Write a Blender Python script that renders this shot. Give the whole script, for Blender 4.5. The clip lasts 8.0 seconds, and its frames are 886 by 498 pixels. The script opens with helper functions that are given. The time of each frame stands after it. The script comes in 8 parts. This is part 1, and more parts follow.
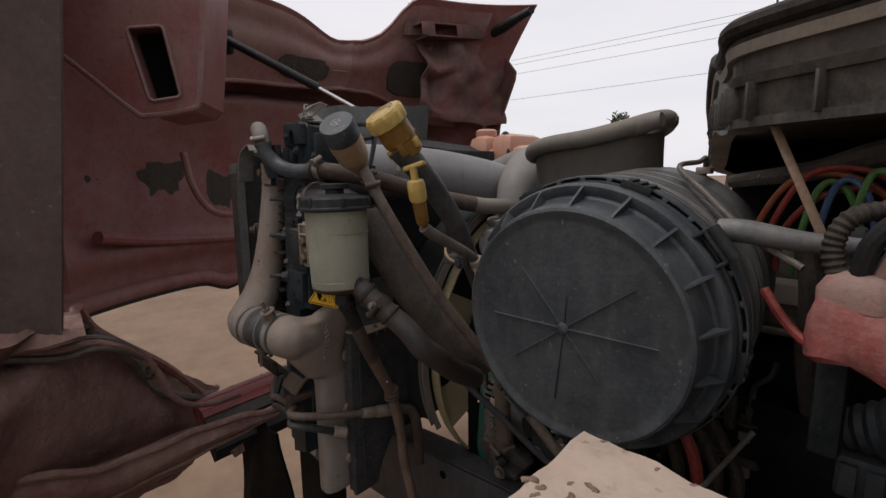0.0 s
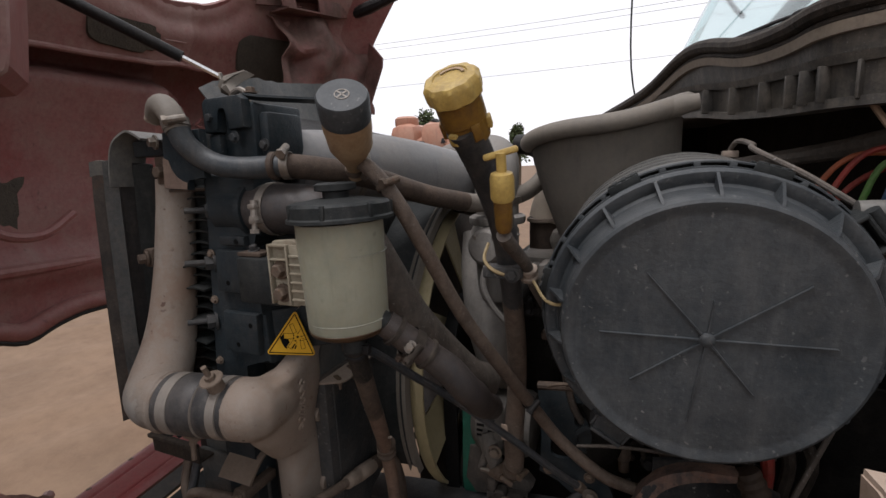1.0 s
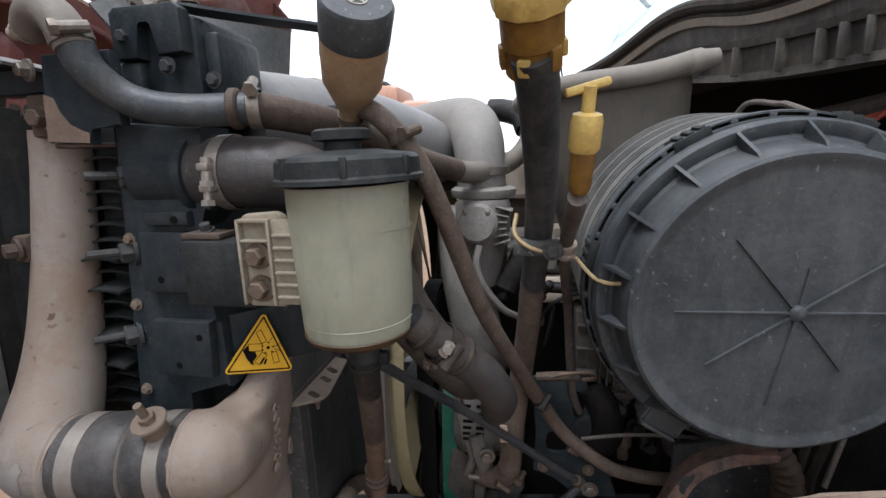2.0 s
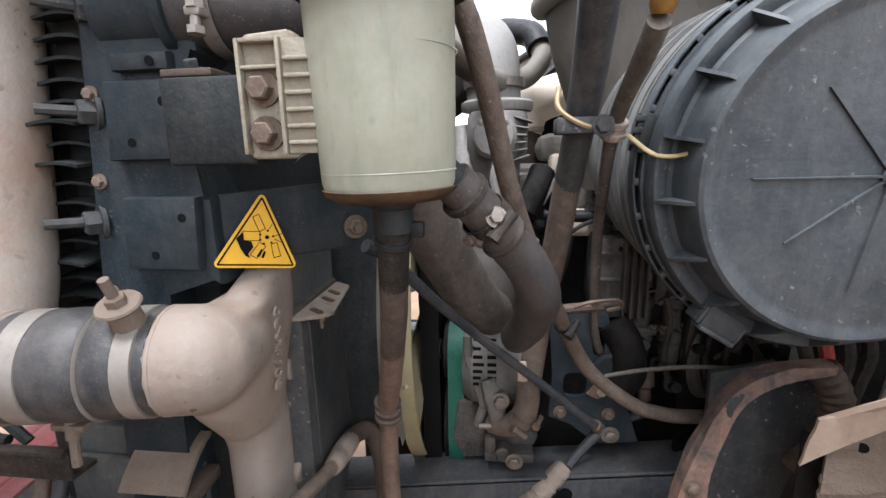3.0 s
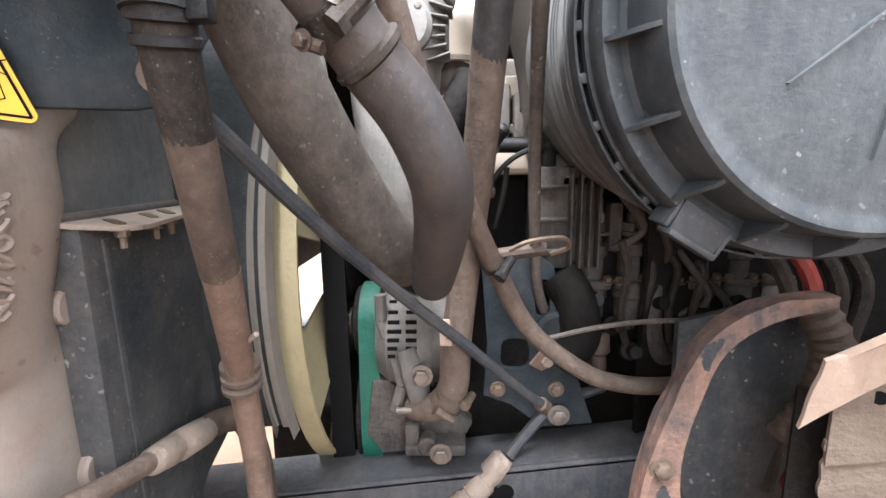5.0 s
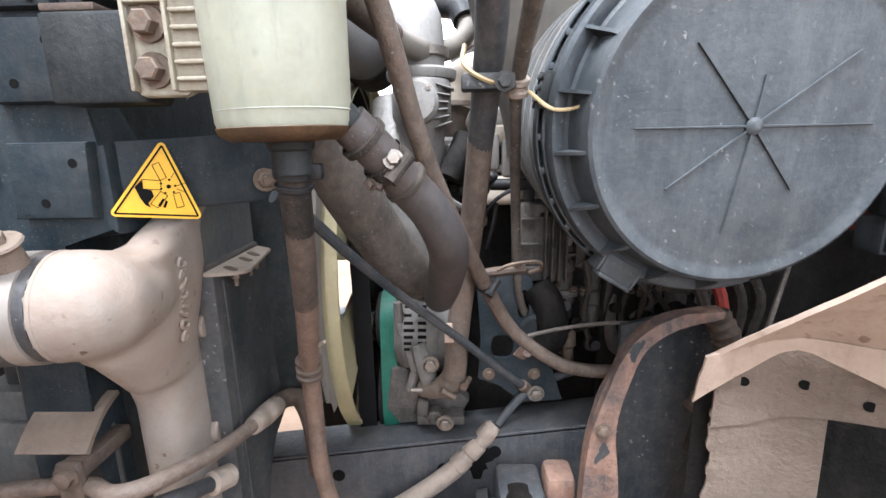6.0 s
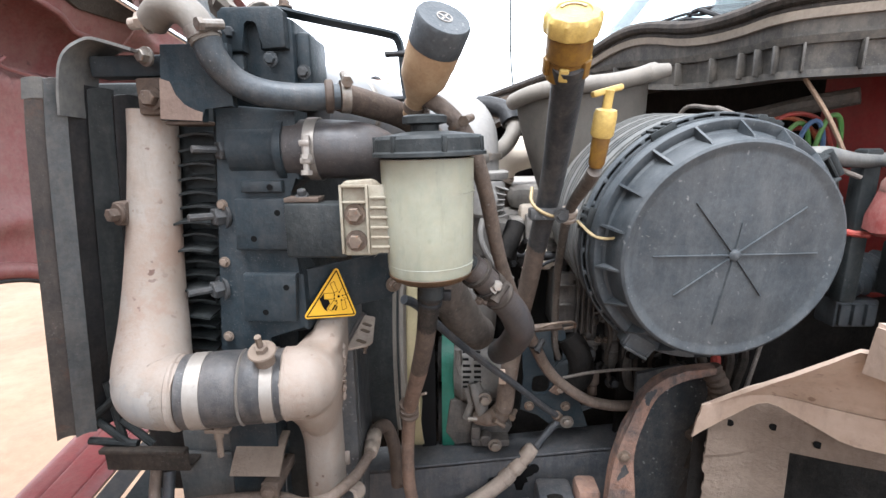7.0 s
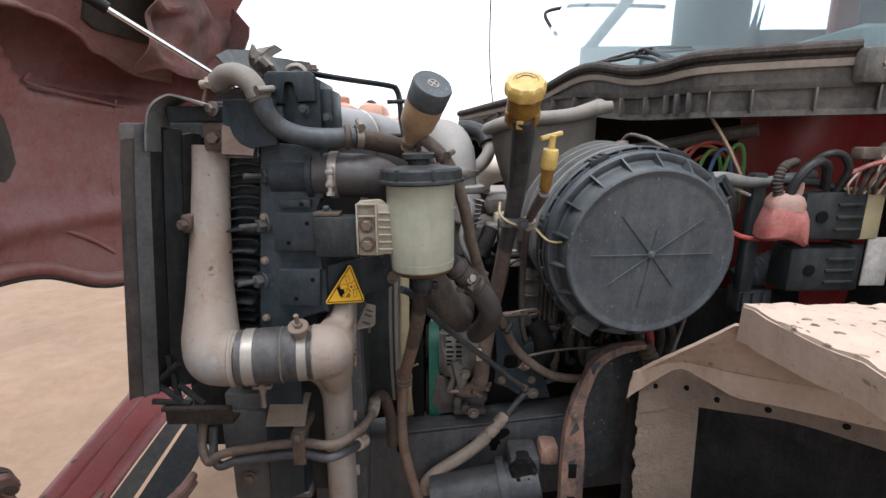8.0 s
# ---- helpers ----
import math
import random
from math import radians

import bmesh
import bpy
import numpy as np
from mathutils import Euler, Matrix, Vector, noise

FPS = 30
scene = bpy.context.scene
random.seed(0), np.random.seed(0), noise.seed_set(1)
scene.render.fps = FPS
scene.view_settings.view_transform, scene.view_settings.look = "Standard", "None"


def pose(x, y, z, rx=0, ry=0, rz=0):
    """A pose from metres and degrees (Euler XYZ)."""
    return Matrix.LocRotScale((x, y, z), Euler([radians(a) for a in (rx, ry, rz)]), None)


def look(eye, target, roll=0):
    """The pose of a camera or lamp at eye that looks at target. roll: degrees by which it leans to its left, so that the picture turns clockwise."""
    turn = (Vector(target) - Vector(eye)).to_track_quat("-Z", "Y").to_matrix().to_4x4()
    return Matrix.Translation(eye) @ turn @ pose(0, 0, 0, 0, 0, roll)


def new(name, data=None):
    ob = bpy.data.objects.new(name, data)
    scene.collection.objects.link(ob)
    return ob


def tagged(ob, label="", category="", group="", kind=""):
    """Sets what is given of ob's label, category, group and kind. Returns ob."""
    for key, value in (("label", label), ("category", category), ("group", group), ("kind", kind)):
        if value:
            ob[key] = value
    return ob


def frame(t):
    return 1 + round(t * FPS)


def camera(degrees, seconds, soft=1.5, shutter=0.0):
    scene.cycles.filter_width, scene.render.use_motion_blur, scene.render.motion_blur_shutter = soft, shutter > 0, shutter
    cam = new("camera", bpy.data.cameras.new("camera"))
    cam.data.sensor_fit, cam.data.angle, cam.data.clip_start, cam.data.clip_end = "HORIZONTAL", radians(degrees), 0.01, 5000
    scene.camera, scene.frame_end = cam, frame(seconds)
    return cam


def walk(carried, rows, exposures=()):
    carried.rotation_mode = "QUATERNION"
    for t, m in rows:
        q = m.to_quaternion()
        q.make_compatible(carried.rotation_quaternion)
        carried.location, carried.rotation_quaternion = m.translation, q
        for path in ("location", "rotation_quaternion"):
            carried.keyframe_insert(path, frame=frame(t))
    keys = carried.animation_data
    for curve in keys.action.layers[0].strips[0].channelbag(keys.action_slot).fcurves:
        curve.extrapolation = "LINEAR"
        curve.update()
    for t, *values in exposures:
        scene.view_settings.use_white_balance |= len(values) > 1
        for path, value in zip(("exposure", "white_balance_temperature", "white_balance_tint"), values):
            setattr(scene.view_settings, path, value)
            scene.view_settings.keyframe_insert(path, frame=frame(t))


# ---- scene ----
cam = camera(88.2, 8.0)
METRES, EYE, TILT, LEAN, TURN = 1.8, 1.75, -9.0, 0.7, 47.0
ROWS = [
    (0.0, 0.0, 0.0, 0.0, -0.0, -0.0, 0.0),
    (0.5, -0.0755, 0.0915, 0.0246, -10.82, -0.21, 2.73),
    (1.0, -0.1781, 0.1436, 0.0227, -22.74, -1.57, 5.29),
    (1.2, -0.1991, 0.1621, 0.021, -26.14, -2.48, 5.67),
    (2.3, -0.2267, 0.2837, 0.0094, -38.07, -4.63, 6.71),
    (2.5, -0.2344, 0.2882, -0.0035, -38.87, -4.81, 6.63),
    (3.0, -0.2344, 0.3235, -0.0536, -39.9, -4.68, 6.56),
    (3.5, -0.2054, 0.3662, -0.0969, -40.82, -4.43, 6.69),
    (4.0, -0.1708, 0.3778, -0.1204, -41.66, -4.16, 6.74),
    (4.5, -0.1499, 0.3717, -0.1265, -43.29, -3.62, 6.82),
    (4.7, -0.1493, 0.3712, -0.128, -44.21, -3.38, 6.92),
    (5.8, -0.1982, 0.3206, -0.099, -45.52, -5.39, 6.66),
    (6.0, -0.2222, 0.2975, -0.0826, -45.16, -6.01, 6.95),
    (6.5, -0.2972, 0.2685, -0.0251, -45.03, -5.91, 6.78),
    (7.0, -0.3408, 0.2565, 0.0094, -45.01, -5.82, 6.59),
    (7.5, -0.3692, 0.1999, 0.0228, -45.68, -5.89, 6.4),
    (8.0, -0.4241, 0.1779, 0.0246, -47.05, -6.23, 6.38),
]
EXPOSURES = [(0.0, -0.48, 6350, 15), (0.6, -0.23, 6350, 16), (1.1, -0.10, 6300, 14), (2.3, 0.98, 5850, 11), (3.0, 1.6, 5850, 11), (3.6, 2.2, 5900, 12), (4.5, 2.82, 5950, 13), (5.3, 2.62, 5850, 11), (6.0, 2.35, 5700, 10), (6.5, 2.25, 5700, 10), (7.0, 1.93, 5800, 10), (7.5, 1.42, 5900, 10), (8.0, 0.95, 5900, 11)]
walk(cam, [(t, pose(0, 0, EYE, TILT, LEAN, TURN) @ pose(METRES * x, METRES * y, METRES * z, 90 + pitch, roll, yaw)) for t, x, y, z, yaw, pitch, roll in ROWS],
     exposures=EXPOSURES)


# ---- world, sun, exposure ----
world = bpy.data.worlds.new("overcast_sky")
scene.world = world
world.use_nodes = True
wn, wl = world.node_tree.nodes, world.node_tree.links
wn.clear()
w_out = wn.new("ShaderNodeOutputWorld")
w_bg = wn.new("ShaderNodeBackground")
w_sky = wn.new("ShaderNodeTexSky")
w_sky.sky_type, w_sky.sun_disc = "NISHITA", False
w_sky.sun_elevation, w_sky.sun_rotation = radians(50), radians(200)
w_sky.dust_density = 4.0
w_map = wn.new("ShaderNodeTexCoord")
w_sc = wn.new("ShaderNodeMapping")
w_sc.inputs["Scale"].default_value = (1.0, 1.0, 5.0)
w_noise = wn.new("ShaderNodeTexNoise")
w_noise.inputs["Scale"].default_value = 2.2
w_noise.inputs["Detail"].default_value = 6.0
w_ramp = wn.new("ShaderNodeValToRGB")
w_ramp.color_ramp.elements[0].position, w_ramp.color_ramp.elements[0].color = 0.33, (12.0, 12.05, 12.1, 1)
w_ramp.color_ramp.elements[1].position, w_ramp.color_ramp.elements[1].color = 0.58, (13.0, 12.9, 12.7, 1)
w_mix = wn.new("ShaderNodeMixRGB")
w_mix.inputs["Fac"].default_value = 0.9
wl.new(w_map.outputs["Generated"], w_sc.inputs["Vector"])
wl.new(w_sc.outputs["Vector"], w_noise.inputs["Vector"])
wl.new(w_noise.outputs["Fac"], w_ramp.inputs["Fac"])
wl.new(w_sky.outputs["Color"], w_mix.inputs["Color1"])
wl.new(w_ramp.outputs["Color"], w_mix.inputs["Color2"])
wl.new(w_mix.outputs["Color"], w_bg.inputs["Color"])
wl.new(w_bg.outputs["Background"], w_out.inputs["Surface"])
w_bg.inputs["Strength"].default_value = 0.1

sun = new("sun", bpy.data.lights.new("sun", "SUN"))
sun.data.energy, sun.data.angle, sun.data.color = 2.5, radians(20), (1.0, 0.98, 0.95)
sun.matrix_world = look((-1.9, -1.7, 8.5), (-0.7, 0.6, 1.4))


# ---- helpers ----
def smooth(bm, angle=35):
    for f in bm.faces:
        f.smooth = True
    for e in bm.edges:
        if len(e.link_faces) == 2 and e.calc_face_angle(0) > radians(angle):
            e.smooth = False


def thing(name, base, label, category, group="", kind=""):
    """An Empty at the base of a thing."""
    ob = new(name)
    ob.empty_display_size = 0.02
    ob.location = base
    return tagged(ob, label, category, group, kind)


def part(name, bm, material, parent=None, label=""):
    """One mesh in world places, under a thing or under a part."""
    bmesh.ops.recalc_face_normals(bm, faces=bm.faces[:])
    smooth(bm)
    me = bpy.data.meshes.new(name)
    bm.to_mesh(me)
    bm.free()
    me.materials.append(material)
    ob = new(name, me)
    if parent is not None:
        ob.parent = parent
        top = parent
        while top.parent is not None:
            top = top.parent
        if parent is top:
            ob.matrix_parent_inverse = Matrix.Translation(-Vector(parent.location))
    if label:
        ob["label"] = label
    return ob


def box(bm, lo, hi, bevel=0.0, m=None, segs=2):
    lo, hi = Vector(lo), Vector(hi)
    made = bmesh.ops.create_cube(bm, size=1.0)["verts"]
    for v in made:
        v.co = Vector([(lo[i] + hi[i]) / 2 + v.co[i] * (hi[i] - lo[i]) for i in range(3)])
    if bevel > 0:
        edges = list({e for v in made for e in v.link_edges})
        made = bmesh.ops.bevel(bm, geom=edges, offset=bevel, segments=segs, affect="EDGES", profile=0.5)["verts"]
    if m is not None:
        bmesh.ops.transform(bm, matrix=m, verts=made)
    return bm


def B():
    return bmesh.new()


def boxed(lo, hi, bevel=0.003, m=None):
    return box(B(), lo, hi, bevel, m)


def frame_of(axis, up=(0, 0, 1)):
    """Rotation whose Z is axis and whose Y lies towards up."""
    z = Vector(axis).normalized()
    x = Vector(up).cross(z)
    if x.length < 1e-4:
        x = Vector((1, 0, 0)).cross(z)
    x.normalize()
    y = z.cross(x)
    return Matrix((x, y, z)).transposed()


def lathe(bm, profile, base, axis, segs=32, wave=None, cap=True):
    """Turn (radius, height) pairs about axis from base. wave(angle, index) scales the radius."""
    rot = frame_of(axis)
    rings = []
    for i, (r, h) in enumerate(profile):
        ring = []
        for k in range(segs):
            a = 2 * math.pi * k / segs
            rr = r * (wave(a, i) if wave else 1.0)
            ring.append(bm.verts.new(Vector(base) + rot @ Vector((rr * math.cos(a), rr * math.sin(a), h))))
        rings.append(ring)
    for a, b in zip(rings, rings[1:]):
        for k in range(segs):
            bm.faces.new((a[k], a[(k + 1) % segs], b[(k + 1) % segs], b[k]))
    if cap:
        bm.faces.new(rings[0][::-1])
        bm.faces.new(rings[-1])
    return bm


def spline(pts, res=6):
    """Catmull-Rom through the points."""
    P = [Vector(p) for p in pts]
    P = [2 * P[0] - P[1]] + P + [2 * P[-1] - P[-2]]
    out = []
    for i in range(1, len(P) - 2):
        a, b, c, d = P[i - 1:i + 3]
        for k in range(res):
            t = k / res
            out.append(0.5 * (2 * b + (c - a) * t + (2 * a - 5 * b + 4 * c - d) * t * t + (3 * b - a - 3 * c + d) * t ** 3))
    out.append(P[-2].copy())
    return out


def sweep(bm, pts, radius, segs=14, res=6, ripple=0.0, cap=True, flat=1.0):
    """A tube along a smooth line; radius is a number or one number for each given point."""
    line = spline(pts, res) if res > 1 else [Vector(p) for p in pts]
    n = len(line)
    rad = []
    for i in range(n):
        if isinstance(radius, (int, float)):
            r = radius
        else:
            f = i / (n - 1) * (len(radius) - 1)
            k = min(int(f), len(radius) - 2)
            r = radius[k] + (radius[k + 1] - radius[k]) * (f - k)
        rad.append(r * (1 + (ripple if i % 2 else -ripple)))
    rings, x = [], None
    for i, p in enumerate(line):
        d = (line[min(i + 1, n - 1)] - line[max(i - 1, 0)]).normalized()
        if x is None:
            x = d.orthogonal().normalized()
        else:
            x = (x - d * x.dot(d)).normalized()
        y = d.cross(x)
        rings.append([bm.verts.new(p + rad[i] * (math.cos(2 * math.pi * k / segs) * x + flat * math.sin(2 * math.pi * k / segs) * y)) for k in range(segs)])
    for a, b in zip(rings, rings[1:]):
        for k in range(segs):
            bm.faces.new((a[k], a[(k + 1) % segs], b[(k + 1) % segs], b[k]))
    if cap:
        bm.faces.new(rings[0][::-1])
        bm.faces.new(rings[-1])
    return bm


def tubed(pts, radius, segs=14, res=6, **kw):
    return sweep(B(), pts, radius, segs, res, **kw)


def rod(bm, a, b, r, segs=12):
    a, b = Vector(a), Vector(b)
    return lathe(bm, [(r, 0), (r, (b - a).length)], a, b - a, segs)


def plate(bm, outline, thick, m, bevel=0.0, segs=2):
    """An outline in the plane's own (u, v), given thickness along -w, laid by m."""
    front = [bm.verts.new(m @ Vector((u, v, 0))) for u, v in outline]
    back = [bm.verts.new(m @ Vector((u, v, -thick))) for u, v in outline]
    faces = [bm.faces.new(front), bm.faces.new(back[::-1])]
    n = len(outline)
    for i in range(n):
        faces.append(bm.faces.new((front[i], back[i], back[(i + 1) % n], front[(i + 1) % n])))
    if bevel > 0:
        edges = [e for e in faces[0].edges]
        bmesh.ops.bevel(bm, geom=edges, offset=bevel, segments=segs, affect="EDGES", profile=0.5)
    return bm


def rounded(pts, r=0.006, n=5):
    out = []
    P = [Vector(p) for p in pts]
    for i, p in enumerate(P):
        a, b = (P[i - 1] - p).normalized(), (P[(i + 1) % len(P)] - p).normalized()
        for k in range(n):
            t = k / (n - 1)
            q0, q1 = p + a * r, p + b * r
            out.append(tuple((q0 * (1 - t) + q1 * t) * (1 - 0.5 * 4 * t * (1 - t) * 0.5) + p * (4 * t * (1 - t) * 0.25)))
    return out


def holed(outline, holes, thick, m):
    """A plate with openings through it."""
    bm = B()
    loops = [[bm.verts.new((u, v, 0)) for u, v in c] for c in [outline] + holes]
    bmesh.ops.triangle_fill(bm, use_beauty=True, edges=[bm.edges.new((c[i], c[(i + 1) % len(c)])) for c in loops for i in range(len(c))])
    made = bmesh.ops.extrude_face_region(bm, geom=bm.faces[:])["geom"]
    bmesh.ops.translate(bm, vec=(0, 0, -thick), verts=[e for e in made if isinstance(e, bmesh.types.BMVert)])
    bmesh.ops.transform(bm, matrix=m, verts=bm.verts[:])
    return bm


# plane facing -y: u is +x, v is +z, w is -y
def facing(x, y, z, yaw=0.0, tilt=0.0):
    return Matrix.Translation((x, y, z)) @ Euler((radians(90 + tilt), 0, radians(yaw))).to_matrix().to_4x4()


def hexbolt(bm, at, axis, r=0.009, h=0.007, washer=True, stud=0.0):
    a = Vector(axis).normalized()
    if washer:
        lathe(bm, [(r * 1.45, 0), (r * 1.45, h * 0.25)], at, a, 16)
    lathe(bm, [(r, h * 0.2), (r, h * 0.9), (r * 0.85, h)], at, a, 6)
    if stud > 0:
        lathe(bm, [(r * 0.5, h * 0.9), (r * 0.5, h + stud)], at, a, 8)
    return bm


def clamp_band(bm, at, axis, r, w=0.012, screw=(0, -1, 0)):
    """A worm-drive band with its screw housing."""
    a = Vector(axis).normalized()
    at = Vector(at)
    lathe(bm, [(r, -w / 2), (r + 0.0012, -w / 2), (r + 0.0012, w / 2), (r, w / 2)], at, a, 28, cap=False)
    s = Vector(screw)
    s = (s - a * s.dot(a)).normalized()
    t = a.cross(s)
    c = at + s * (r + 0.005)
    rod(bm, c - t * 0.013, c + t * 0.011, 0.0055, 10)
    rod(bm, c + t * 0.011, c + t * 0.017, 0.0075, 6)
    return bm


# ---- materials ----
def material(name, color, second=None, rough=0.6, metal=0.0, dust=(0.36, 0.27, 0.19), dusty=0.3, scale=6.0, grain=140.0, bump=0.15, specks=0.0, speck_color=(0.30, 0.29, 0.28), rust=0.0, vary=0.0, spec=0.3, speck_size=420.0, grainy=0.42, tone=0.74, streak=0.3):
    """A surface with blotches, fine grain, a coat of uneven dust, specks and rust spots."""
    m = bpy.data.materials.new(name)
    m.use_nodes = True
    n, l = m.node_tree.nodes, m.node_tree.links
    p = n["Principled BSDF"]
    tc = n.new("ShaderNodeTexCoord")

    def noise_at(s, detail=6.0, rough_=0.6):
        t = n.new("ShaderNodeTexNoise")
        t.inputs["Scale"].default_value, t.inputs["Detail"].default_value, t.inputs["Roughness"].default_value = s, detail, rough_
        l.new(tc.outputs["Object"], t.inputs["Vector"])
        return t.outputs["Fac"]

    def ramp(src, a, b):
        r = n.new("ShaderNodeMapRange")
        r.inputs["From Min"].default_value, r.inputs["From Max"].default_value = a, b
        l.new(src, r.inputs["Value"])
        return r.outputs["Result"]

    def mix(fac, a, b):
        x = n.new("ShaderNodeMixRGB")
        for sock, v in (("Fac", fac), ("Color1", a), ("Color2", b)):
            if hasattr(v, "is_linked"):
                l.new(v, x.inputs[sock])
            elif sock == "Fac":
                x.inputs[sock].default_value = v
            else:
                x.inputs[sock].default_value = (*v, 1)
        return x.outputs["Color"]

    def mul(src, k):
        x = n.new("ShaderNodeMath")
        x.operation = "MULTIPLY"
        l.new(src, x.inputs[0])
        if hasattr(k, "is_linked"):
            l.new(k, x.inputs[1])
        else:
            x.inputs[1].default_value = k
        return x.outputs["Value"]

    second = second or tuple(c * 0.7 for c in color)
    color, second, dust, speck_color = (tuple(c * tone for c in q) for q in (color, second, dust, speck_color))
    col = mix(ramp(noise_at(scale, 9.0, 0.68), 0.40, 0.60), color, second)
    fine = noise_at(grain, 5.0, 0.7)
    col = mix(mul(ramp(fine, 0.42, 0.68), grainy), col, tuple(c * 0.45 for c in color))
    if streak > 0:
        runs = n.new("ShaderNodeTexNoise")
        long_ = n.new("ShaderNodeMapping")
        long_.inputs["Scale"].default_value = (1.0, 1.0, 0.16)
        l.new(tc.outputs["Object"], long_.inputs["Vector"])
        l.new(long_.outputs["Vector"], runs.inputs["Vector"])
        runs.inputs["Scale"].default_value, runs.inputs["Detail"].default_value, runs.inputs["Roughness"].default_value = scale * 7.0, 7.0, 0.7
        col = mix(mul(ramp(runs.outputs["Fac"], 0.48, 0.66), streak), col, tuple(0.55 * a + 0.45 * b for a, b in zip(color, dust)))
        col = mix(mul(ramp(runs.outputs["Fac"], 0.46, 0.32), streak), col, tuple(c * 0.4 for c in color))
    if dusty > 0:
        geo = n.new("ShaderNodeNewGeometry")
        sep = n.new("ShaderNodeSeparateXYZ")
        l.new(geo.outputs["Normal"], sep.inputs["Vector"])
        lay = ramp(sep.outputs["Z"], -0.9, 1.0)
        wide = ramp(noise_at(scale * 1.7, 11.0, 0.74), 0.45, 0.60)
        powder = ramp(noise_at(scale * 9.0, 8.0, 0.75), 0.46, 0.66)
        coat = n.new("ShaderNodeMath")
        coat.operation = "ADD"
        l.new(mul(wide, 0.45), coat.inputs[0])
        l.new(mul(powder, 0.45), coat.inputs[1])
        both = n.new("ShaderNodeMath")
        both.operation = "ADD"
        l.new(coat.outputs["Value"], both.inputs[0])
        l.new(mul(lay, 0.50), both.inputs[1])
        col = mix(mul(both.outputs["Value"], dusty), col, dust)
    if rust > 0:
        col = mix(mul(ramp(noise_at(scale * 3.1, 9.0, 0.72), 0.56, 0.62), rust), col, (0.16, 0.065, 0.03))
    if specks > 0:
        v = n.new("ShaderNodeTexVoronoi")
        v.inputs["Scale"].default_value = speck_size
        warp = n.new("ShaderNodeVectorMath")
        warp.operation = "ADD"
        wob = n.new("ShaderNodeTexNoise")
        wob.inputs["Scale"].default_value = speck_size * 0.9
        l.new(tc.outputs["Object"], wob.inputs["Vector"])
        small = n.new("ShaderNodeVectorMath")
        small.operation = "SCALE"
        small.inputs["Scale"].default_value = 1.7 / speck_size
        l.new(wob.outputs["Color"], small.inputs[0])
        l.new(tc.outputs["Object"], warp.inputs[0])
        l.new(small.outputs["Vector"], warp.inputs[1])
        l.new(warp.outputs["Vector"], v.inputs["Vector"])
        pick = n.new("ShaderNodeSeparateColor")
        l.new(v.outputs["Color"], pick.inputs["Color"])
        size = n.new("ShaderNodeMath")
        size.operation = "MULTIPLY_ADD"
        l.new(pick.outputs["Green"], size.inputs[0])
        size.inputs[1].default_value = 0.22
        l.new(v.outputs["Distance"], size.inputs[2])
        dots = ramp(size.outputs["Value"], 0.40, 0.28)
        some = ramp(pick.outputs["Red"], 0.62, 1.0)
        gate = ramp(noise_at(14.0, 8.0), 0.40, 0.66)
        col = mix(mul(mul(mul(dots, some), gate), specks), col, speck_color)
    if vary > 0:
        info = n.new("ShaderNodeObjectInfo")
        hsv = n.new("ShaderNodeHueSaturation")
        l.new(ramp(info.outputs["Random"], -1.0, 2.0), hsv.inputs["Value"])
        l.new(col, hsv.inputs["Color"])
        hsv.inputs["Fac"].default_value = vary
    l.new(col, p.inputs["Base Color"])
    p.inputs["Metallic"].default_value = metal
    p.inputs["Specular IOR Level"].default_value = spec
    rr = n.new("ShaderNodeMapRange")
    rr.inputs["To Min"].default_value, rr.inputs["To Max"].default_value = max(0.05, rough - 0.12), min(1.0, rough + 0.2)
    l.new(noise_at(scale * 4), rr.inputs["Value"])
    l.new(rr.outputs["Result"], p.inputs["Roughness"])
    if bump > 0:
        b = n.new("ShaderNodeBump")
        b.inputs["Strength"].default_value, b.inputs["Distance"].default_value = min(1.0, bump * 2.0), 0.004
        l.new(fine, b.inputs["Height"])
        b2 = n.new("ShaderNodeBump")
        b2.inputs["Strength"].default_value, b2.inputs["Distance"].default_value = bump, 0.01
        l.new(noise_at(scale * 3), b2.inputs["Height"])
        l.new(b2.outputs["Normal"], b.inputs["Normal"])
        l.new(b.outputs["Normal"], p.inputs["Normal"])
    return m


DUST = (0.30, 0.22, 0.155)
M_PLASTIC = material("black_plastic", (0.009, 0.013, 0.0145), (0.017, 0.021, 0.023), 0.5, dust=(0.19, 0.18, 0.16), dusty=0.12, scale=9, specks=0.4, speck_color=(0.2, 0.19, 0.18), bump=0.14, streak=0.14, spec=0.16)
M_LID = material("filter_lid_plastic", (0.023, 0.031, 0.038), (0.042, 0.052, 0.060), 0.46, dust=(0.22, 0.215, 0.205), dusty=0.20, scale=5, specks=0.55, speck_color=(0.30, 0.29, 0.275), speck_size=150.0, bump=0.12, tone=0.70, streak=0.3)
M_NAVY = material("dark_blue_painted_steel", (0.008, 0.018, 0.025), (0.015, 0.027, 0.035), 0.42, dust=(0.19, 0.165, 0.145), dusty=0.14, scale=6, specks=0.45, bump=0.12, streak=0.14, spec=0.16)
M_ALU = material("cast_aluminium", (0.48, 0.445, 0.395), (0.39, 0.325, 0.265), 0.66, 0.06, dust=(0.41, 0.285, 0.21), dusty=0.55, scale=4, rust=0.2, bump=0.16, specks=1.0, speck_size=95.0, speck_color=(0.17, 0.095, 0.07), grainy=0.14, streak=0.3, tone=0.49)
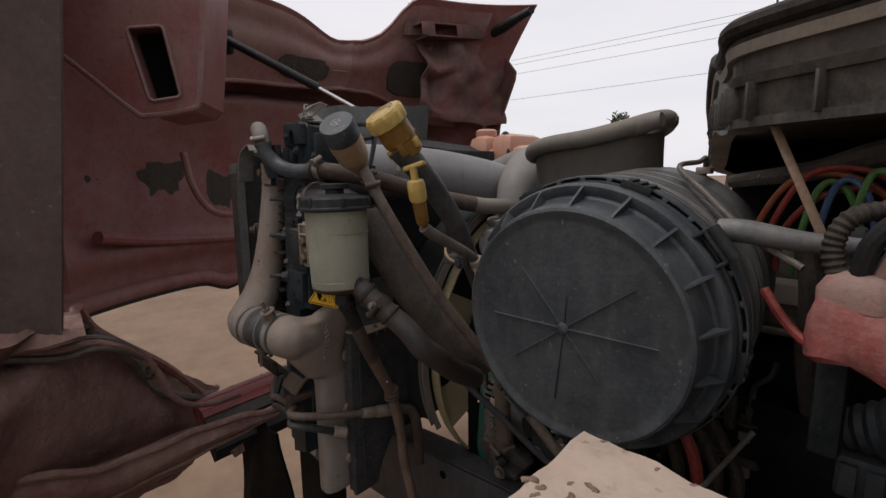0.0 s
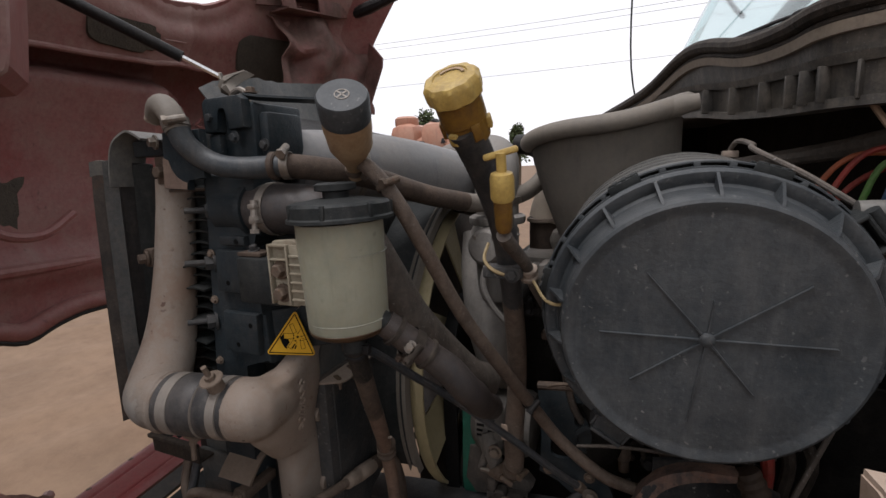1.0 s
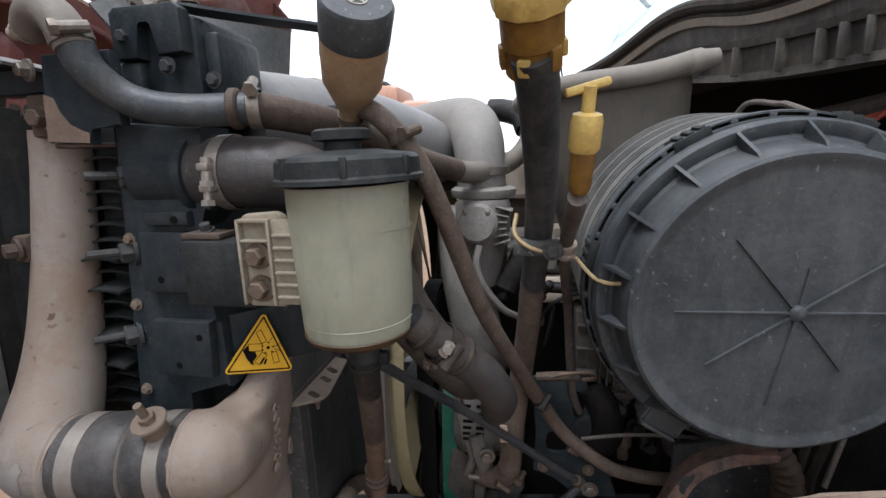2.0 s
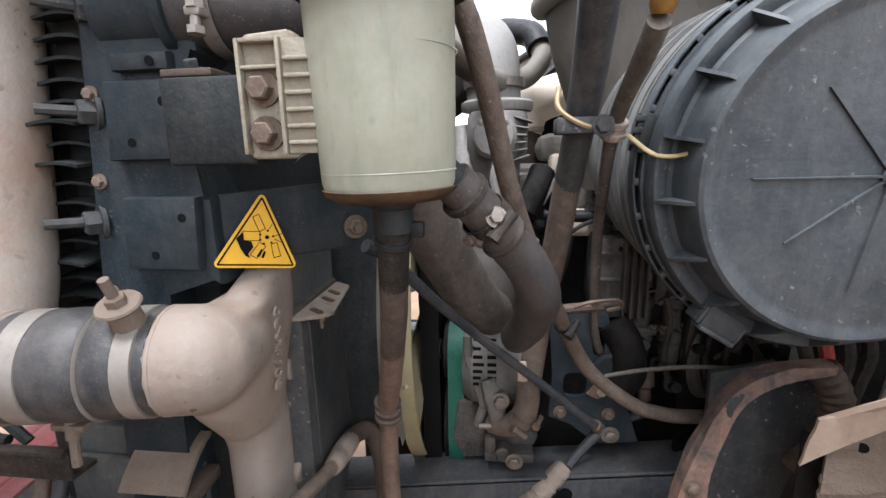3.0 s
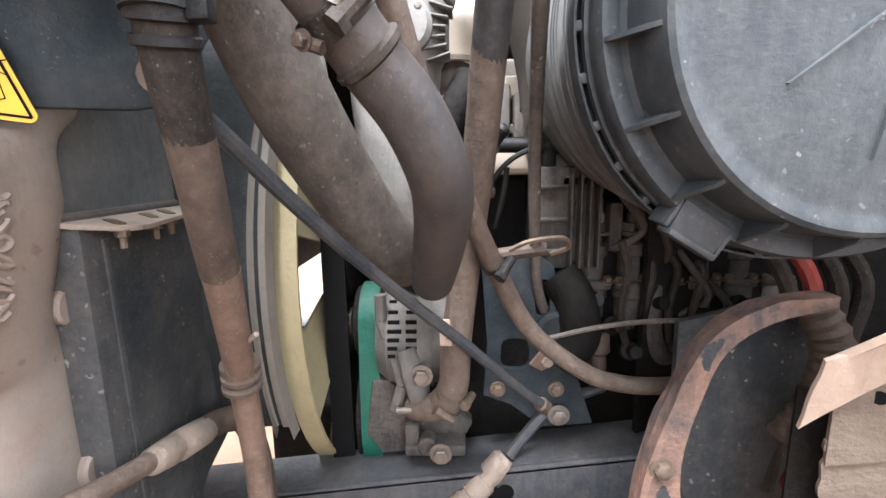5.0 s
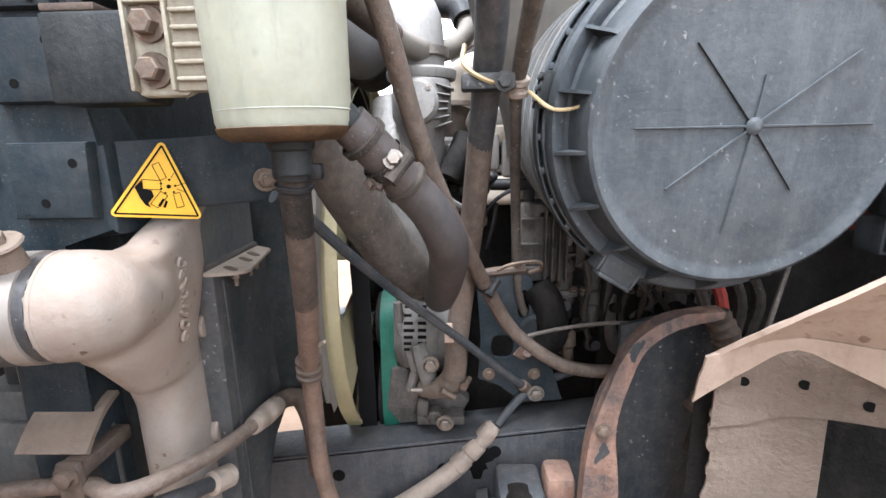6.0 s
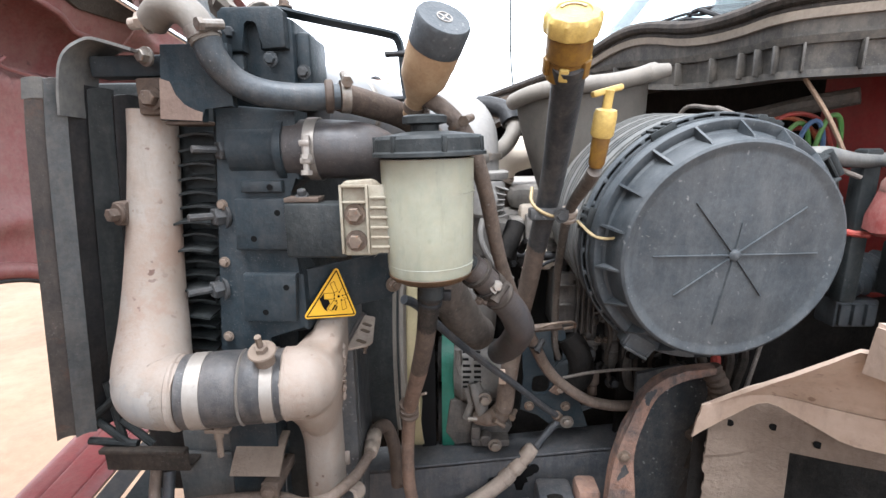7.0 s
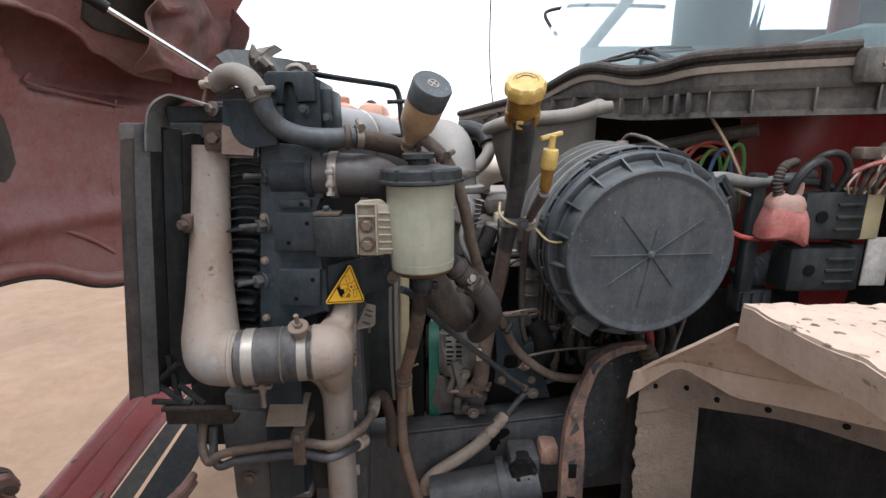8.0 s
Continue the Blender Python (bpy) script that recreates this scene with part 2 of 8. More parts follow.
M_STEEL = material("zinc_plated_steel", (0.30, 0.285, 0.26), (0.20, 0.185, 0.165), 0.42, 0.7, dust=DUST, dusty=0.35, scale=30, rust=0.3, grainy=0.16)
M_BOLT = material("rusty_bolt_steel", (0.11, 0.085, 0.07), (0.17, 0.13, 0.10), 0.6, 0.4, dust=DUST, dusty=0.35, scale=40, rust=0.5)
M_RUBBER = material("dusty_black_rubber", (0.011, 0.011, 0.011), (0.022, 0.020, 0.018), 0.65, dust=(0.19, 0.145, 0.11), dusty=0.25, scale=12, specks=0.6, bump=0.15, spec=0.16)
M_BROWN = material("mud_brown_rubber", (0.042, 0.031, 0.025), (0.075, 0.055, 0.042), 0.7, dust=(0.23, 0.16, 0.115), dusty=0.29, scale=10, specks=0.6, bump=0.15)
M_HOSE = material("grey_weathered_hose", (0.095, 0.085, 0.075), (0.050, 0.045, 0.040), 0.55, dust=(0.23, 0.18, 0.145), dusty=0.34, scale=18, specks=1.0, speck_size=160.0, bump=0.2, tone=0.9)
M_ORANGE = material("orange_brown_pipe", (0.14, 0.085, 0.060), (0.085, 0.056, 0.043), 0.7, dust=(0.24, 0.17, 0.125), dusty=0.40, scale=13, specks=0.8, bump=0.2, tone=0.9)
M_BLACK = material("clean_black_rubber", (0.011, 0.012, 0.014), (0.018, 0.019, 0.021), 0.42, dust=(0.14, 0.12, 0.10), dusty=0.14, scale=14, streak=0.15, spec=0.16)
M_YELLOW = material("yellow_plastic", (0.62, 0.45, 0.13), (0.52, 0.36, 0.10), 0.42, dust=(0.14, 0.09, 0.045), dusty=0.5, scale=24, bump=0.08, grainy=0.16, tone=0.9, streak=0.25)
M_SIGN = material("yellow_sign_film", (0.70, 0.39, 0.015), (0.66, 0.365, 0.012), 0.45, dust=(0.4, 0.28, 0.1), dusty=0.12, scale=30, bump=0.02, grainy=0.16, tone=0.9, streak=0.08)
# Black of printed marks, also painted in as the dark of openings.
M_INK_AND_SHADE = material("black_print_and_hole_shade", (0.006, 0.006, 0.006), None, 0.8, dusty=0.0, bump=0, spec=0.1, streak=0)
M_AMBER = material("tan_translucent_plastic", (0.50, 0.36, 0.215), (0.38, 0.25, 0.14), 0.4, dust=(0.26, 0.16, 0.10), dusty=0.4, scale=26, bump=0.04, grainy=0.16)
M_AMBER2 = material("grimy_amber_plastic", (0.30, 0.16, 0.02), (0.18, 0.09, 0.02), 0.4, dust=(0.1, 0.06, 0.03), dusty=0.4, scale=40, bump=0.06)
M_RED_TANK = material("pink_coolant_tank_plastic", (0.62, 0.27, 0.18), (0.66, 0.36, 0.25), 0.4, dust=(0.5, 0.36, 0.27), dusty=0.4, scale=12, bump=0.05, grainy=0.16)
M_HOOD = material("red_hood_inside", (0.215, 0.052, 0.052), (0.235, 0.102, 0.094), 0.45, dust=(0.25, 0.175, 0.152), dusty=0.54, scale=2.6, bump=0.12, grain=80, specks=0.7, speck_color=(0.06, 0.035, 0.03), speck_size=45.0, tone=0.95, streak=0.22)
M_HOODTOP = material("dust_coated_red_inner_panel", (0.225, 0.085, 0.080), (0.24, 0.125, 0.112), 0.5, dust=(0.27, 0.185, 0.16), dusty=0.75, scale=3.0, bump=0.15, grain=80, specks=0.6, speck_color=(0.06, 0.035, 0.03), speck_size=45.0, tone=0.9, streak=0.25)
M_HOODDIRT = material("mud_covered_hood_liner", (0.175, 0.095, 0.080), (0.150, 0.062, 0.056), 0.7, dust=(0.30, 0.20, 0.16), dusty=0.52, scale=5, bump=0.75, grain=60, specks=0.8, speck_size=60.0, speck_color=(0.30, 0.20, 0.15), tone=0.95)
M_BAR = material("red_bar_paint", (0.27, 0.030, 0.036), (0.23, 0.050, 0.050), 0.38, dust=(0.28, 0.15, 0.13), dusty=0.38, scale=5, bump=0.06, streak=0.2, tone=0.95)
M_PATCH = material("old_insulation_felt", (0.062, 0.055, 0.043), (0.085, 0.074, 0.058), 0.95, dust=(0.12, 0.10, 0.08), dusty=0.5, scale=9, bump=0.6)
M_CAB = material("red_cab_paint", (0.30, 0.022, 0.022), (0.24, 0.02, 0.02), 0.35, dust=(0.25, 0.12, 0.09), dusty=0.3, scale=4, bump=0.04)
M_COWL = material("grey_cowl_plastic", (0.017, 0.019, 0.0205), (0.034, 0.034, 0.033), 0.5, dust=(0.33, 0.28, 0.22), dusty=0.27, scale=6, bump=0.1, specks=0.5)
M_DUCT = material("grey_moulded_duct", (0.13, 0.120, 0.105), (0.165, 0.15, 0.13), 0.6, dust=(0.26, 0.215, 0.17), dusty=0.35, scale=5, bump=0.1, grainy=0.16, tone=0.85)
M_MUDPLATE = material("mud_caked_panel", (0.60, 0.46, 0.36), (0.50, 0.37, 0.28), 0.85, dust=(0.64, 0.50, 0.40), dusty=0.5, scale=7, bump=0.22, grain=70, specks=1.0, speck_color=(0.17, 0.095, 0.06), speck_size=60.0, grainy=0.2, tone=0.62)
M_APRON = material("grey_brown_apron", (0.26, 0.20, 0.155), (0.20, 0.15, 0.115), 0.8, dust=(0.32, 0.24, 0.18), dusty=0.4, scale=9, bump=0.3, specks=0.8, speck_color=(0.12, 0.07, 0.05), grainy=0.25, tone=0.53)
M_RUST = material("rusted_blue_bracket", (0.25, 0.145, 0.105), (0.030, 0.038, 0.046), 0.75, dust=(0.34, 0.225, 0.165), dusty=0.30, scale=13, rust=0.3, bump=0.3)
# Lightly dusted iron; its near-black base has the bay's deep shade built in.
M_ENGINE = material("dusty_shaded_engine_iron", (0.006, 0.006, 0.006), (0.014, 0.0135, 0.013), 0.7, 0.1, dust=(0.20, 0.165, 0.135), dusty=0.06, scale=12, bump=0.25, spec=0.08, streak=0.06)
M_ENGALU = material("grey_engine_casting", (0.20, 0.19, 0.175), (0.26, 0.245, 0.225), 0.6, 0.2, dust=(0.28, 0.225, 0.175), dusty=0.34, scale=14, bump=0.25, grainy=0.16, tone=1.0)
M_GREEN = material("green_drive_belt", (0.006, 0.10, 0.065), (0.005, 0.08, 0.05), 0.5, dust=(0.06, 0.09, 0.07), dusty=0.25, scale=20, tone=0.9)
# Belt rubber; the same black paints the shade in the housing grooves.
M_BELT_AND_GROOVE = material("black_belt_rubber_and_groove_shade", (0.004, 0.004, 0.0045), (0.007, 0.007, 0.0075), 0.6, dusty=0.0, scale=14, bump=0.05, streak=0.0, spec=0.15)
M_CREAM = material("cream_fan_plastic", (0.42, 0.36, 0.20), (0.36, 0.31, 0.17), 0.5, dust=(0.33, 0.27, 0.19), dusty=0.4, scale=8, grainy=0.16)
M_WHITEPL = material("beige_bracket_plastic", (0.44, 0.42, 0.33), (0.35, 0.32, 0.24), 0.5, dust=(0.25, 0.18, 0.12), dusty=0.6, scale=22, grainy=0.2, tone=0.64)
M_FRAME = material("blue_grey_frame_paint", (0.022, 0.031, 0.040), (0.040, 0.050, 0.060), 0.45, dust=(0.22, 0.18, 0.15), dusty=0.22, scale=8, specks=0.7, tone=0.78)
M_REDRUB = material("faded_red_terminal_boot", (0.36, 0.052, 0.048), (0.38, 0.11, 0.095), 0.6, dust=(0.52, 0.33, 0.28), dusty=0.42, scale=20, grainy=0.15, tone=0.6)
M_REDWIRE = material("red_wire", (0.42, 0.03, 0.025), None, 0.5, dust=DUST, dusty=0.3, scale=30)
M_ORANGEWIRE = material("orange_wire", (0.45, 0.10, 0.03), None, 0.5, dust=DUST, dusty=0.2, scale=30)
M_BLUEWIRE = material("blue_wire", (0.05, 0.14, 0.30), None, 0.5, dust=DUST, dusty=0.25, scale=30)
M_GREENWIRE = material("green_wire", (0.10, 0.30, 0.06), None, 0.5, dust=DUST, dusty=0.25, scale=30)
M_STRAP = material("brown_strap", (0.20, 0.125, 0.08), (0.26, 0.17, 0.11), 0.7, dust=DUST, dusty=0.3, scale=30)
M_TIE = material("yellowed_cable_tie", (0.42, 0.32, 0.17), (0.33, 0.24, 0.12), 0.5, dust=(0.4, 0.3, 0.15), dusty=0.3, scale=30)
M_FIT = material("dusty_pale_fitting", (0.36, 0.30, 0.25), (0.28, 0.23, 0.19), 0.6, 0.1, dust=(0.38, 0.29, 0.22), dusty=0.5, scale=20, bump=0.3, grainy=0.16)
M_CHROME = material("polished_strut_rod", (0.78, 0.78, 0.78), (0.7, 0.7, 0.7), 0.18, 1.0, dusty=0.05, bump=0, tone=0.9, streak=0)
M_GROUND = material("damp_clay_ground", (0.245, 0.155, 0.098), (0.175, 0.110, 0.070), 0.85, dust=(0.285, 0.19, 0.122), dusty=0.45, scale=0.9, grain=9.0, bump=0.9, streak=0, tone=0.72)
M_LEAF = material("far_tree_leaves", (0.045, 0.065, 0.025), (0.07, 0.085, 0.035), 0.8, dusty=0.0, scale=3, bump=0, vary=0.4, tone=0.9, streak=0)
M_BARK = material("far_tree_bark", (0.12, 0.09, 0.06), None, 0.9, dusty=0.0, scale=5)
M_WIRE = material("grey_line_wire", (0.25, 0.26, 0.28), None, 0.6, dusty=0.0, bump=0, tone=0.9, streak=0)
M_DASH = material("blue_grey_cab_trim", (0.15, 0.19, 0.20), (0.12, 0.155, 0.165), 0.7, dusty=0.15, scale=6, tone=0.9, streak=0.0)
M_CORNER = material("mud_stained_red_sheet", (0.20, 0.075, 0.068), (0.070, 0.035, 0.030), 0.7, dust=(0.18, 0.125, 0.10), dusty=0.55, scale=6, bump=0.3, grain=60, tone=0.8)
M_SHROUD = material("grey_painted_duct", (0.15, 0.155, 0.16), (0.20, 0.205, 0.21), 0.4, dust=(0.32, 0.28, 0.24), dusty=0.35, scale=6, bump=0.06, grainy=0.16)
M_TANBAND = material("dusty_tan_edge_strip", (0.16, 0.135, 0.11), (0.20, 0.17, 0.135), 0.7, dust=(0.26, 0.21, 0.16), dusty=0.4, scale=9, bump=0.1, tone=0.95)
M_ENGMID = material("grey_pump_castings", (0.026, 0.027, 0.028), (0.056, 0.054, 0.051), 0.55, 0.1, dust=(0.22, 0.18, 0.145), dusty=0.26, scale=16, bump=0.25, tone=0.95, spec=0.16)
M_COOLER = material("dust_streaked_cooler_panel", (0.014, 0.025, 0.033), (0.040, 0.046, 0.050), 0.46, dust=(0.22, 0.18, 0.15), dusty=0.26, scale=7, specks=1.2, speck_size=150.0, bump=0.2, streak=0.22, spec=0.16)
M_CRUMB = material("brown_mud_crumbs", (0.30, 0.19, 0.13), (0.20, 0.125, 0.08), 0.9, dust=(0.50, 0.38, 0.29), dusty=0.4, scale=30, bump=0.5, tone=0.6)
M_GRIME = material("oily_brown_grime", (0.050, 0.028, 0.014), (0.10, 0.055, 0.025), 0.5, dust=(0.20, 0.14, 0.08), dusty=0.2, scale=20)
M_BAND = material("dull_band_steel", (0.50, 0.465, 0.42), (0.42, 0.38, 0.335), 0.4, 0.35, dust=(0.40, 0.31, 0.24), dusty=0.3, scale=20, bump=0.04, grainy=0.1, specks=0.5, speck_size=120.0, speck_color=(0.12, 0.09, 0.07), streak=0.15, tone=0.50)
M_PALEPIPE = material("pale_dusty_pipe", (0.62, 0.54, 0.44), (0.55, 0.47, 0.38), 0.6, dust=(0.50, 0.41, 0.32), dusty=0.4, scale=8, bump=0.05, grainy=0.1, tone=1.0, streak=0.15)
M_TORN = material("torn_grey_sheet", (0.050, 0.062, 0.068), (0.085, 0.095, 0.10), 0.5, dust=(0.26, 0.22, 0.18), dusty=0.25, scale=10, bump=0.15, specks=0.6)
M_PEEL = material("bare_grey_metal", (0.30, 0.295, 0.285), (0.38, 0.35, 0.31), 0.6, 0.05, dust=(0.40, 0.31, 0.24), dusty=0.3, scale=14, bump=0.05, grainy=0.15, tone=0.6)
M_STAIN = material("tan_rust_stain", (0.19, 0.135, 0.105), (0.145, 0.10, 0.08), 0.8, dust=(0.26, 0.19, 0.15), dusty=0.4, scale=16, bump=0.15)
M_SLEEVE = material("blue_black_sleeve_rubber", (0.018, 0.022, 0.026), (0.034, 0.036, 0.039), 0.45, dust=(0.20, 0.165, 0.14), dusty=0.24, scale=9, specks=0.5, bump=0.12, tone=0.9)
M_ELBOW = material("grey_brown_elbow_rubber", (0.034, 0.036, 0.039), (0.048, 0.040, 0.036), 0.42, dust=(0.14, 0.10, 0.08), dusty=0.22, scale=6, specks=0.5, bump=0.12, tone=0.9, spec=0.35)
M_BLUEHOSE = material("blue_grey_hose_rubber", (0.022, 0.034, 0.044), (0.036, 0.047, 0.055), 0.42, dust=(0.20, 0.17, 0.145), dusty=0.22, scale=10, specks=0.5, bump=0.12, tone=0.9)
M_DOME = material("dusty_grey_air_pipe", (0.150, 0.145, 0.137), (0.185, 0.178, 0.167), 0.55, dust=(0.24, 0.205, 0.17), dusty=0.35, scale=9, bump=0.06, grainy=0.15, tone=0.95)
M_EGR = material("dull_grey_castings", (0.115, 0.112, 0.106), (0.16, 0.154, 0.145), 0.5, 0.1, dust=(0.24, 0.205, 0.17), dusty=0.30, scale=14, bump=0.15, grainy=0.25, tone=1.1)
M_HOUSING = material("dust_greyed_housing_plastic", (0.048, 0.053, 0.057), (0.086, 0.089, 0.087), 0.45, dust=(0.25, 0.225, 0.19), dusty=0.30, scale=6, specks=0.3, bump=0.1, tone=1.05, streak=0.3)
M_BOOTCAP = material("bleached_red_rubber", (0.42, 0.16, 0.13), (0.36, 0.22, 0.18), 0.65, dust=(0.40, 0.31, 0.25), dusty=0.5, scale=18, grainy=0.2, tone=0.6)
M_FOOT = material("bare_dusty_steel_foot", (0.030, 0.032, 0.034), (0.075, 0.066, 0.058), 0.5, dust=(0.24, 0.19, 0.155), dusty=0.15, scale=7, specks=0.6, bump=0.12, streak=0.3, rust=0.15)
M_TANHOSE = material("tan_weathered_hose", (0.105, 0.083, 0.068), (0.075, 0.055, 0.044), 0.55, dust=(0.25, 0.185, 0.14), dusty=0.36, scale=12, specks=0.7, speck_size=160.0, bump=0.3, tone=0.9)
M_ALT = material("dull_alternator_castings", (0.105, 0.102, 0.097), (0.15, 0.143, 0.133), 0.55, 0.1, dust=(0.22, 0.185, 0.15), dusty=0.36, scale=16, bump=0.25, grainy=0.3, tone=0.78)
M_POST = material("dark_brown_fender_liner", (0.072, 0.052, 0.044), (0.095, 0.062, 0.053), 0.75, dust=(0.15, 0.105, 0.085), dusty=0.4, scale=4, bump=0.25, grain=60, specks=0.4, speck_size=60.0, tone=0.8)
M_LABEL = material("pale_label", (0.6, 0.58, 0.54), None, 0.6, dust=DUST, dusty=0.4, scale=40, tone=0.9, streak=0.2)


def milky(name, color, deep):
    m = material(name, color, deep, 0.35, dust=(0.30, 0.24, 0.15), dusty=0.26, scale=9, bump=0.02, grainy=0.05, streak=0.3, specks=0.7, speck_size=55.0, speck_color=(0.16, 0.14, 0.10))
    p = m.node_tree.nodes["Principled BSDF"]
    p.inputs["Subsurface Weight"].default_value = 0.35
    p.inputs["Subsurface Scale"].default_value = 0.02
    p.inputs["Subsurface Radius"].default_value = (1.0, 0.9, 0.6)
    return m


M_MILK = milky("milky_reservoir_plastic", (0.37, 0.375, 0.295), (0.27, 0.285, 0.225))


def glass(name):
    m = bpy.data.materials.new(name)
    m.use_nodes = True
    p = m.node_tree.nodes["Principled BSDF"]
    p.inputs["Base Color"].default_value = (0.60, 0.74, 0.745, 1)
    p.inputs["Roughness"].default_value = 0.03
    p.inputs["Transmission Weight"].default_value = 1.0
    p.inputs["IOR"].default_value = 1.45
    return m


M_GLASS = glass("windshield_glass")


# ---- ground and distance ----
def ground():
    bm = B()
    xs = [-400, -120, -40, -16] + [-10 + 0.13 * i for i in range(155)] + [16, 40, 120, 400]
    grid = []
    for y in xs:
        row = []
        for x in xs:
            near = max(0.0, 1 - (x * x + y * y) ** 0.5 / 14)
            z = near * (0.035 * noise.noise((x * 1.1, y * 0.5, 0)) + 0.03 * noise.noise((x * 0.4, y * 2.2, 3)))
            along, across = 0.6 * x + 0.8 * y, 0.6 * y - 0.8 * x
            z += near * (0.055 * noise.noise((along * 0.22, across * 2.3, 8)) + 0.022 * noise.noise((along * 0.9, across * 5.5, 11)))
            row.append(bm.verts.new((x - 1, y + 2, z)))
        grid.append(row)
    for a, b in zip(grid, grid[1:]):
        for i in range(len(a) - 1):
            bm.faces.new((a[i], a[i + 1], b[i + 1], b[i]))
    return tagged(part("ground", bm, M_GROUND), "bare tan clay ground with worn tracks", "ground", kind="structure")


ground()


def far_tree(x, y, base, top, spread, seed):
    rng = random.Random(seed)
    t = thing("tree", (x, y, 0), "distant thin tree with a sparse green crown", "tree", "trees far off")
    bm = tubed([(x, y, -0.2), (x + 0.1, y, base), (x, y, top * 0.95)], [0.16, 0.12, 0.03], 8, 4)
    for k in range(9):
        h = base + (top - base) * k / 10
        a = rng.uniform(0, 6.28)
        r = spread * rng.uniform(0.5, 1.0)
        sweep(bm, [(x, y, h), (x + r * 0.5 * math.cos(a), y + r * 0.5 * math.sin(a), h + 0.25), (x + r * math.cos(a), y + r * math.sin(a), h + 0.4)], [0.05, 0.03, 0.01], 5, 3)
    part("trunk", bm, M_BARK, t)
    bm = B()
    for k in range(900):
        u = rng.random()
        h = base + (top - base) * u
        r = spread * (1 - 0.55 * u) * rng.random() ** 0.6
        a = rng.choice([0.4, 1.3, 2.5, 3.6, 4.4, 5.5]) + rng.gauss(0, 0.35)
        c = Vector((x + r * math.cos(a), y + r * math.sin(a), h + rng.uniform(-0.2, 0.35)))
        s = rng.uniform(0.06, 0.13)
        d1 = Vector((rng.gauss(0, 1), rng.gauss(0, 1), rng.gauss(0, 1))).normalized() * s
        d2 = Vector((rng.gauss(0, 1), rng.gauss(0, 1), rng.gauss(0, 1))).normalized() * s
        bm.faces.new([bm.verts.new(c + d1), bm.verts.new(c + d2), bm.verts.new(c - d1), bm.verts.new(c - d2)])
    part("crown", bm, M_LEAF, t)


far_tree(-12.0, 24.3, 2.6, 4.75, 0.85, 3)
far_tree(-7.2, 26.0, 2.0, 3.7, 0.7, 5)


def power_line(a, b, sag):
    mid = (Vector(a) + Vector(b)) / 2 - Vector((0, 0, sag))
    t = tagged(part("power_line", tubed([a, mid, b], 0.022, 5, 10), M_WIRE), "thin grey overhead power line against the sky", "power line", "overhead lines", "structure")
    return t


def utility_pole(x, y, h):
    t = thing("utility_pole", (x, y, 0), "tall weathered wooden pole carrying power lines", "pole", "utility poles", "structure")
    part("post", lathe(B(), [(0.16, -0.2), (0.11, h + 0.6)], (x, y, 0), (0, 0, 1), 10), M_BARK, t)
    part("crossarm", boxed((x - 0.06, y - 1.2, h - 0.1), (x + 0.06, y + 1.2, h + 0.02), 0.01), M_BARK, t)


utility_pole(-62, 48, 16.6)
utility_pole(48, 58, 17.8)
for dz, dy in ((0.1, -1.1), (0.1, 1.1), (-1.4, 0.0), (-4.6, 0.0)):
    power_line((-62, 48 + dy, 16.5 + dz), (48, 58 + dy, 17.7 + dz), 0.8)


# ---- hood, tilted forward ----
hood = thing("truck_hood", (-1.6, 1.15, 0.0), "dull red truck hood tilted forward, its muddy inside showing", "truck hood")


def hood_x(y, z):
    """Inside surface of the hood's top panel, which stands up when the hood is open."""
    s = (y - 1.2) / 1.05
    edge = abs(s) ** 3.0
    x = -2.36 + 0.30 * edge + 0.34 * max(0.0, (z - 1.75) / 0.75) ** 1.6
    x += 0.035 * math.exp(-((z - 1.46) / 0.05) ** 2)
    x += 0.05 * math.exp(-((y - 1.2 - 0.12 * (z - 1.5)) / 0.05) ** 2) * (1 if z > 1.4 else 0)
    return x


def sheet(fn, us, vs, thick=0.012, skip=None):
    """A curved sheet with thickness; fn(u, v) gives a place."""
    bm = B()
    g = [[bm.verts.new(fn(u, v)) for u in us] for v in vs]
    for j in range(len(vs) - 1):
        for i in range(len(us) - 1):
            if skip and skip((us[i] + us[i + 1]) / 2, (vs[j] + vs[j + 1]) / 2):
                continue
            bm.faces.new((g[j][i], g[j][i + 1], g[j + 1][i + 1], g[j + 1][i]))
    loose = [v for v in bm.verts if not v.link_faces]
    bmesh.ops.delete(bm, geom=loose, context="VERTS")
    bmesh.ops.recalc_face_normals(bm, faces=bm.faces[:])
    bmesh.ops.solidify(bm, geom=bm.faces[:], thickness=thick)
    return bm


def span(a, b, n):
    return [a + (b - a) * i / (n - 1) for i in range(n)]


def top_rim(y):
    """Height of the hood's rear edge, now on top: it dips in the middle and steps up at the far corner."""
    s = (y - 1.2) / 1.05
    return 2.50 + 0.03 * abs(s) ** 2 - 0.085 * math.exp(-((y - 1.27) / 0.20) ** 2) + 0.15 / (1 + math.exp(-(y - 1.53) / 0.025))


def lip_z(y):
    """Height of the panel's lower edge: it drops beyond the middle."""
    return 1.31 - 0.18 / (1 + math.exp(-(y - 1.55) / 0.08)) - 0.045 * math.exp(-((y - 0.72) / 0.08) ** 2)


LIP = [(-0.1, 2.15), (0.45, 2.150), (0.60, 2.165), (0.88, 2.184), (1.19, 2.194), (1.44, 2.203), (1.56, 2.183), (1.66, 2.131), (1.90, 2.067), (2.30, 2.040)]
SHELF = [(-0.1, 2.11), (0.60, 2.12), (0.90, 2.14), (1.19, 2.14), (1.32, 2.12), (1.51, 1.975), (1.90, 1.955), (2.30, 1.95)]


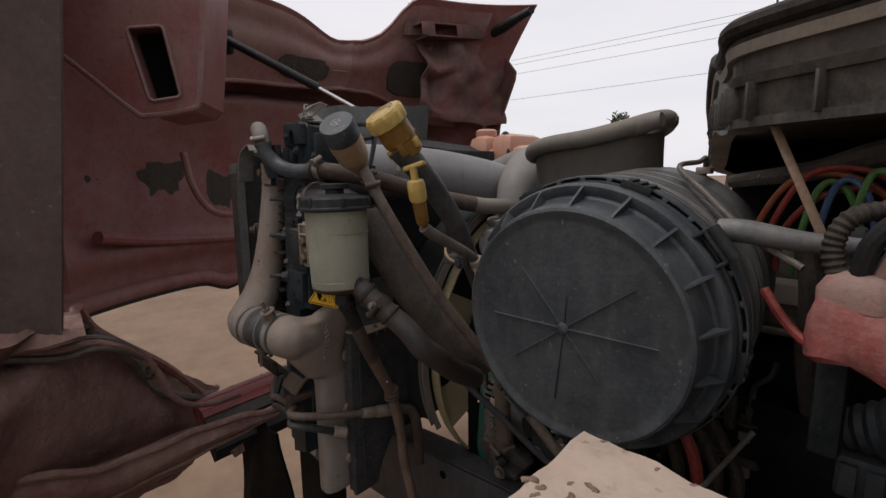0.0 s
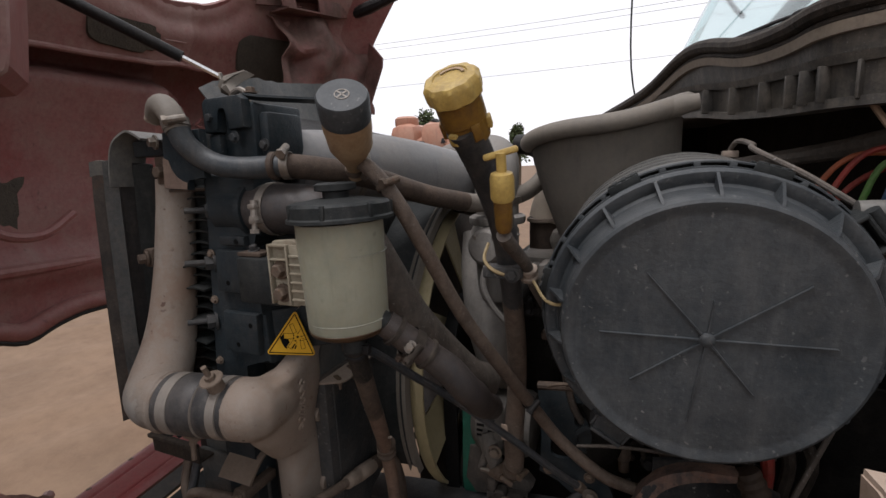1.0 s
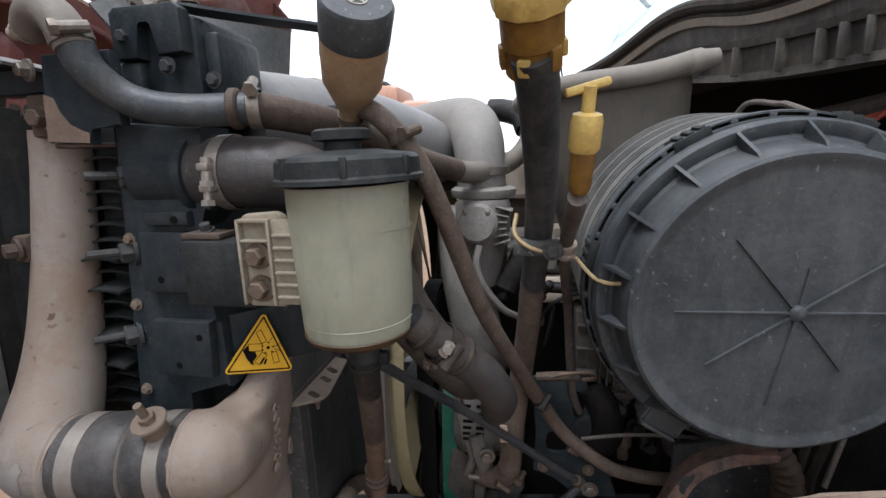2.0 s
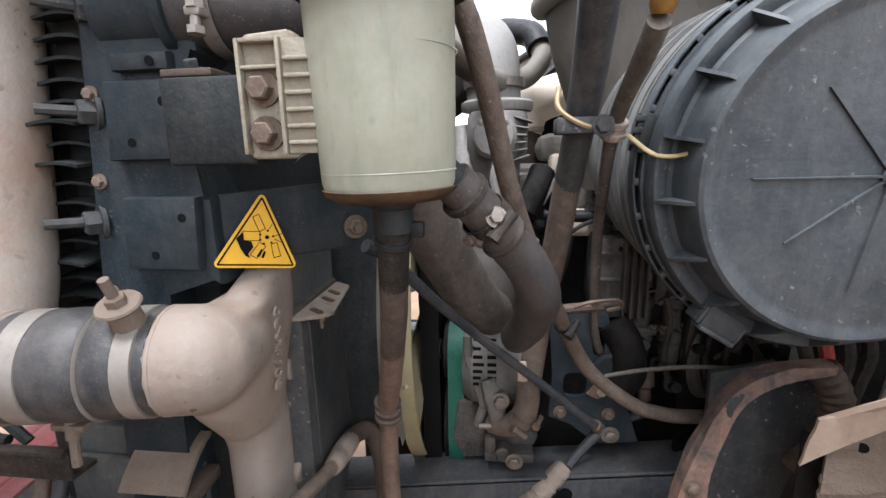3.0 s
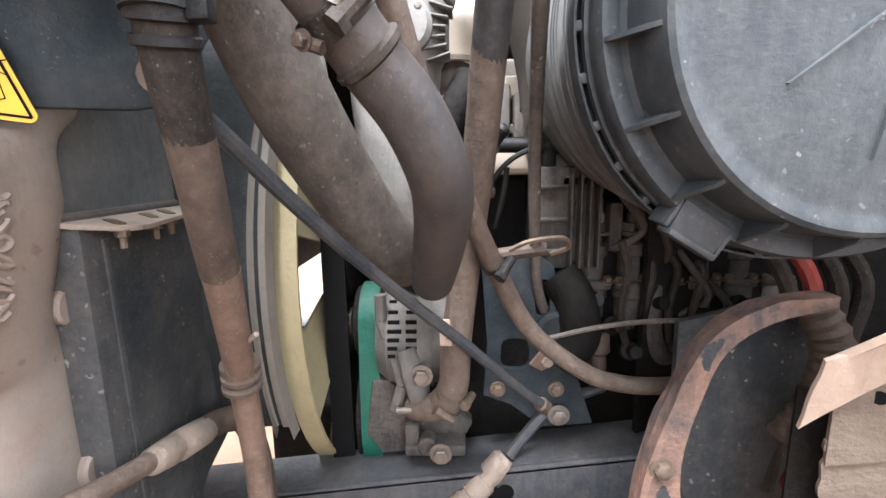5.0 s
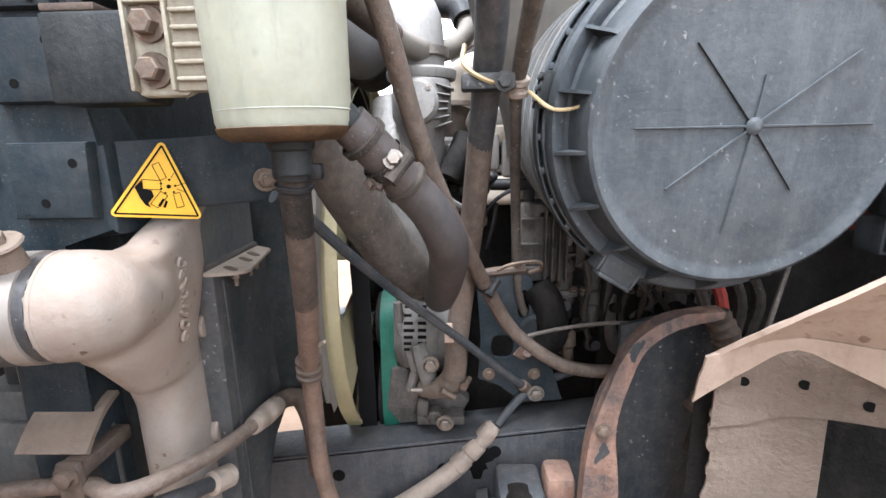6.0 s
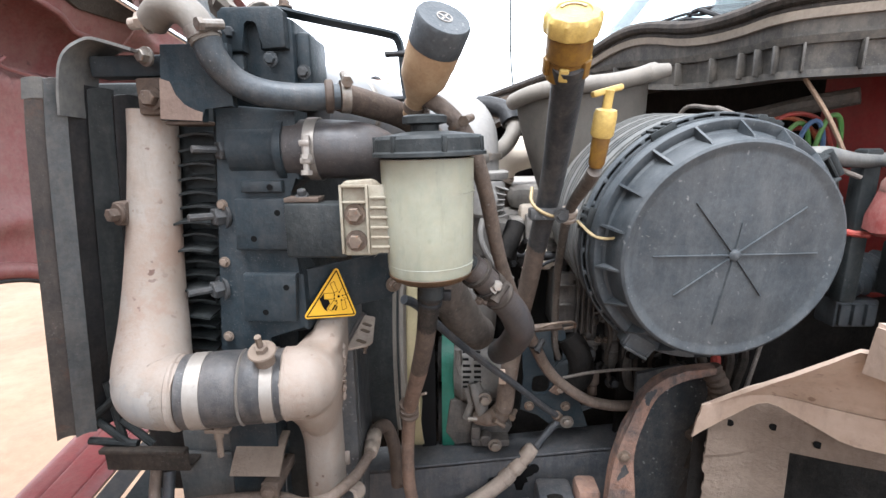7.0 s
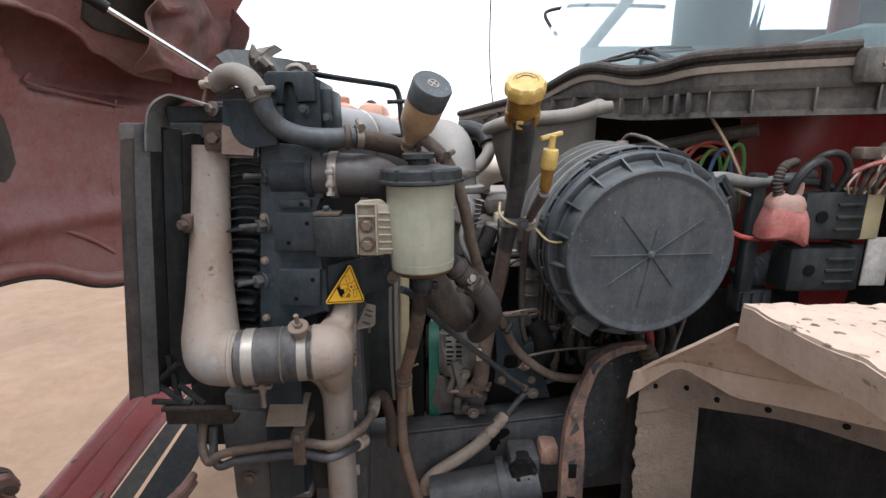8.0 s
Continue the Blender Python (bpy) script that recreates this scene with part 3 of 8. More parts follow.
def eased(pairs, y):
    """A height between given pairs, eased from one to the next."""
    for (y0, z0), (y1, z1) in zip(pairs, pairs[1:]):
        if y <= y1:
            k = (y - y0) / (y1 - y0)
            return z0 + (z1 - z0) * k * k * (3 - 2 * k)
    return pairs[-1][1]


def lip_at(y):
    """Height of the inner panel's rolled lower lip."""
    return eased(LIP, y)


def hood_panel(u, v):
    z = lip_z(u) + (top_rim(u) - lip_z(u)) * v
    deep = 1 / (1 + math.exp(-(z - eased(SHELF, u)) / 0.010)) / (1 + math.exp((z - lip_at(u) - 0.10) / 0.02))
    side = max(0.0, min(1.0, (u - 0.35) / 0.15)) * max(0.0, min(1.0, (2.10 - u) / 0.10))
    return Vector((hood_x(u, z) - 0.13 * deep * side, u, z))


part("top_panel", sheet(hood_panel, span(0.0, 2.22, 60), span(0, 1, 110)), M_HOOD, hood)
# rolled lip over the grille opening
part("grille_lip", tubed([(hood_x(y, 1.3) + 0.02, y, lip_z(y)) for y in span(0.06, 2.18, 24)], 0.032, 12, 3), M_HOOD, hood, "rolled red lip above the grille opening")
part("lip_gasket", tubed([(hood_x(y, 1.3) + 0.03, y, lip_z(y) - 0.034) for y in span(0.06, 2.18, 24)], 0.010, 8, 3), M_BLACK, hood)
part("cross_rib", tubed([(-2.02, 0.2, 1.55), (-2.2, 0.45, 1.50), (-2.31, 0.85, 1.47), (-2.333, 1.2, 1.47), (-2.342, 1.4, 1.455), (-2.334, 1.55, 1.41), (-2.318, 1.68, 1.34), (-2.302, 1.78, 1.26)], [0.024, 0.024, 0.020, 0.015, 0.010, 0.010, 0.010, 0.010], 10, 8), M_HOOD, hood)


def off(p):
    """A place moved outwards, away from the engine bay's near corner."""
    return Vector((0, 0, 1.75)) + 1.12 * (Vector(p) - Vector((0, 0, 1.75)))


# near side: fender wall and the bar along the bottom of the grille opening
def near_wall(u, v):
    # u runs forward from the fender's edge, v upwards
    x = -1.30 - 0.82 * u
    lift = 1.50 - 0.16 * u
    z = lift + (2.62 - lift) * v
    y = 0.055 - 0.05 * u + 0.015 * math.sin(v * 6) * u
    return Vector((x, y, z))


part("near_fender_wall", sheet(near_wall, span(0, 1, 20), span(0, 1, 20)), M_HOOD, hood)


def arch_liner(u, v):
    z = 1.40 + 1.32 * v
    y = 0.048 + 0.105 * (z - 1.474) - 0.66 * u
    x = -1.20 - 0.10 * math.sin(u * 2.2) + 0.03 * math.sin(v * 5 + 1) * u - 0.05 * (1 - v) ** 3
    return Vector((x, y, z))


part("wheel_arch_liner", sheet(arch_liner, span(0, 1, 16), span(0, 1, 20), 0.016), M_POST, hood, "mud-caked wheel arch liner")


def lower_liner(u, v):
    # from the opening's lower edge down to the fender's skirt
    a = Vector((-1.17 - 0.40 * u, 0.05 + 0.36 * u, 1.485 - 0.42 * max(u, 0.0) ** 0.9))
    bulge = 0.10 * math.sin(math.pi * min(1, v * 1.1)) * (1 - 0.6 * u)
    b = a + Vector((bulge - 0.02 * v, -0.10 * v - 0.45 * v * (1 - u) * 0.4, -0.50 * v * (1 - 0.50 * u)))
    b.x += 0.020 * noise.noise((u * 5, v * 5, 1)) + 0.007 * noise.noise((u * 19, v * 16, 3)) + 0.03 * math.exp(-((u + 0.25 - 0.3 * v) / 0.07) ** 2)
    b.x -= 0.13 * math.exp(-((u + 0.14) / 0.13) ** 2 - ((v - 0.10) / 0.07) ** 2)
    b.x += 0.016 * math.exp(-((v - 0.55 - 0.35 * u) / 0.035) ** 2) - 0.014 * math.exp(-((v - 0.63 - 0.35 * u) / 0.04) ** 2)
    return off(b)


part("lower_fender_liner", sheet(lower_liner, span(-1.3, 1, 90), span(0, 1, 60), 0.016), M_HOODDIRT, hood, "mud-caked lower fender liner")
def flap(u, v):
    p = Vector((-1.165 + 0.075 * v + 0.010 * math.sin(u * 5), 0.07 - 0.30 * u, 1.490 + 0.010 * u))
    drop = 0.045 * v ** 1.4 * (1 - 0.6 * abs(u - 0.4)) + 0.007 * noise.noise((u * 12, v * 9, 6)) + 0.02 * v * noise.noise((u * 4, 2, 1))
    return off(p - Vector((0, 0, drop)))


part("liner_flap", sheet(flap, span(0, 1, 24), span(0, 1, 14), 0.008), M_HOODDIRT, hood, "torn mud-covered flap")
part("skirt_edge", tubed([off(p) for p in ((-1.12, -0.36, 1.14), (-1.16, -0.1, 1.13), (-1.24, 0.12, 1.09), (-1.40, 0.30, 1.02), (-1.52, 0.42, 0.92))], 0.022, 10, 8), M_HOODDIRT, hood)
SKIRT = ((-0.45, 1.17, 1.02), (-0.10, 1.118, 0.985), (0.09, 1.072, 0.972), (0.22, 1.080, 0.990), (0.37, 1.082, 1.012), (0.52, 1.066, 1.030))


def skirt(u, v):
    """The folded lower edge of the fender: a band that narrows towards the bar."""
    y = -0.44 + 0.95 * u
    for (y0, a0, b0), (y1, a1, b1) in zip(SKIRT, SKIRT[1:]):
        if y <= y1:
            s = (y - y0) / (y1 - y0)
            s = s * s * (3 - 2 * s)
            hi, lo = a0 + (a1 - a0) * s, b0 + (b1 - b0) * s
            break
    k = 0.87 + 0.13 * min(1, max(0, (y + 0.45) / 0.6))
    p = Vector((-1.30 + 0.028 * math.sin(math.pi * v) - 0.02 * v + 0.010 * noise.noise((u * 7, v * 3, 5)), y, hi + (lo - hi) * v))
    return Vector((0, 0, 1.75)) + k * (p - Vector((0, 0, 1.75)))


part("splash_flap", sheet(lambda u, v: Vector((-1.46 + 0.23 * u, 0.44 + 0.06 * u + 0.02 * math.sin(u * 5 + v * 3), 1.02 - (0.38 - 0.10 * u + 0.03 * math.sin(u * 9)) * v)), span(0, 1, 10), span(0, 1, 8), 0.012), M_ENGINE, hood, "torn black splash flap")
part("skirt_panel", sheet(skirt, span(0, 1, 40), span(0, 1, 10), 0.010), M_HOODDIRT, hood, "mud-caked outer skirt panel")
part("skirt_rim", tubed([skirt(k / 20, 0) + Vector((0.012, 0, 0.003 * math.sin(k * 2.2))) for k in range(21)], 0.010, 8, 3), M_HOODDIRT, hood)
part("skirt_hem", tubed([skirt(k / 20, 1) + Vector((0.006, 0, 0.002 * math.sin(k * 1.7))) for k in range(21)], 0.006, 8, 3), M_HOODDIRT, hood)
part("hem_tab", plate(B(), [(0.365, 0.985), (0.40, 0.995), (0.405, 0.970), (0.375, 0.962)], 0.004, Matrix.Translation((-1.29, 0, 0)) @ Euler((radians(90), 0, radians(90))).to_matrix().to_4x4()), M_RUST, hood, "small rusty tab")
def bar_edge(y, k):
    """Plan line of the lower bar: k is 0 at its front edge, 1 at the edge by the radiator."""
    d = min(y - 0.467, 0.60)
    return (-1.593 - 0.206 * d) * (1 - k) + (-1.448 - 0.146 * d) * k


def lower_bar(u, v):
    y = 0.34 + 1.66 * v
    groove = 0.007 * math.exp(-((u - 0.36) / 0.02) ** 2) + 0.004 * math.exp(-((u - 0.80) / 0.015) ** 2)
    return Vector((bar_edge(y, u), y, 1.052 - groove - 0.010 * abs(2 * u - 1) ** 6))


part("lower_bar", sheet(lower_bar, span(0, 1, 60), span(0, 1, 24), 0.03), M_BAR, hood, "red lower bar of the grille opening")
part("bar_edge_strip", sheet(lambda u, v: Vector((bar_edge(0.34 + 1.66 * v, 1) + 0.006 + 0.030 * u, 0.34 + 1.66 * v, 1.040 - 0.02 * u)), span(0, 1, 4), span(0, 1, 24), 0.02), M_FOOT, hood, "grey dusty edge strip")
part("bar_trim", sheet(lambda u, v: Vector((bar_edge(0.34 + 1.66 * v, 1) + 0.040 + 0.060 * u, 0.34 + 1.66 * v, 1.010 - 0.03 * u)), span(0, 1, 4), span(0, 1, 24), 0.05), M_PLASTIC, hood, "black trim strip")
for y in (0.47, 0.58):
    part("bar_screw", hexbolt(B(), (bar_edge(y, 0.12), y, 1.045), (0, 0, 1), 0.007, 0.006), M_BOLT, hood)
part("opening_edge", tubed([off(p) for p in ((-1.17, 0.066, 1.495), (-1.22, 0.10, 1.42), (-1.36, 0.24, 1.26), (-1.50, 0.36, 1.09), (-1.58, 0.42, 1.06))], 0.014, 8, 6), M_HOOD, hood)
# wiring along the fender's edge
for k in range(3):
    part("loose_cable", tubed([(-1.22 - 0.01 * k, -0.06, 1.405 + 0.012 * k), (-1.25, 0.03, 1.372 + 0.015 * k + 0.006 * (k % 2)), (-1.27 - 0.008 * k, 0.09, 1.372 + 0.012 * k), (-1.29, 0.14, 1.352 + 0.010 * k), (-1.33, 0.19, 1.305 + 0.006 * k)], 0.007 + 0.002 * (k == 1), 8, 6), M_HOODDIRT if k == 1 else M_HOSE, hood, "muddy loose cable")
part("hanging_cable", tubed([(-1.36, 0.20, 1.30), (-1.375, 0.23, 1.235), (-1.385, 0.25, 1.17), (-1.395, 0.29, 1.12), (-1.42, 0.36, 1.085), (-1.44, 0.45, 1.075)], 0.008, 8, 6), M_HOODDIRT, hood, "muddy loose cable")
part("wiring_loom", tubed([off(p) for p in ((-1.14, -0.1, 1.465), (-1.15, 0.03, 1.46), (-1.17, 0.08, 1.44), (-1.25, 0.16, 1.33), (-1.33, 0.2, 1.22), (-1.38, 0.30, 1.14), (-1.44, 0.38, 1.10))], 0.013, 8, 6), M_HOSE, hood)
for p in ((-1.165, 0.075, 1.45), (-1.30, 0.2, 1.27), (-1.40, 0.32, 1.13)):
    part("loom_clip", hexbolt(B(), off(p), (0.8, -0.5, 0.3), 0.013, 0.018), M_BROWN, hood)


# far side fender with its stepped upper end
FAR_EDGE = ((1.40, -1.93), (2.06, -1.84), (2.33, -1.715), (2.51, -1.865), (2.71, -1.90))


def far_wall(u, v):
    z = 1.40 + 1.30 * v
    for (z0, x0), (z1, x1) in zip(FAR_EDGE, FAR_EDGE[1:]):
        if z <= z1 + 1e-6:
            edge = x0 + (x1 - x0) * (z - z0) / (z1 - z0)
            break
    x = -2.12 + (edge + 2.12) * u
    y = 2.28 - 0.08 * u + 0.03 * math.sin(v * 9) * u * (1 - u)
    return Vector((x, y, z))


part("far_fender_wall", sheet(far_wall, span(0, 1, 14), span(0, 1, 30)), M_CORNER, hood, "muddy far fender edge")
# crumpled corner sheet below the boxed ledge
rng = random.Random(21)
jit = [[rng.uniform(-0.05, 0.05) for _ in range(6)] for _ in range(6)]


def jitter(u, v, swap=False):
    """Smoothly blended random offsets, so that the sheet folds in soft creases."""
    if swap:
        u, v = v, u
    i, j = min(int(u * 5), 4), min(int(v * 5), 4)
    a, b = u * 5 - i, v * 5 - j
    a, b = a * a * (3 - 2 * a), b * b * (3 - 2 * b)
    return (jit[i][j] * (1 - a) + jit[i + 1][j] * a) * (1 - b) + (jit[i][j + 1] * (1 - a) + jit[i + 1][j + 1] * a) * b


def crumple(u, v):
    y = 1.64 + 0.58 * u + 0.55 * jitter(u, v)
    z = 2.50 - 0.44 * v + 0.10 * u * (1 - v) + 0.45 * jitter(u, v, True)
    return Vector((-1.99 + 0.13 * u + 1.2 * jitter(1 - v, u) + 0.06 * math.sin(v * 3) + 0.010 * noise.noise((u * 9, v * 9, 2)), y, z))


part("corner_sheet", sheet(crumple, span(0, 1, 31), span(0, 1, 31), 0.006), M_CORNER, hood, "crumpled muddy corner sheet")
ledge_m = Matrix.Translation((-1.92, 1.83, 2.515)) @ Matrix.Rotation(radians(86), 4, "Z") @ Matrix.Rotation(radians(-7), 4, "Y")
bm = box(B(), (-0.23, -0.09, 0.026), (0.23, 0.03, 0.034), 0.003, ledge_m)
box(bm, (-0.20, -0.09, -0.034), (0.16, 0.03, -0.026), 0.003, ledge_m)
box(bm, (-0.23, -0.09, -0.03), (-0.15, -0.082, 0.03), 0.002, ledge_m)
box(bm, (0.0, -0.09, -0.03), (0.20, -0.082, 0.03), 0.002, ledge_m)
part("boxed_ledge", bm, M_CORNER, hood, "boxed dusty red ledge with an open slot")
part("wedge_gusset", plate(B(), [(-0.05, -0.06), (0.06, -0.05), (0.03, 0.05), (-0.02, 0.10)], 0.01, Matrix.Translation((-1.93, 1.60, 2.53)) @ Euler((radians(90), 0, radians(60))).to_matrix().to_4x4(), 0.002), M_CORNER, hood)
part("prop_handle", tubed([(-1.90, 2.12, 2.55), (-1.7, 2.05, 2.55), (-1.44, 1.945, 2.545)], [0.022, 0.03, 0.018], 10, 5), M_BLACK, hood, "black rubber prop end")
# box section round the intake hole
m_duct = Matrix.Translation((-1.50, 0.30, 2.045)) @ Euler((radians(90), 0, radians(58))).to_matrix().to_4x4()
outer = [(-0.26, 0.30), (0.168, 0.28), (0.140, 0.04), (0.124, -0.075), (0.100, -0.100), (-0.005, -0.118), (-0.043, -0.105), (-0.178, 0.018), (-0.26, 0.085)]
hole = rounded([(-0.035, 0.106), (0.054, 0.116), (0.084, -0.068), (0.004, -0.082)], 0.010, 4)
bm = B()
lo = [bm.verts.new((u, v, 0)) for u, v in outer]
li = [bm.verts.new((u, v, 0)) for u, v in hole]
ring_e = [bm.edges.new((c[i], c[(i + 1) % len(c)])) for c in (lo, li) for i in range(len(c))]
bmesh.ops.triangle_fill(bm, use_beauty=True, edges=ring_e)
for loop, depth in ((lo, 0.26), (li, 0.22)):
    back = [bm.verts.new(v.co - Vector((0, 0, depth))) for v in loop]
    for i in range(len(loop)):
        if loop is lo and i in (6, 7):
            continue
        bm.faces.new((loop[i], loop[(i + 1) % len(loop)], back[(i + 1) % len(loop)], back[i]))
    if loop is li:
        bm.faces.new(back)
bmesh.ops.transform(bm, matrix=m_duct, verts=bm.verts[:])
duct_box = part("intake_box", bm, M_HOOD, hood, "boxed red intake section with an oblong hole")
# Black sheet set in the hole as its shade.
part("intake_lining", plate(B(), [(-0.030, 0.100), (0.050, 0.110), (0.079, -0.064), (0.008, -0.077)], 0.004, m_duct @ Matrix.Translation((0, 0, -0.05))), M_INK_AND_SHADE, duct_box, "black sheet painting the shade inside the intake")
bm = B()
sweep(bm, [m_duct @ Vector((u, v, 0.003)) for u, v in hole + hole[:1]], 0.005, 6, 1)
part("intake_rim", bm, M_HOODTOP, duct_box)
part("box_edge", tubed([m_duct @ Vector((u, v, -0.006)) for u, v in outer[1:]], 0.009, 8, 3), M_HOODTOP, duct_box)
# gas strut
strut = part("gas_strut", rod(B(), (-1.74, 0.60, 2.23), (-1.53, 0.83, 2.065), 0.015), M_BLACK, hood, "black gas strut")
part("piston_rod", rod(B(), (-1.53, 0.83, 2.065), (-1.10, 1.26, 1.73), 0.0065), M_CHROME, strut, "bright strut rod")
part("ball_bracket", hexbolt(boxed((-1.79, 0.55, 2.19), (-1.75, 0.63, 2.27), 0.006), (-1.75, 0.6, 2.23), (1, 0.3, -0.2), 0.02, 0.02), M_BLACK, strut)
# patches of insulation left on the panel
rng = random.Random(4)
for cy, cz, w, h in ((0.46, 1.74, 0.12, 0.12), (0.72, 1.69, 0.09, 0.13), (0.20, 1.71, 0.07, 0.12), (1.75, 2.285, 0.21, 0.085), (1.07, 2.262, 0.12, 0.045), (1.27, 1.76, 0.15, 0.15)):
    bm = B()
    ring = []
    for k in range(22):
        a = 2 * math.pi * k / 22
        f = 1 + 0.34 * noise.noise((math.cos(a) * 1.6 + cy * 7, math.sin(a) * 1.6, cz))
        cx, cz2 = abs(math.cos(a)) ** 0.6 * math.copysign(1, math.cos(a)), abs(math.sin(a)) ** 0.6 * math.copysign(1, math.sin(a))
        ring.append((cy + w * f * cx, cz + h * f * cz2))
    lift = 0.066 if cz > 2.2 else 0.0
    f = [bm.verts.new((hood_x(y, z) + 0.010 + lift, y, z)) for y, z in ring]
    c = bm.verts.new((hood_x(cy, cz) + 0.014 + lift, cy, cz))
    b = [bm.verts.new((hood_x(y, z) - 0.006 + lift, y, z)) for y, z in ring]
    for k in range(22):
        bm.faces.new((f[k], f[(k + 1) % 22], c))
        bm.faces.new((f[k], b[k], b[(k + 1) % 22], f[(k + 1) % 22]))
    part("insulation_patch", bm, M_PATCH, hood, "torn dark insulation felt")
def inner_panel(u, v):
    y = 0.45 + 1.58 * u
    z = lip_at(y) + (top_rim(y) - 0.012 - lip_at(y)) * v
    swell = 0.012 * math.exp(-((v - 0.45) / 0.16) ** 2) - 0.012 * math.exp(-((v - 0.72) / 0.12) ** 2)
    return Vector((hood_x(y, z) + 0.055 * (1 - v ** 4) + swell, y, z))


inner = part("inner_panel", sheet(inner_panel, span(0, 1, 44), span(0, 1, 18), 0.006), M_HOODTOP, hood, "dust-coated inner panel standing off the hood skin")
part("inner_lip", tubed([inner_panel(u, 0) + Vector((0.004, 0, 0)) for u in span(0, 1, 30)], 0.011, 10, 2), M_HOODTOP, inner, "rolled lower lip")
part("inner_crease", tubed([inner_panel(u, 0.30 + 0.10 * math.sin(u * 5)) + Vector((0.001, 0, 0)) for u in span(0.05, 0.95, 20)], 0.004, 6, 3), M_HOODTOP, inner)
part("panel_seam", tubed([(hood_x(y, z) + 0.001, y, z) for y, z in ((1.70, 1.90), (1.66, 1.75), (1.60, 1.58), (1.54, 1.44))], 0.0045, 6, 6), M_GRIME, hood, "dark seam line")
for pts_ in (((1.86, 1.96), (1.84, 1.75), (1.80, 1.42)), ((1.48, 2.02), (1.50, 1.98), (1.90, 1.93))):
    part("panel_crease", tubed([(hood_x(y, z) + 0.004, y, z) for y, z in pts_], 0.007, 6, 6), M_HOOD, hood)
for y, z in ((1.52, 1.62), (1.70, 1.55), (1.80, 1.68), (1.62, 1.47), (1.40, 1.50)):
    part("panel_rivet", hexbolt(B(), (hood_x(y, z) + 0.002, y, z), (1, 0, 0), 0.010, 0.008), M_BROWN, hood)
part("u_bracket", tubed([(-2.10, 0.52, 1.86), (-2.08, 0.54, 1.72), (-2.06, 0.60, 1.62), (-2.06, 0.70, 1.605), (-2.08, 0.80, 1.66)], 0.014, 8, 6), M_HOOD, hood)


# ---- radiator package ----
rad = thing("radiator", (-1.05, 1.0, 0.9), "dark blue truck radiator with steel side tank", "radiator")
bm = boxed((-1.17, 0.52, 1.02), (-1.00, 1.05, 1.83), 0.006)
box(bm, (-1.17, 1.05, 1.20), (-1.00, 1.62, 1.83), 0.006)
part("core", bm, M_PLASTIC, rad)
bm = plate(B(), [(-1.072, 1.76), (-0.963, 1.75), (-0.963, 1.66), (-0.985, 1.64), (-0.985, 1.57), (-0.968, 1.53), (-0.968, 1.445), (-1.030, 1.440), (-1.035, 1.05), (-1.115, 1.02), (-1.10, 1.40)], 0.05, facing(0, 0.475, 0), 0.006)
tank = part("side_tank", bm, M_NAVY, rad)
for z0, z1 in ((1.567, 1.637), (1.463, 1.533)):
    part("pressed_panel", plate(B(), [(-1.055, z0), (-0.98, z0), (-0.975, z1), (-1.050, z1)], 0.012, facing(0, 0.462, 0), 0.004), M_NAVY, tank)
part("pressed_lug", plate(B(), [(-1.04, 1.645), (-0.985, 1.645), (-0.985, 1.66), (-1.04, 1.66)], 0.012, facing(0, 0.464, 0), 0.003), M_NAVY, tank)
for x, z in ((-0.993, 1.618), (-1.028, 1.583), (-0.990, 1.514), (-1.022, 1.478), (-1.0, 1.652)):
    part("punched_hole", lathe(B(), [(0.0042, 0), (0.0042, 0.0007)], (x, 0.4622, z), (0, -1, 0), 12), M_INK_AND_SHADE, tank)
for x, z in ((-1.066, 1.70), (-1.072, 1.628), (-1.078, 1.548), (-1.085, 1.437)):
    part("tank_bolt", hexbolt(B(), (x, 0.474, z), (0, -1, 0), 0.0052, 0.006), M_APRON, tank)
# fins between the pipe and the tank
for k in range(17):
    z = 1.726 - 0.0195 * k
    x = -1.101 - 0.0025 * k
    big = k in (6, 8, 11, 13)
    part("fin", sheet(lambda u, v: Vector((x - 0.027 + 0.054 * u, 0.56 - (0.092 if big else 0.075) * v, z - 0.006 * v * v + 0.004 * math.sin(u * 3.1) * v)), span(0, 1, 5), span(0, 1, 4), 0.003), M_PLASTIC, rad)
part("fin_post", boxed((-1.145, 0.51, 1.395), (-1.075, 0.56, 1.74), 0.008), M_PLASTIC, rad)
for z, x in ((1.612, -1.098), (1.508, -1.112), (1.70, -1.082)):
    bm = B()
    hexbolt(bm, (x + 0.024, 0.482, z), (-0.6, -0.8, 0), 0.0125, 0.017)
    rod(bm, (x + 0.03, 0.49, z), (x - 0.008, 0.448, z + 0.002), 0.0050, 8)
    part("stud", bm, M_COOLER, rad)
# upper block with outlet fitting
bm = B()
box(bm, (-1.062, 0.49, 1.755), (-0.963, 0.60, 1.865), 0.006)
box(bm, (-0.965, 0.50, 1.78), (-0.945, 0.58, 1.85), 0.006)
box(bm, (-1.05, 0.478, 1.775), (-1.025, 0.495, 1.82), 0.004)
topb = part("top_block", bm, M_NAVY, rad)
part("notched_cover", plate(B(), [(-1.052, 1.822), (-1.052, 1.868), (-1.045, 1.874), (-0.975, 1.874), (-0.968, 1.868), (-0.968, 1.826), (-1.000, 1.824), (-1.000, 1.855), (-1.005, 1.860), (-1.016, 1.860), (-1.021, 1.855), (-1.021, 1.822)], 0.016, facing(0, 0.474, 0), 0.003), M_NAVY, topb)
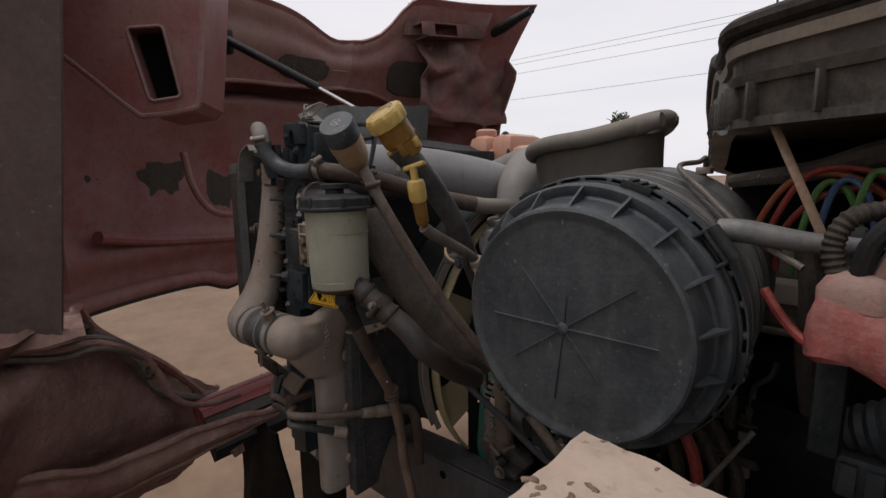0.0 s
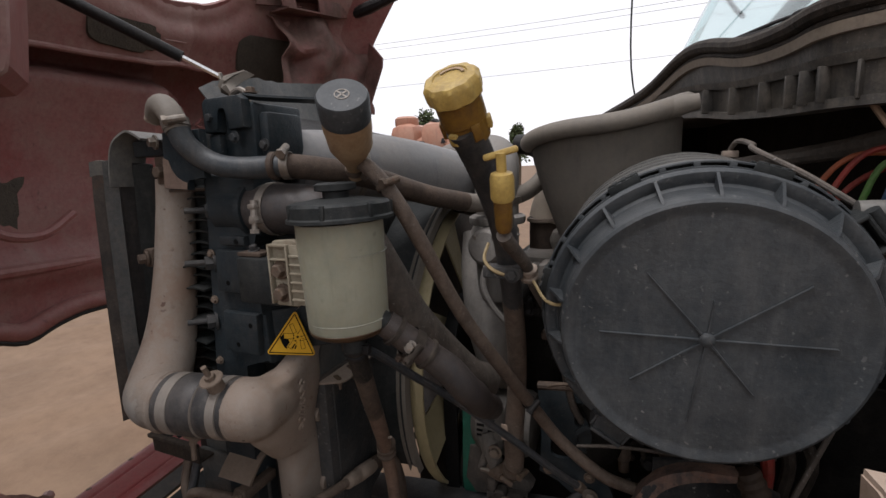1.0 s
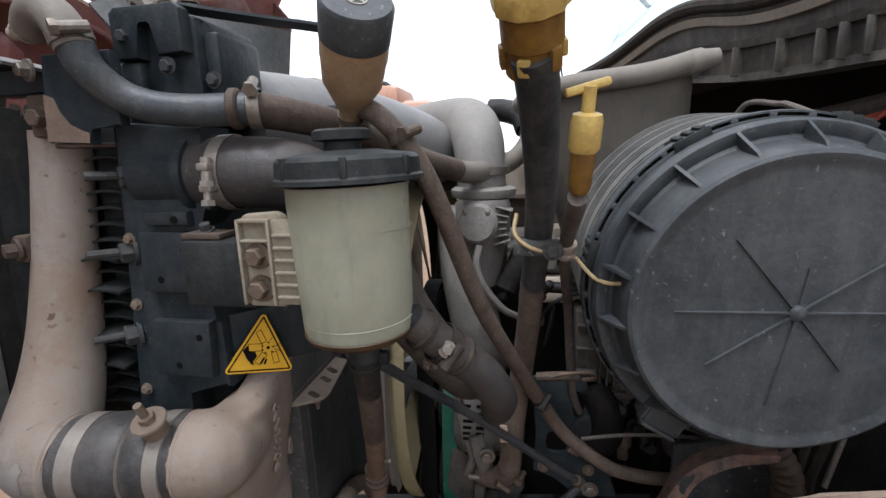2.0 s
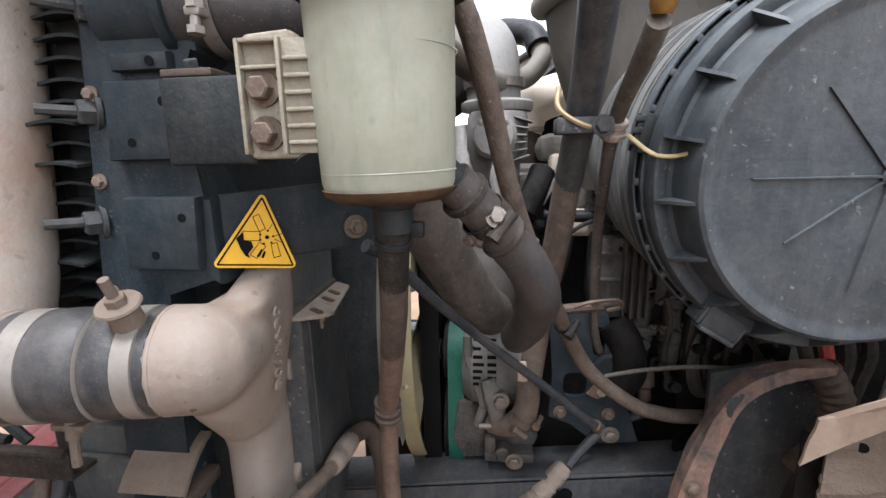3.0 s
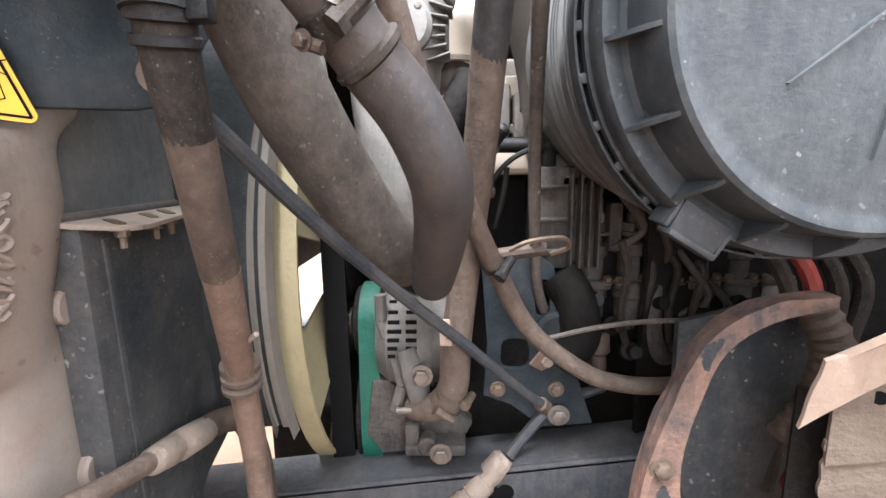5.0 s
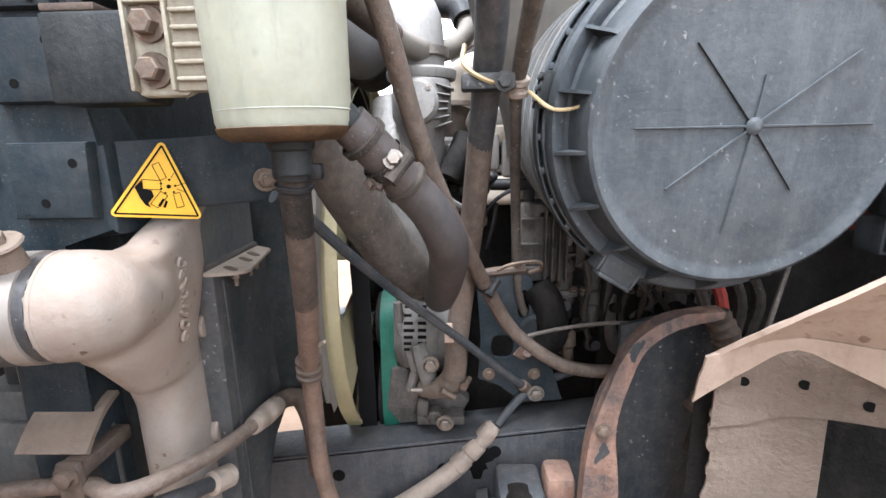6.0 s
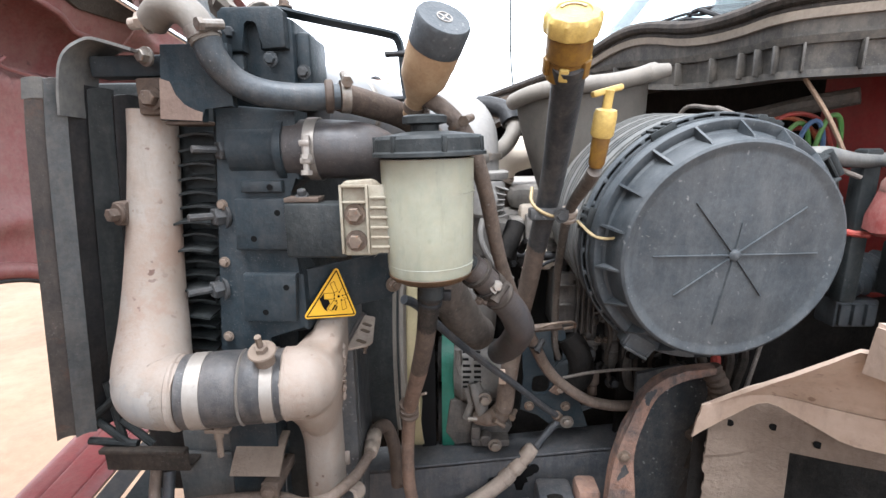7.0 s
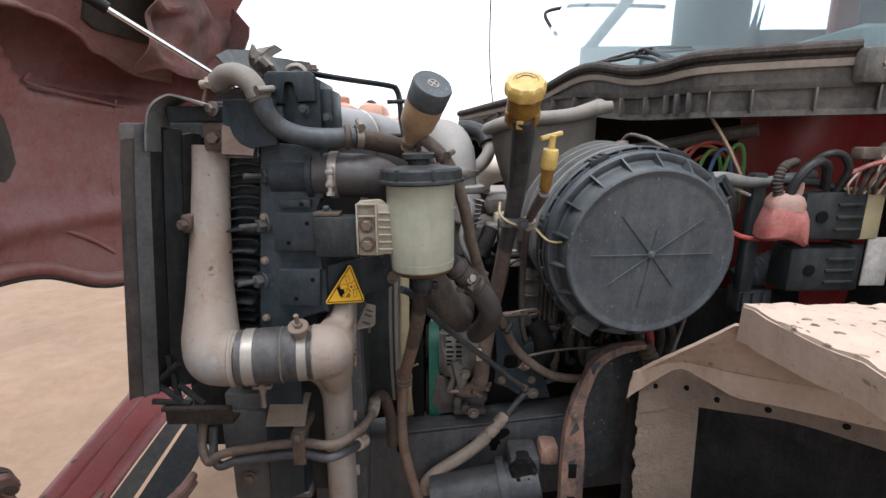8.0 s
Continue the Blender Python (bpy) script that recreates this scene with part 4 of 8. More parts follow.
for p in ((-0.988, 0.474, 1.812), (-1.037, 0.476, 1.845), (-0.955, 0.50, 1.80)):
    part("block_bolt", hexbolt(B(), p, (0, -1, 0), 0.0065, 0.007), M_COOLER, rad)
part("lifting_eye", sweep(B(), [(-1.025, 0.51, 1.865), (-1.022, 0.51, 1.882), (-1.005, 0.51, 1.888), (-0.992, 0.51, 1.88), (-0.990, 0.51, 1.865)], 0.005, 8, 4), M_STEEL, rad)
bm = B()
rod(bm, (-1.055, 0.50, 1.70), (-0.945, 0.50, 1.70), 0.037, 28)
lathe(bm, [(0.045, 0), (0.045, 0.01)], (-0.99, 0.50, 1.70), (1, 0, 0), 28)
part("outlet_neck", bm, M_NAVY, rad)
# top baffle, bent and torn
bm = sheet(lambda u, v: Vector((-1.20 + 0.17 * u, 0.60 + 0.9 * v, 1.845 + 0.02 * math.sin(u * 4) + 0.01 * math.sin(v * 7))), span(0, 1, 8), span(0, 1, 14), 0.004)
part("top_baffle", bm, M_BLACK, rad, "bent black top baffle")


def torn(u, v):
    y = 0.575 + 0.40 * u
    top_ = 0.080 + 0.035 * u + 0.008 * noise.noise((u * 9, 1, 0)) - 0.02 * max(0, 0.15 - u) / 0.15
    return Vector((-1.125 - 0.05 * (v * (1 - u)) + 0.018 * math.sin(u * 8) * v, y, 1.855 + top_ * v))


part("torn_flap", sheet(torn, span(0, 1, 18), span(0, 1, 6), 0.004), M_TORN, rad, "torn grey plastic flap")
part("torn_corner", sheet(lambda u, v: Vector((-1.115 + 0.055 * u + 0.010 * math.sin(v * 7), 0.575 + 0.03 * math.sin(u * 4 + v * 3), 1.87 + (0.055 + 0.010 * math.sin(u * 9)) * v)), span(0, 1, 8), span(0, 1, 6), 0.003), M_DUCT, rad, "curled brown torn corner")

seal = thing("radiator_seal_frame", (-1.27, 0.5, 1.2), "black rubber-edged frame in front of the radiator", "radiator seal")
SEAL = [(-1.345, 0.456, 1.285), (-1.322, 0.448, 1.44), (-1.299, 0.441, 1.60), (-1.280, 0.436, 1.72), (-1.267, 0.434, 1.787)]
SEAL = spline(SEAL, 6)


def seal_strip(x0, x1, d0, d1, top=1.0):
    """A band of the frame's bent edge, between two offsets across and in depth."""
    def at(u, v):
        f = u * top * (len(SEAL) - 1)
        i = min(int(f), len(SEAL) - 2)
        p = SEAL[i].lerp(SEAL[i + 1], f - i)
        k = 1 - 0.25 * u
        return p + Vector(((x0 + (x1 - x0) * v) * k, d0 + (d1 - d0) * v, 0.003 * math.sin(v * 3)))
    return at


part("outer_edge", sheet(seal_strip(-0.002, 0.019, -0.010, 0.004), span(0, 1, 24), span(0, 1, 4), 0.004), M_FOOT, seal, "dark dusty outer edge")
part("folded_edge", sheet(seal_strip(0.020, 0.040, -0.002, 0.014), span(0, 1, 24), span(0, 1, 4), 0.004), M_TORN, seal, "grey dusty folded edge")
part("inner_groove", sheet(seal_strip(0.034, 0.058, 0.014, 0.052, 0.98), span(0, 1, 20), span(0, 1, 3), 0.004), M_BLACK, seal)
part("rubber_fold", sheet(seal_strip(0.050, 0.078, 0.036, 0.056, 0.97), span(0, 1, 24), span(0, 1, 5), 0.010), M_PLASTIC, seal)
part("inner_fold", sheet(seal_strip(0.080, 0.108, 0.050, 0.074, 0.94), span(0, 1, 24), span(0, 1, 5), 0.012), M_BLACK, seal)
part("inner_board", sheet(seal_strip(0.104, 0.165, 0.078, 0.105, 0.92), span(0, 1, 10), span(0, 1, 3), 0.008), M_ENGINE, seal)
TOPF = spline([(-1.240, 0.438, 1.745), (-1.236, 0.438, 1.775), (-1.230, 0.440, 1.805), (-1.220, 0.443, 1.822), (-1.204, 0.448, 1.833), (-1.190, 0.448, 1.835), (-1.16, 0.440, 1.827), (-1.131, 0.430, 1.818)], 5)


def top_flange(u, v):
    f = u * (len(TOPF) - 1)
    i = min(int(f), len(TOPF) - 2)
    p = TOPF[i].lerp(TOPF[i + 1], f - i)
    return p + Vector((0.002 * v, -0.008 + 0.060 * v, -0.003 * v))


part("top_flange", sheet(top_flange, span(0, 1, 40), span(0, 1, 4), 0.0035), M_HOUSING, seal, "light grey bent sheet flange")
part("corner_tongue", sheet(seal_strip(-0.002, 0.026, -0.013, 0.004), span(0.9, 1.0, 6), span(0, 1, 4), 0.003), M_HOUSING, seal)
part("top_rail", tubed([(-1.20, 0.52, 1.815), (-1.16, 0.60, 1.815), (-1.15, 1.0, 1.815), (-1.15, 1.5, 1.815)], 0.008, 10, 6), M_HOUSING, seal)
part("top_strip", boxed((-1.215, 0.462, 1.792), (-1.10, 0.492, 1.818), 0.003), M_NAVY, seal)
part("condenser", boxed((-1.30, 0.56, 1.10), (-1.20, 1.6, 1.80), 0.01), M_PLASTIC, seal)
bm = boxed((-1.295, 0.462, 1.220), (-1.165, 0.500, 1.226), 0.002)
box(bm, (-1.295, 0.462, 1.222), (-1.165, 0.467, 1.258), 0.002)
box(bm, (-1.298, 0.455, 1.252), (-1.165, 0.468, 1.260), 0.002)
part("bottom_channel", bm, M_RUBBER, seal, "grimy folded lower channel")
for a, b in (((-1.335, 0.47, 1.283), (-1.262, 0.472, 1.345)), ((-1.318, 0.468, 1.268), (-1.245, 0.47, 1.262)), ((-1.330, 0.475, 1.32), (-1.255, 0.47, 1.258)), ((-1.268, 0.475, 1.30), (-1.225, 0.475, 1.258)), ((-1.285, 0.48, 1.36), (-1.270, 0.475, 1.262))):
    part("arm_strut", rod(B(), a, b, 0.006, 8), M_PLASTIC, seal)
for z in (1.62, 1.43):
    part("clip_bolt", hexbolt(boxed((-1.207, 0.447, z - 0.016), (-1.187, 0.48, z + 0.016), 0.004), (-1.197, 0.447, z), (-0.4, -1, 0), 0.009, 0.014), M_BROWN, seal)
part("label_plate", boxed((-1.205, 0.47, 1.50), (-1.187, 0.475, 1.56), 0.001), M_LABEL, seal, "faded barcode label")

# brown corner bracket beside the hose
brk = thing("corner_bracket", (-1.08, 0.45, 1.735), "dusty dark steel bracket at the radiator corner", "bracket")
BM = facing(0, 0.444, 0)
bplate = part("bracket_plate", plate(B(), [(-1.111, 1.826), (-1.028, 1.826), (-1.028, 1.752), (-1.0655, 1.752), (-1.068, 1.735), (-1.122, 1.738)], 0.012, BM, 0.002), M_NAVY, brk, "dark navy painted plate")
part("tan_stain", plate(B(), [(-1.1157, 1.787), (-1.104, 1.783), (-1.0985, 1.768), (-1.089, 1.756), (-1.077, 1.7495), (-1.0672, 1.7465), (-1.0690, 1.7362), (-1.1212, 1.7392)], 0.0006, BM @ Matrix.Translation((0, 0, 0.0008))), M_STAIN, bplate, "tan mud stain")
part("bracket_foot", boxed((-1.119, 0.447, 1.732), (-1.070, 0.50, 1.737), 0.002), M_BROWN, brk)
bm = hexbolt(B(), (-1.135, 0.455, 1.765), (0, -1, 0), 0.010, 0.014)
box(bm, (-1.155, 0.455, 1.745), (-1.115, 0.475, 1.79), 0.003)
part("bracket_clamp", bm, M_BROWN, brk)
part("bracket_bolt", hexbolt(B(), (-1.128, 0.445, 1.812), (-0.3, -1, 0), 0.008, 0.012), M_STEEL, brk)

# ---- charge air pipe ----
cac = thing("charge_air_pipe", (-1.2, 0.46, 1.3), "cast aluminium charge air pipe with clamped rubber sleeve", "air pipe")
PIPE = [(-1.163, 0.494, 1.752), (-1.166, 0.490, 1.70), (-1.172, 0.478, 1.60), (-1.175, 0.464, 1.52), (-1.171, 0.444, 1.463), (-1.162, 0.418, 1.422), (-1.146, 0.397, 1.402), (-1.127, 0.391, 1.397), (-1.104, 0.3924, 1.3957)]
PIPE_R = [0.0300, 0.0308, 0.0335, 0.0380, 0.0430, 0.0475, 0.0492, 0.0480, 0.0470]
upper = part("upper_pipe", tubed(PIPE, PIPE_R, 28, 8), M_ALU, cac)
# paint flaked off round the elbow
bm = tubed(PIPE, [r + 0.0005 for r in PIPE_R], 72, 20)
gone = []
for f_ in bm.faces:
    c = f_.calc_center_median()
    d = ((c.x + 1.160) / 0.040) ** 2 + ((c.z - 1.392) / 0.042) ** 2
    n_ = noise.noise(c * 38) + 0.5 * noise.noise(c * 90)
    if c.y > 0.40 or d + 1.1 * n_ > 0.72 or len(f_.verts) > 4:
        gone.append(f_)
bmesh.ops.delete(bm, geom=gone, context="FACES")
part("bare_patch", bm, M_PEEL, upper, "grey bare metal where the paint flaked")
AX = Vector((0.980, 0.197, -0.0116)).normalized()
C0 = Vector((-1.1064, 0.3923, 1.3957))


def ring(r0, a, b):
    return lathe(B(), [(r0 - 0.005, a), (r0, a + 0.0016), (r0, b - 0.0016), (r0 - 0.005, b)], C0, AX, 48)


sleeve = part("rubber_sleeve", lathe(B(), [(0.044, 0.0), (0.0474, 0.001), (0.0474, 0.030), (0.0484, 0.034), (0.0490, 0.052), (0.0484, 0.069), (0.0466, 0.0715), (0.0466, 0.0745), (0.0482, 0.077), (0.0482, 0.096), (0.0468, 0.100), (0.0468, 0.1235), (0.043, 0.1245)], C0, AX, 48), M_SLEEVE, cac, "black rubber connecting sleeve")
part("pipe_bead", lathe(B(), [(0.0455, -0.012), (0.0490, -0.009), (0.0490, -0.005), (0.0455, -0.001)], C0, AX, 40, cap=False), M_ALU, cac)
for a, b in ((0.0105, 0.0315), (0.0985, 0.1165)):
    part("band_clamp", ring(0.0488, a, b), M_BAND, sleeve, "dull steel band clamp")
part("wire_ring", lathe(B(), [(0.0462, 0.0708), (0.0496, 0.0730), (0.0462, 0.0752)], C0, AX, 48), M_BAND, sleeve)
for a in (0.034, 0.1075):
    c = C0 + AX * a
    s = Vector((0.05, -0.42, 0.90)).normalized() if a > 0.1 else Vector((0.03, -0.1, -1)).normalized()
    bm = rod(B(), c + s * 0.046, c + s * 0.068, 0.0125 if a > 0.1 else 0.006, 16)
    if a > 0.1:
        lathe(bm, [(0.0165, 0), (0.0175, 0.0012), (0.0165, 0.0032)], c + s * 0.066, s, 20)
        lathe(bm, [(0.008, 0), (0.008, 0.007), (0.0065, 0.008)], c + s * 0.069, s, 6)
    else:
        box(bm, (-0.016, -0.006, -0.003), (0.016, 0.006, 0.003), 0.001, Matrix.Translation(c + s * 0.056))
    rod(bm, c + s * 0.066, c + s * 0.094, 0.0042, 8)
    part("t_bolt", bm, M_APRON, sleeve, "spring-loaded clamp bolt")
# end tank of the charge air cooler: a column with a level side horn, blended into one casting
def loft(bm, rows, segs=40, square=0.62):
    """Stacked rounded oblongs (x, y, z, half width, half depth), closed at both ends."""
    rings = []
    for x, y, z, a, b in rows:
        ring_ = []
        for k in range(segs):
            c, s = math.cos(2 * math.pi * k / segs), math.sin(2 * math.pi * k / segs)
            ring_.append(bm.verts.new((x + a * math.copysign(abs(c) ** square, c), y + b * math.copysign(abs(s) ** square, s), z)))
        rings.append(ring_)
    for p, q in zip(rings, rings[1:]):
        for k in range(segs):
            bm.faces.new((p[k], p[(k + 1) % segs], q[(k + 1) % segs], q[k]))
    bm.faces.new(rings[0][::-1])
    bm.faces.new(rings[-1])
    return bm


bm = loft(B(), [(-0.972, 0.520, 0.97, 0.028, 0.040), (-0.972, 0.520, 1.255, 0.028, 0.040), (-0.974, 0.516, 1.285, 0.031, 0.042), (-0.979, 0.510, 1.305, 0.038, 0.046), (-0.986, 0.500, 1.322, 0.047, 0.054), (-0.975, 0.500, 1.35, 0.045, 0.054), (-0.955, 0.510, 1.40, 0.030, 0.050), (-0.949, 0.512, 1.425, 0.024, 0.046), (-0.947, 0.514, 1.440, 0.022, 0.042), (-0.947, 0.532, 1.452, 0.021, 0.030), (-0.946, 0.556, 1.464, 0.020, 0.022), (-0.946, 0.568, 1.49, 0.018, 0.018)], 40, 0.70)
loft(bm, [(-0.962, 0.500, 1.285, 0.022, 0.046), (-0.960, 0.490, 1.310, 0.026, 0.056), (-0.959, 0.480, 1.335, 0.031, 0.066), (-0.959, 0.476, 1.36, 0.034, 0.071), (-0.958, 0.476, 1.412, 0.034, 0.071), (-0.951, 0.486, 1.432, 0.028, 0.058)], 40, 0.85)
HORN = [C0 + AX * d for d in (0.121, 0.136, 0.148)] + [Vector((-0.962, 0.431, 1.3925)), Vector((-0.960, 0.455, 1.391)), Vector((-0.964, 0.49, 1.390))]
sweep(bm, HORN, [0.0488, 0.0486, 0.0484, 0.0474, 0.0440, 0.0385], 36, 5)
endtank = part("end_tank", bm, M_ALU, cac, "cast aluminium end tank")
mod = endtank.modifiers.new("blend", "REMESH")
mod.mode, mod.voxel_size, mod.use_smooth_shade = "VOXEL", 0.0042, True
mod = endtank.modifiers.new("soften", "SMOOTH")
mod.factor, mod.iterations = 0.6, 12
part("horn_lip", lathe(B(), [(0.0455, 0.1240), (0.0486, 0.1260), (0.0486, 0.1285), (0.0460, 0.1310)], C0, AX, 48, cap=False), M_ALU, endtank)
rng = random.Random(8)
for k in range(9):
    # dents and chips in the casting
    a = rng.uniform(-1.0, 0.55)
    d = rng.uniform(0.132, 0.158)
    n_ = Vector((0.10, -math.cos(a), math.sin(a))).normalized()
    q = rng.random() * 6
    part("casting_chip", lathe(B(), [(0.0024, 0.0), (0.0018, 0.0007)], C0 + AX * d + n_ * 0.0470, n_, 8, wave=lambda t_, i, q=q: 1 + 0.5 * math.cos(2 * t_ + q)), M_GRIME, endtank)
rng = random.Random(8)
for k in range(8):
    # worn cast lettering, no longer more than raised scrawls
    z = 1.412 - 0.0105 * k
    loop = [Vector((-0.9242, 0.4935 - 0.15 * (1.404 - z) + 0.0060 * math.cos(a + k), z - 0.0045 * math.sin(a))) for a in span(0.3, 4.2 + rng.random() * 1.6, 6)]
    part("raised_mark", tubed(loop, 0.0022, 6, 3), M_ALU, endtank)
for z in (1.322, 1.184, 1.05):
    part("tank_boss", lathe(B(), [(0.0145, -0.016), (0.0145, 0.010), (0.0125, 0.0125)], (-0.952, 0.548, z), (1, 0.12, 0), 20), M_ALU, endtank)
CM = facing(-0.924, 0.549, 0, 94.4)
CS = [(0.0, 1.384), (0.05, 1.380), (0.262, 1.372), (0.268, 1.33), (0.262, 1.30), (0.272, 1.275), (0.275, 1.20), (0.268, 1.165), (0.271, 1.148), (0.263, 1.146), (0.263, 1.106), (0.274, 1.098), (0.270, 1.085), (0.200, 1.092), (0.140, 1.078), (0.110, 1.05), (0.085, 1.00), (0.07, 0.95), (0.0, 0.95)]
cside = part("cooler_side", plate(B(), CS, 0.012, CM, 0.002), M_COOLER, cac, "dust-streaked dark cooler side plate")
part("side_rib", plate(B(), [(0.022, 1.37), (0.030, 1.37), (0.036, 1.00), (0.028, 1.00)], 0.003, CM @ Matrix.Translation((0, 0, 0.002)), 0.0012), M_COOLER, cside)
part("side_flange", plate(B(), [(0.004, 1.378), (0.030, 1.384), (0.030, 0.96), (0.006, 0.96), (0.006, 1.158), (-0.004, 1.166), (-0.004, 1.202), (0.006, 1.208), (0.006, 1.296), (-0.004, 1.304), (-0.004, 1.342), (0.004, 1.350)], 0.008, facing(-0.953, 0.541, 0, 16), 0.002), M_COOLER, cside, "dusty front flange")

# warning bracket and sign
arm = thing("warning_bracket", (-0.9, 0.5, 1.46), "dark blue steel bracket holding the warning sign", "bracket")
part("bracket_arm", plate(B(), [(-0.068, 1.462), (-0.06, 1.463), (0.085, 1.466), (0.100, 1.469), (0.110, 1.478), (0.114, 1.492), (0.114, 1.512), (0.110, 1.527), (0.100, 1.537), (0.085, 1.540), (-0.025, 1.533), (-0.068, 1.531)], 0.005, facing(-0.9425, 0.506, 0, 33), 0.0015), M_NAVY, arm)
part("arm_bolt", hexbolt(B(), (-0.855, 0.557, 1.490), (0.5, -0.8, 0), 0.009, 0.009, stud=0.006), M_BOLT, arm)
FT = facing(-0.937, 0.541, 0, 90)
foot_ = part("slotted_foot", plate(B(), [(0.0, 1.388), (0.150, 1.388), (0.150, 1.50), (0.045, 1.50), (0.0, 1.462)], 0.004, FT), M_TORN, arm, "dark bent steel foot")
part("foot_bend", tubed([FT @ Vector((u, 1.389, 0.001)) for u in (0.001, 0.05, 0.10, 0.149)], 0.0045, 10, 2), M_FOOT, foot_)
FL = FT @ Matrix.Translation((0, 1.388, 0)) @ Matrix.Rotation(radians(-78), 4, "X")
part("foot_flange", plate(B(), rounded([(0.0, 0.0), (0.002, -0.010), (0.030, -0.036), (0.046, -0.040), (0.150, -0.026), (0.150, 0.0)], 0.004, 4), 0.004, FL, 0.001), M_FIT, foot_, "dusty slotted flange")
for u, v, w in ((0.034, -0.022, 0.018), (0.078, -0.020, 0.018), (0.106, -0.018, 0.018)):
    m_ = FL @ Matrix.Translation((u, v, 0.0008)) @ Matrix.Rotation(radians(70), 4, "Z")
    part("foot_slot", plate(B(), rounded([(-w / 2, -0.005), (w / 2, -0.005), (w / 2, 0.005), (-w / 2, 0.005)], 0.0028, 4), 0.0006, m_), M_GRIME, foot_)
for u, v in ((0.034, -0.028), (0.078, -0.026), (0.106, -0.022)):
    part("foot_bolt", hexbolt(B(), FL @ Vector((u, v, -0.004)), (0, 0, -1), 0.0058, 0.007, stud=0.009), M_BOLT, foot_)

SG = facing(-0.9350, 0.4945, 1.4845, 31) @ Matrix.Rotation(radians(-8), 4, "Z") @ Matrix.Scale(1.03, 4)
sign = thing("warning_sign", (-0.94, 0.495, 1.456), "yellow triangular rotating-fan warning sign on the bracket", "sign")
tri_o = [(-0.041, -0.026), (0.038, -0.025), (0.001, 0.050)]
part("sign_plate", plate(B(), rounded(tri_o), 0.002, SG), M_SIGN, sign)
bm = B()
tri_i = [(-0.0355, -0.0228), (0.0328, -0.0220), (0.001, 0.0432)]
for i in range(3):
    a, b = Vector(tri_i[i]), Vector(tri_i[(i + 1) % 3])
    n = (b - a).normalized().orthogonal() * 0.0008
    plate(bm, [tuple(a - n), tuple(b - n), tuple(b + n), tuple(a + n)], 0.0004, SG @ Matrix.Translation((0, 0, 0.0006)))
part("sign_border", bm, M_INK_AND_SHADE, sign, "thin black border")
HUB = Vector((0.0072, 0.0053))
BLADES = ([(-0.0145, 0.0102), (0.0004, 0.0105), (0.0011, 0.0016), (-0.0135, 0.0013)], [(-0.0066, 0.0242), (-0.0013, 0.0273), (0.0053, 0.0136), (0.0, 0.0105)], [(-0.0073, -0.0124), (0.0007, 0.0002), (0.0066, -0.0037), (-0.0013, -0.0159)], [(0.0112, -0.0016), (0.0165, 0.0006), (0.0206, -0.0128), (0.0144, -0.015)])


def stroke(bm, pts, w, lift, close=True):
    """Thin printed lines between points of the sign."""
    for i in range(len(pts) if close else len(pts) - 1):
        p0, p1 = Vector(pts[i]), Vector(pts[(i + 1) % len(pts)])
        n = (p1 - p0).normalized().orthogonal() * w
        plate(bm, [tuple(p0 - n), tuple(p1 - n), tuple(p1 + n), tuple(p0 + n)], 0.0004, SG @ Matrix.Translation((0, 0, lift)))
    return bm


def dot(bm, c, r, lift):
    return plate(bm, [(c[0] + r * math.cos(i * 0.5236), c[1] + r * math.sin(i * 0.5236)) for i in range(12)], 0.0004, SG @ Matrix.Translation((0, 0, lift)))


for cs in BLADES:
    part("blade_symbol", stroke(B(), cs, 0.0003, 0.0006), M_INK_AND_SHADE, sign, "black outline of a fan blade")
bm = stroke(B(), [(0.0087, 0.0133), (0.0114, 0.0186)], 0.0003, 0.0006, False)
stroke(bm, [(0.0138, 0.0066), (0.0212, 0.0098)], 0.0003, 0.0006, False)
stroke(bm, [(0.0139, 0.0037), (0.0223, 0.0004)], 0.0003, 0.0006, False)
part("speed_lines", bm, M_INK_AND_SHADE, sign, "short black lines round the fan")
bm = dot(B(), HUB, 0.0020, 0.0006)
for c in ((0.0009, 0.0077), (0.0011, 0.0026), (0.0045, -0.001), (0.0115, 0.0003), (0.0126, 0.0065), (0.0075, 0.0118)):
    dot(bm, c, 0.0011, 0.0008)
part("hub_symbol", bm, M_INK_AND_SHADE, sign, "black fan hub and bolts")
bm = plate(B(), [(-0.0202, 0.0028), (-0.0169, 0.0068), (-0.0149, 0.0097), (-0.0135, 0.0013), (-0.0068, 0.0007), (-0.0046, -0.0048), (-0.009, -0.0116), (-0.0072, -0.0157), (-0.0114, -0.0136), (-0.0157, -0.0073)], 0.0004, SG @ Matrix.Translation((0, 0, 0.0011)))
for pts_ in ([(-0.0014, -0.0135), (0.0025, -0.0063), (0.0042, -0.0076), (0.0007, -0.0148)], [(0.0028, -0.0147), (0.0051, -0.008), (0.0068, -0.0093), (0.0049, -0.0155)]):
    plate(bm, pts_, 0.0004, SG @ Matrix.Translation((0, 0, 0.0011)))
part("cut_symbol", bm, M_INK_AND_SHADE, sign, "black pictogram shapes")


# ---- power steering reservoir ----
RX, RY = -0.789, 0.455
res = thing("fluid_reservoir", (RX, RY, 1.53), "milky plastic fluid reservoir with black screw lid", "reservoir")
AXR = Vector((-0.015, -0.012, 1.0))
body = part("tank", lathe(B(), [(0.019, 0.0), (0.0448, 0.001), (0.0530, 0.006), (0.0560, 0.016), (0.0580, 0.092), (0.0592, 0.142), (0.0592, 0.158)], (RX, RY, 1.530), AXR, 48), M_MILK, res)
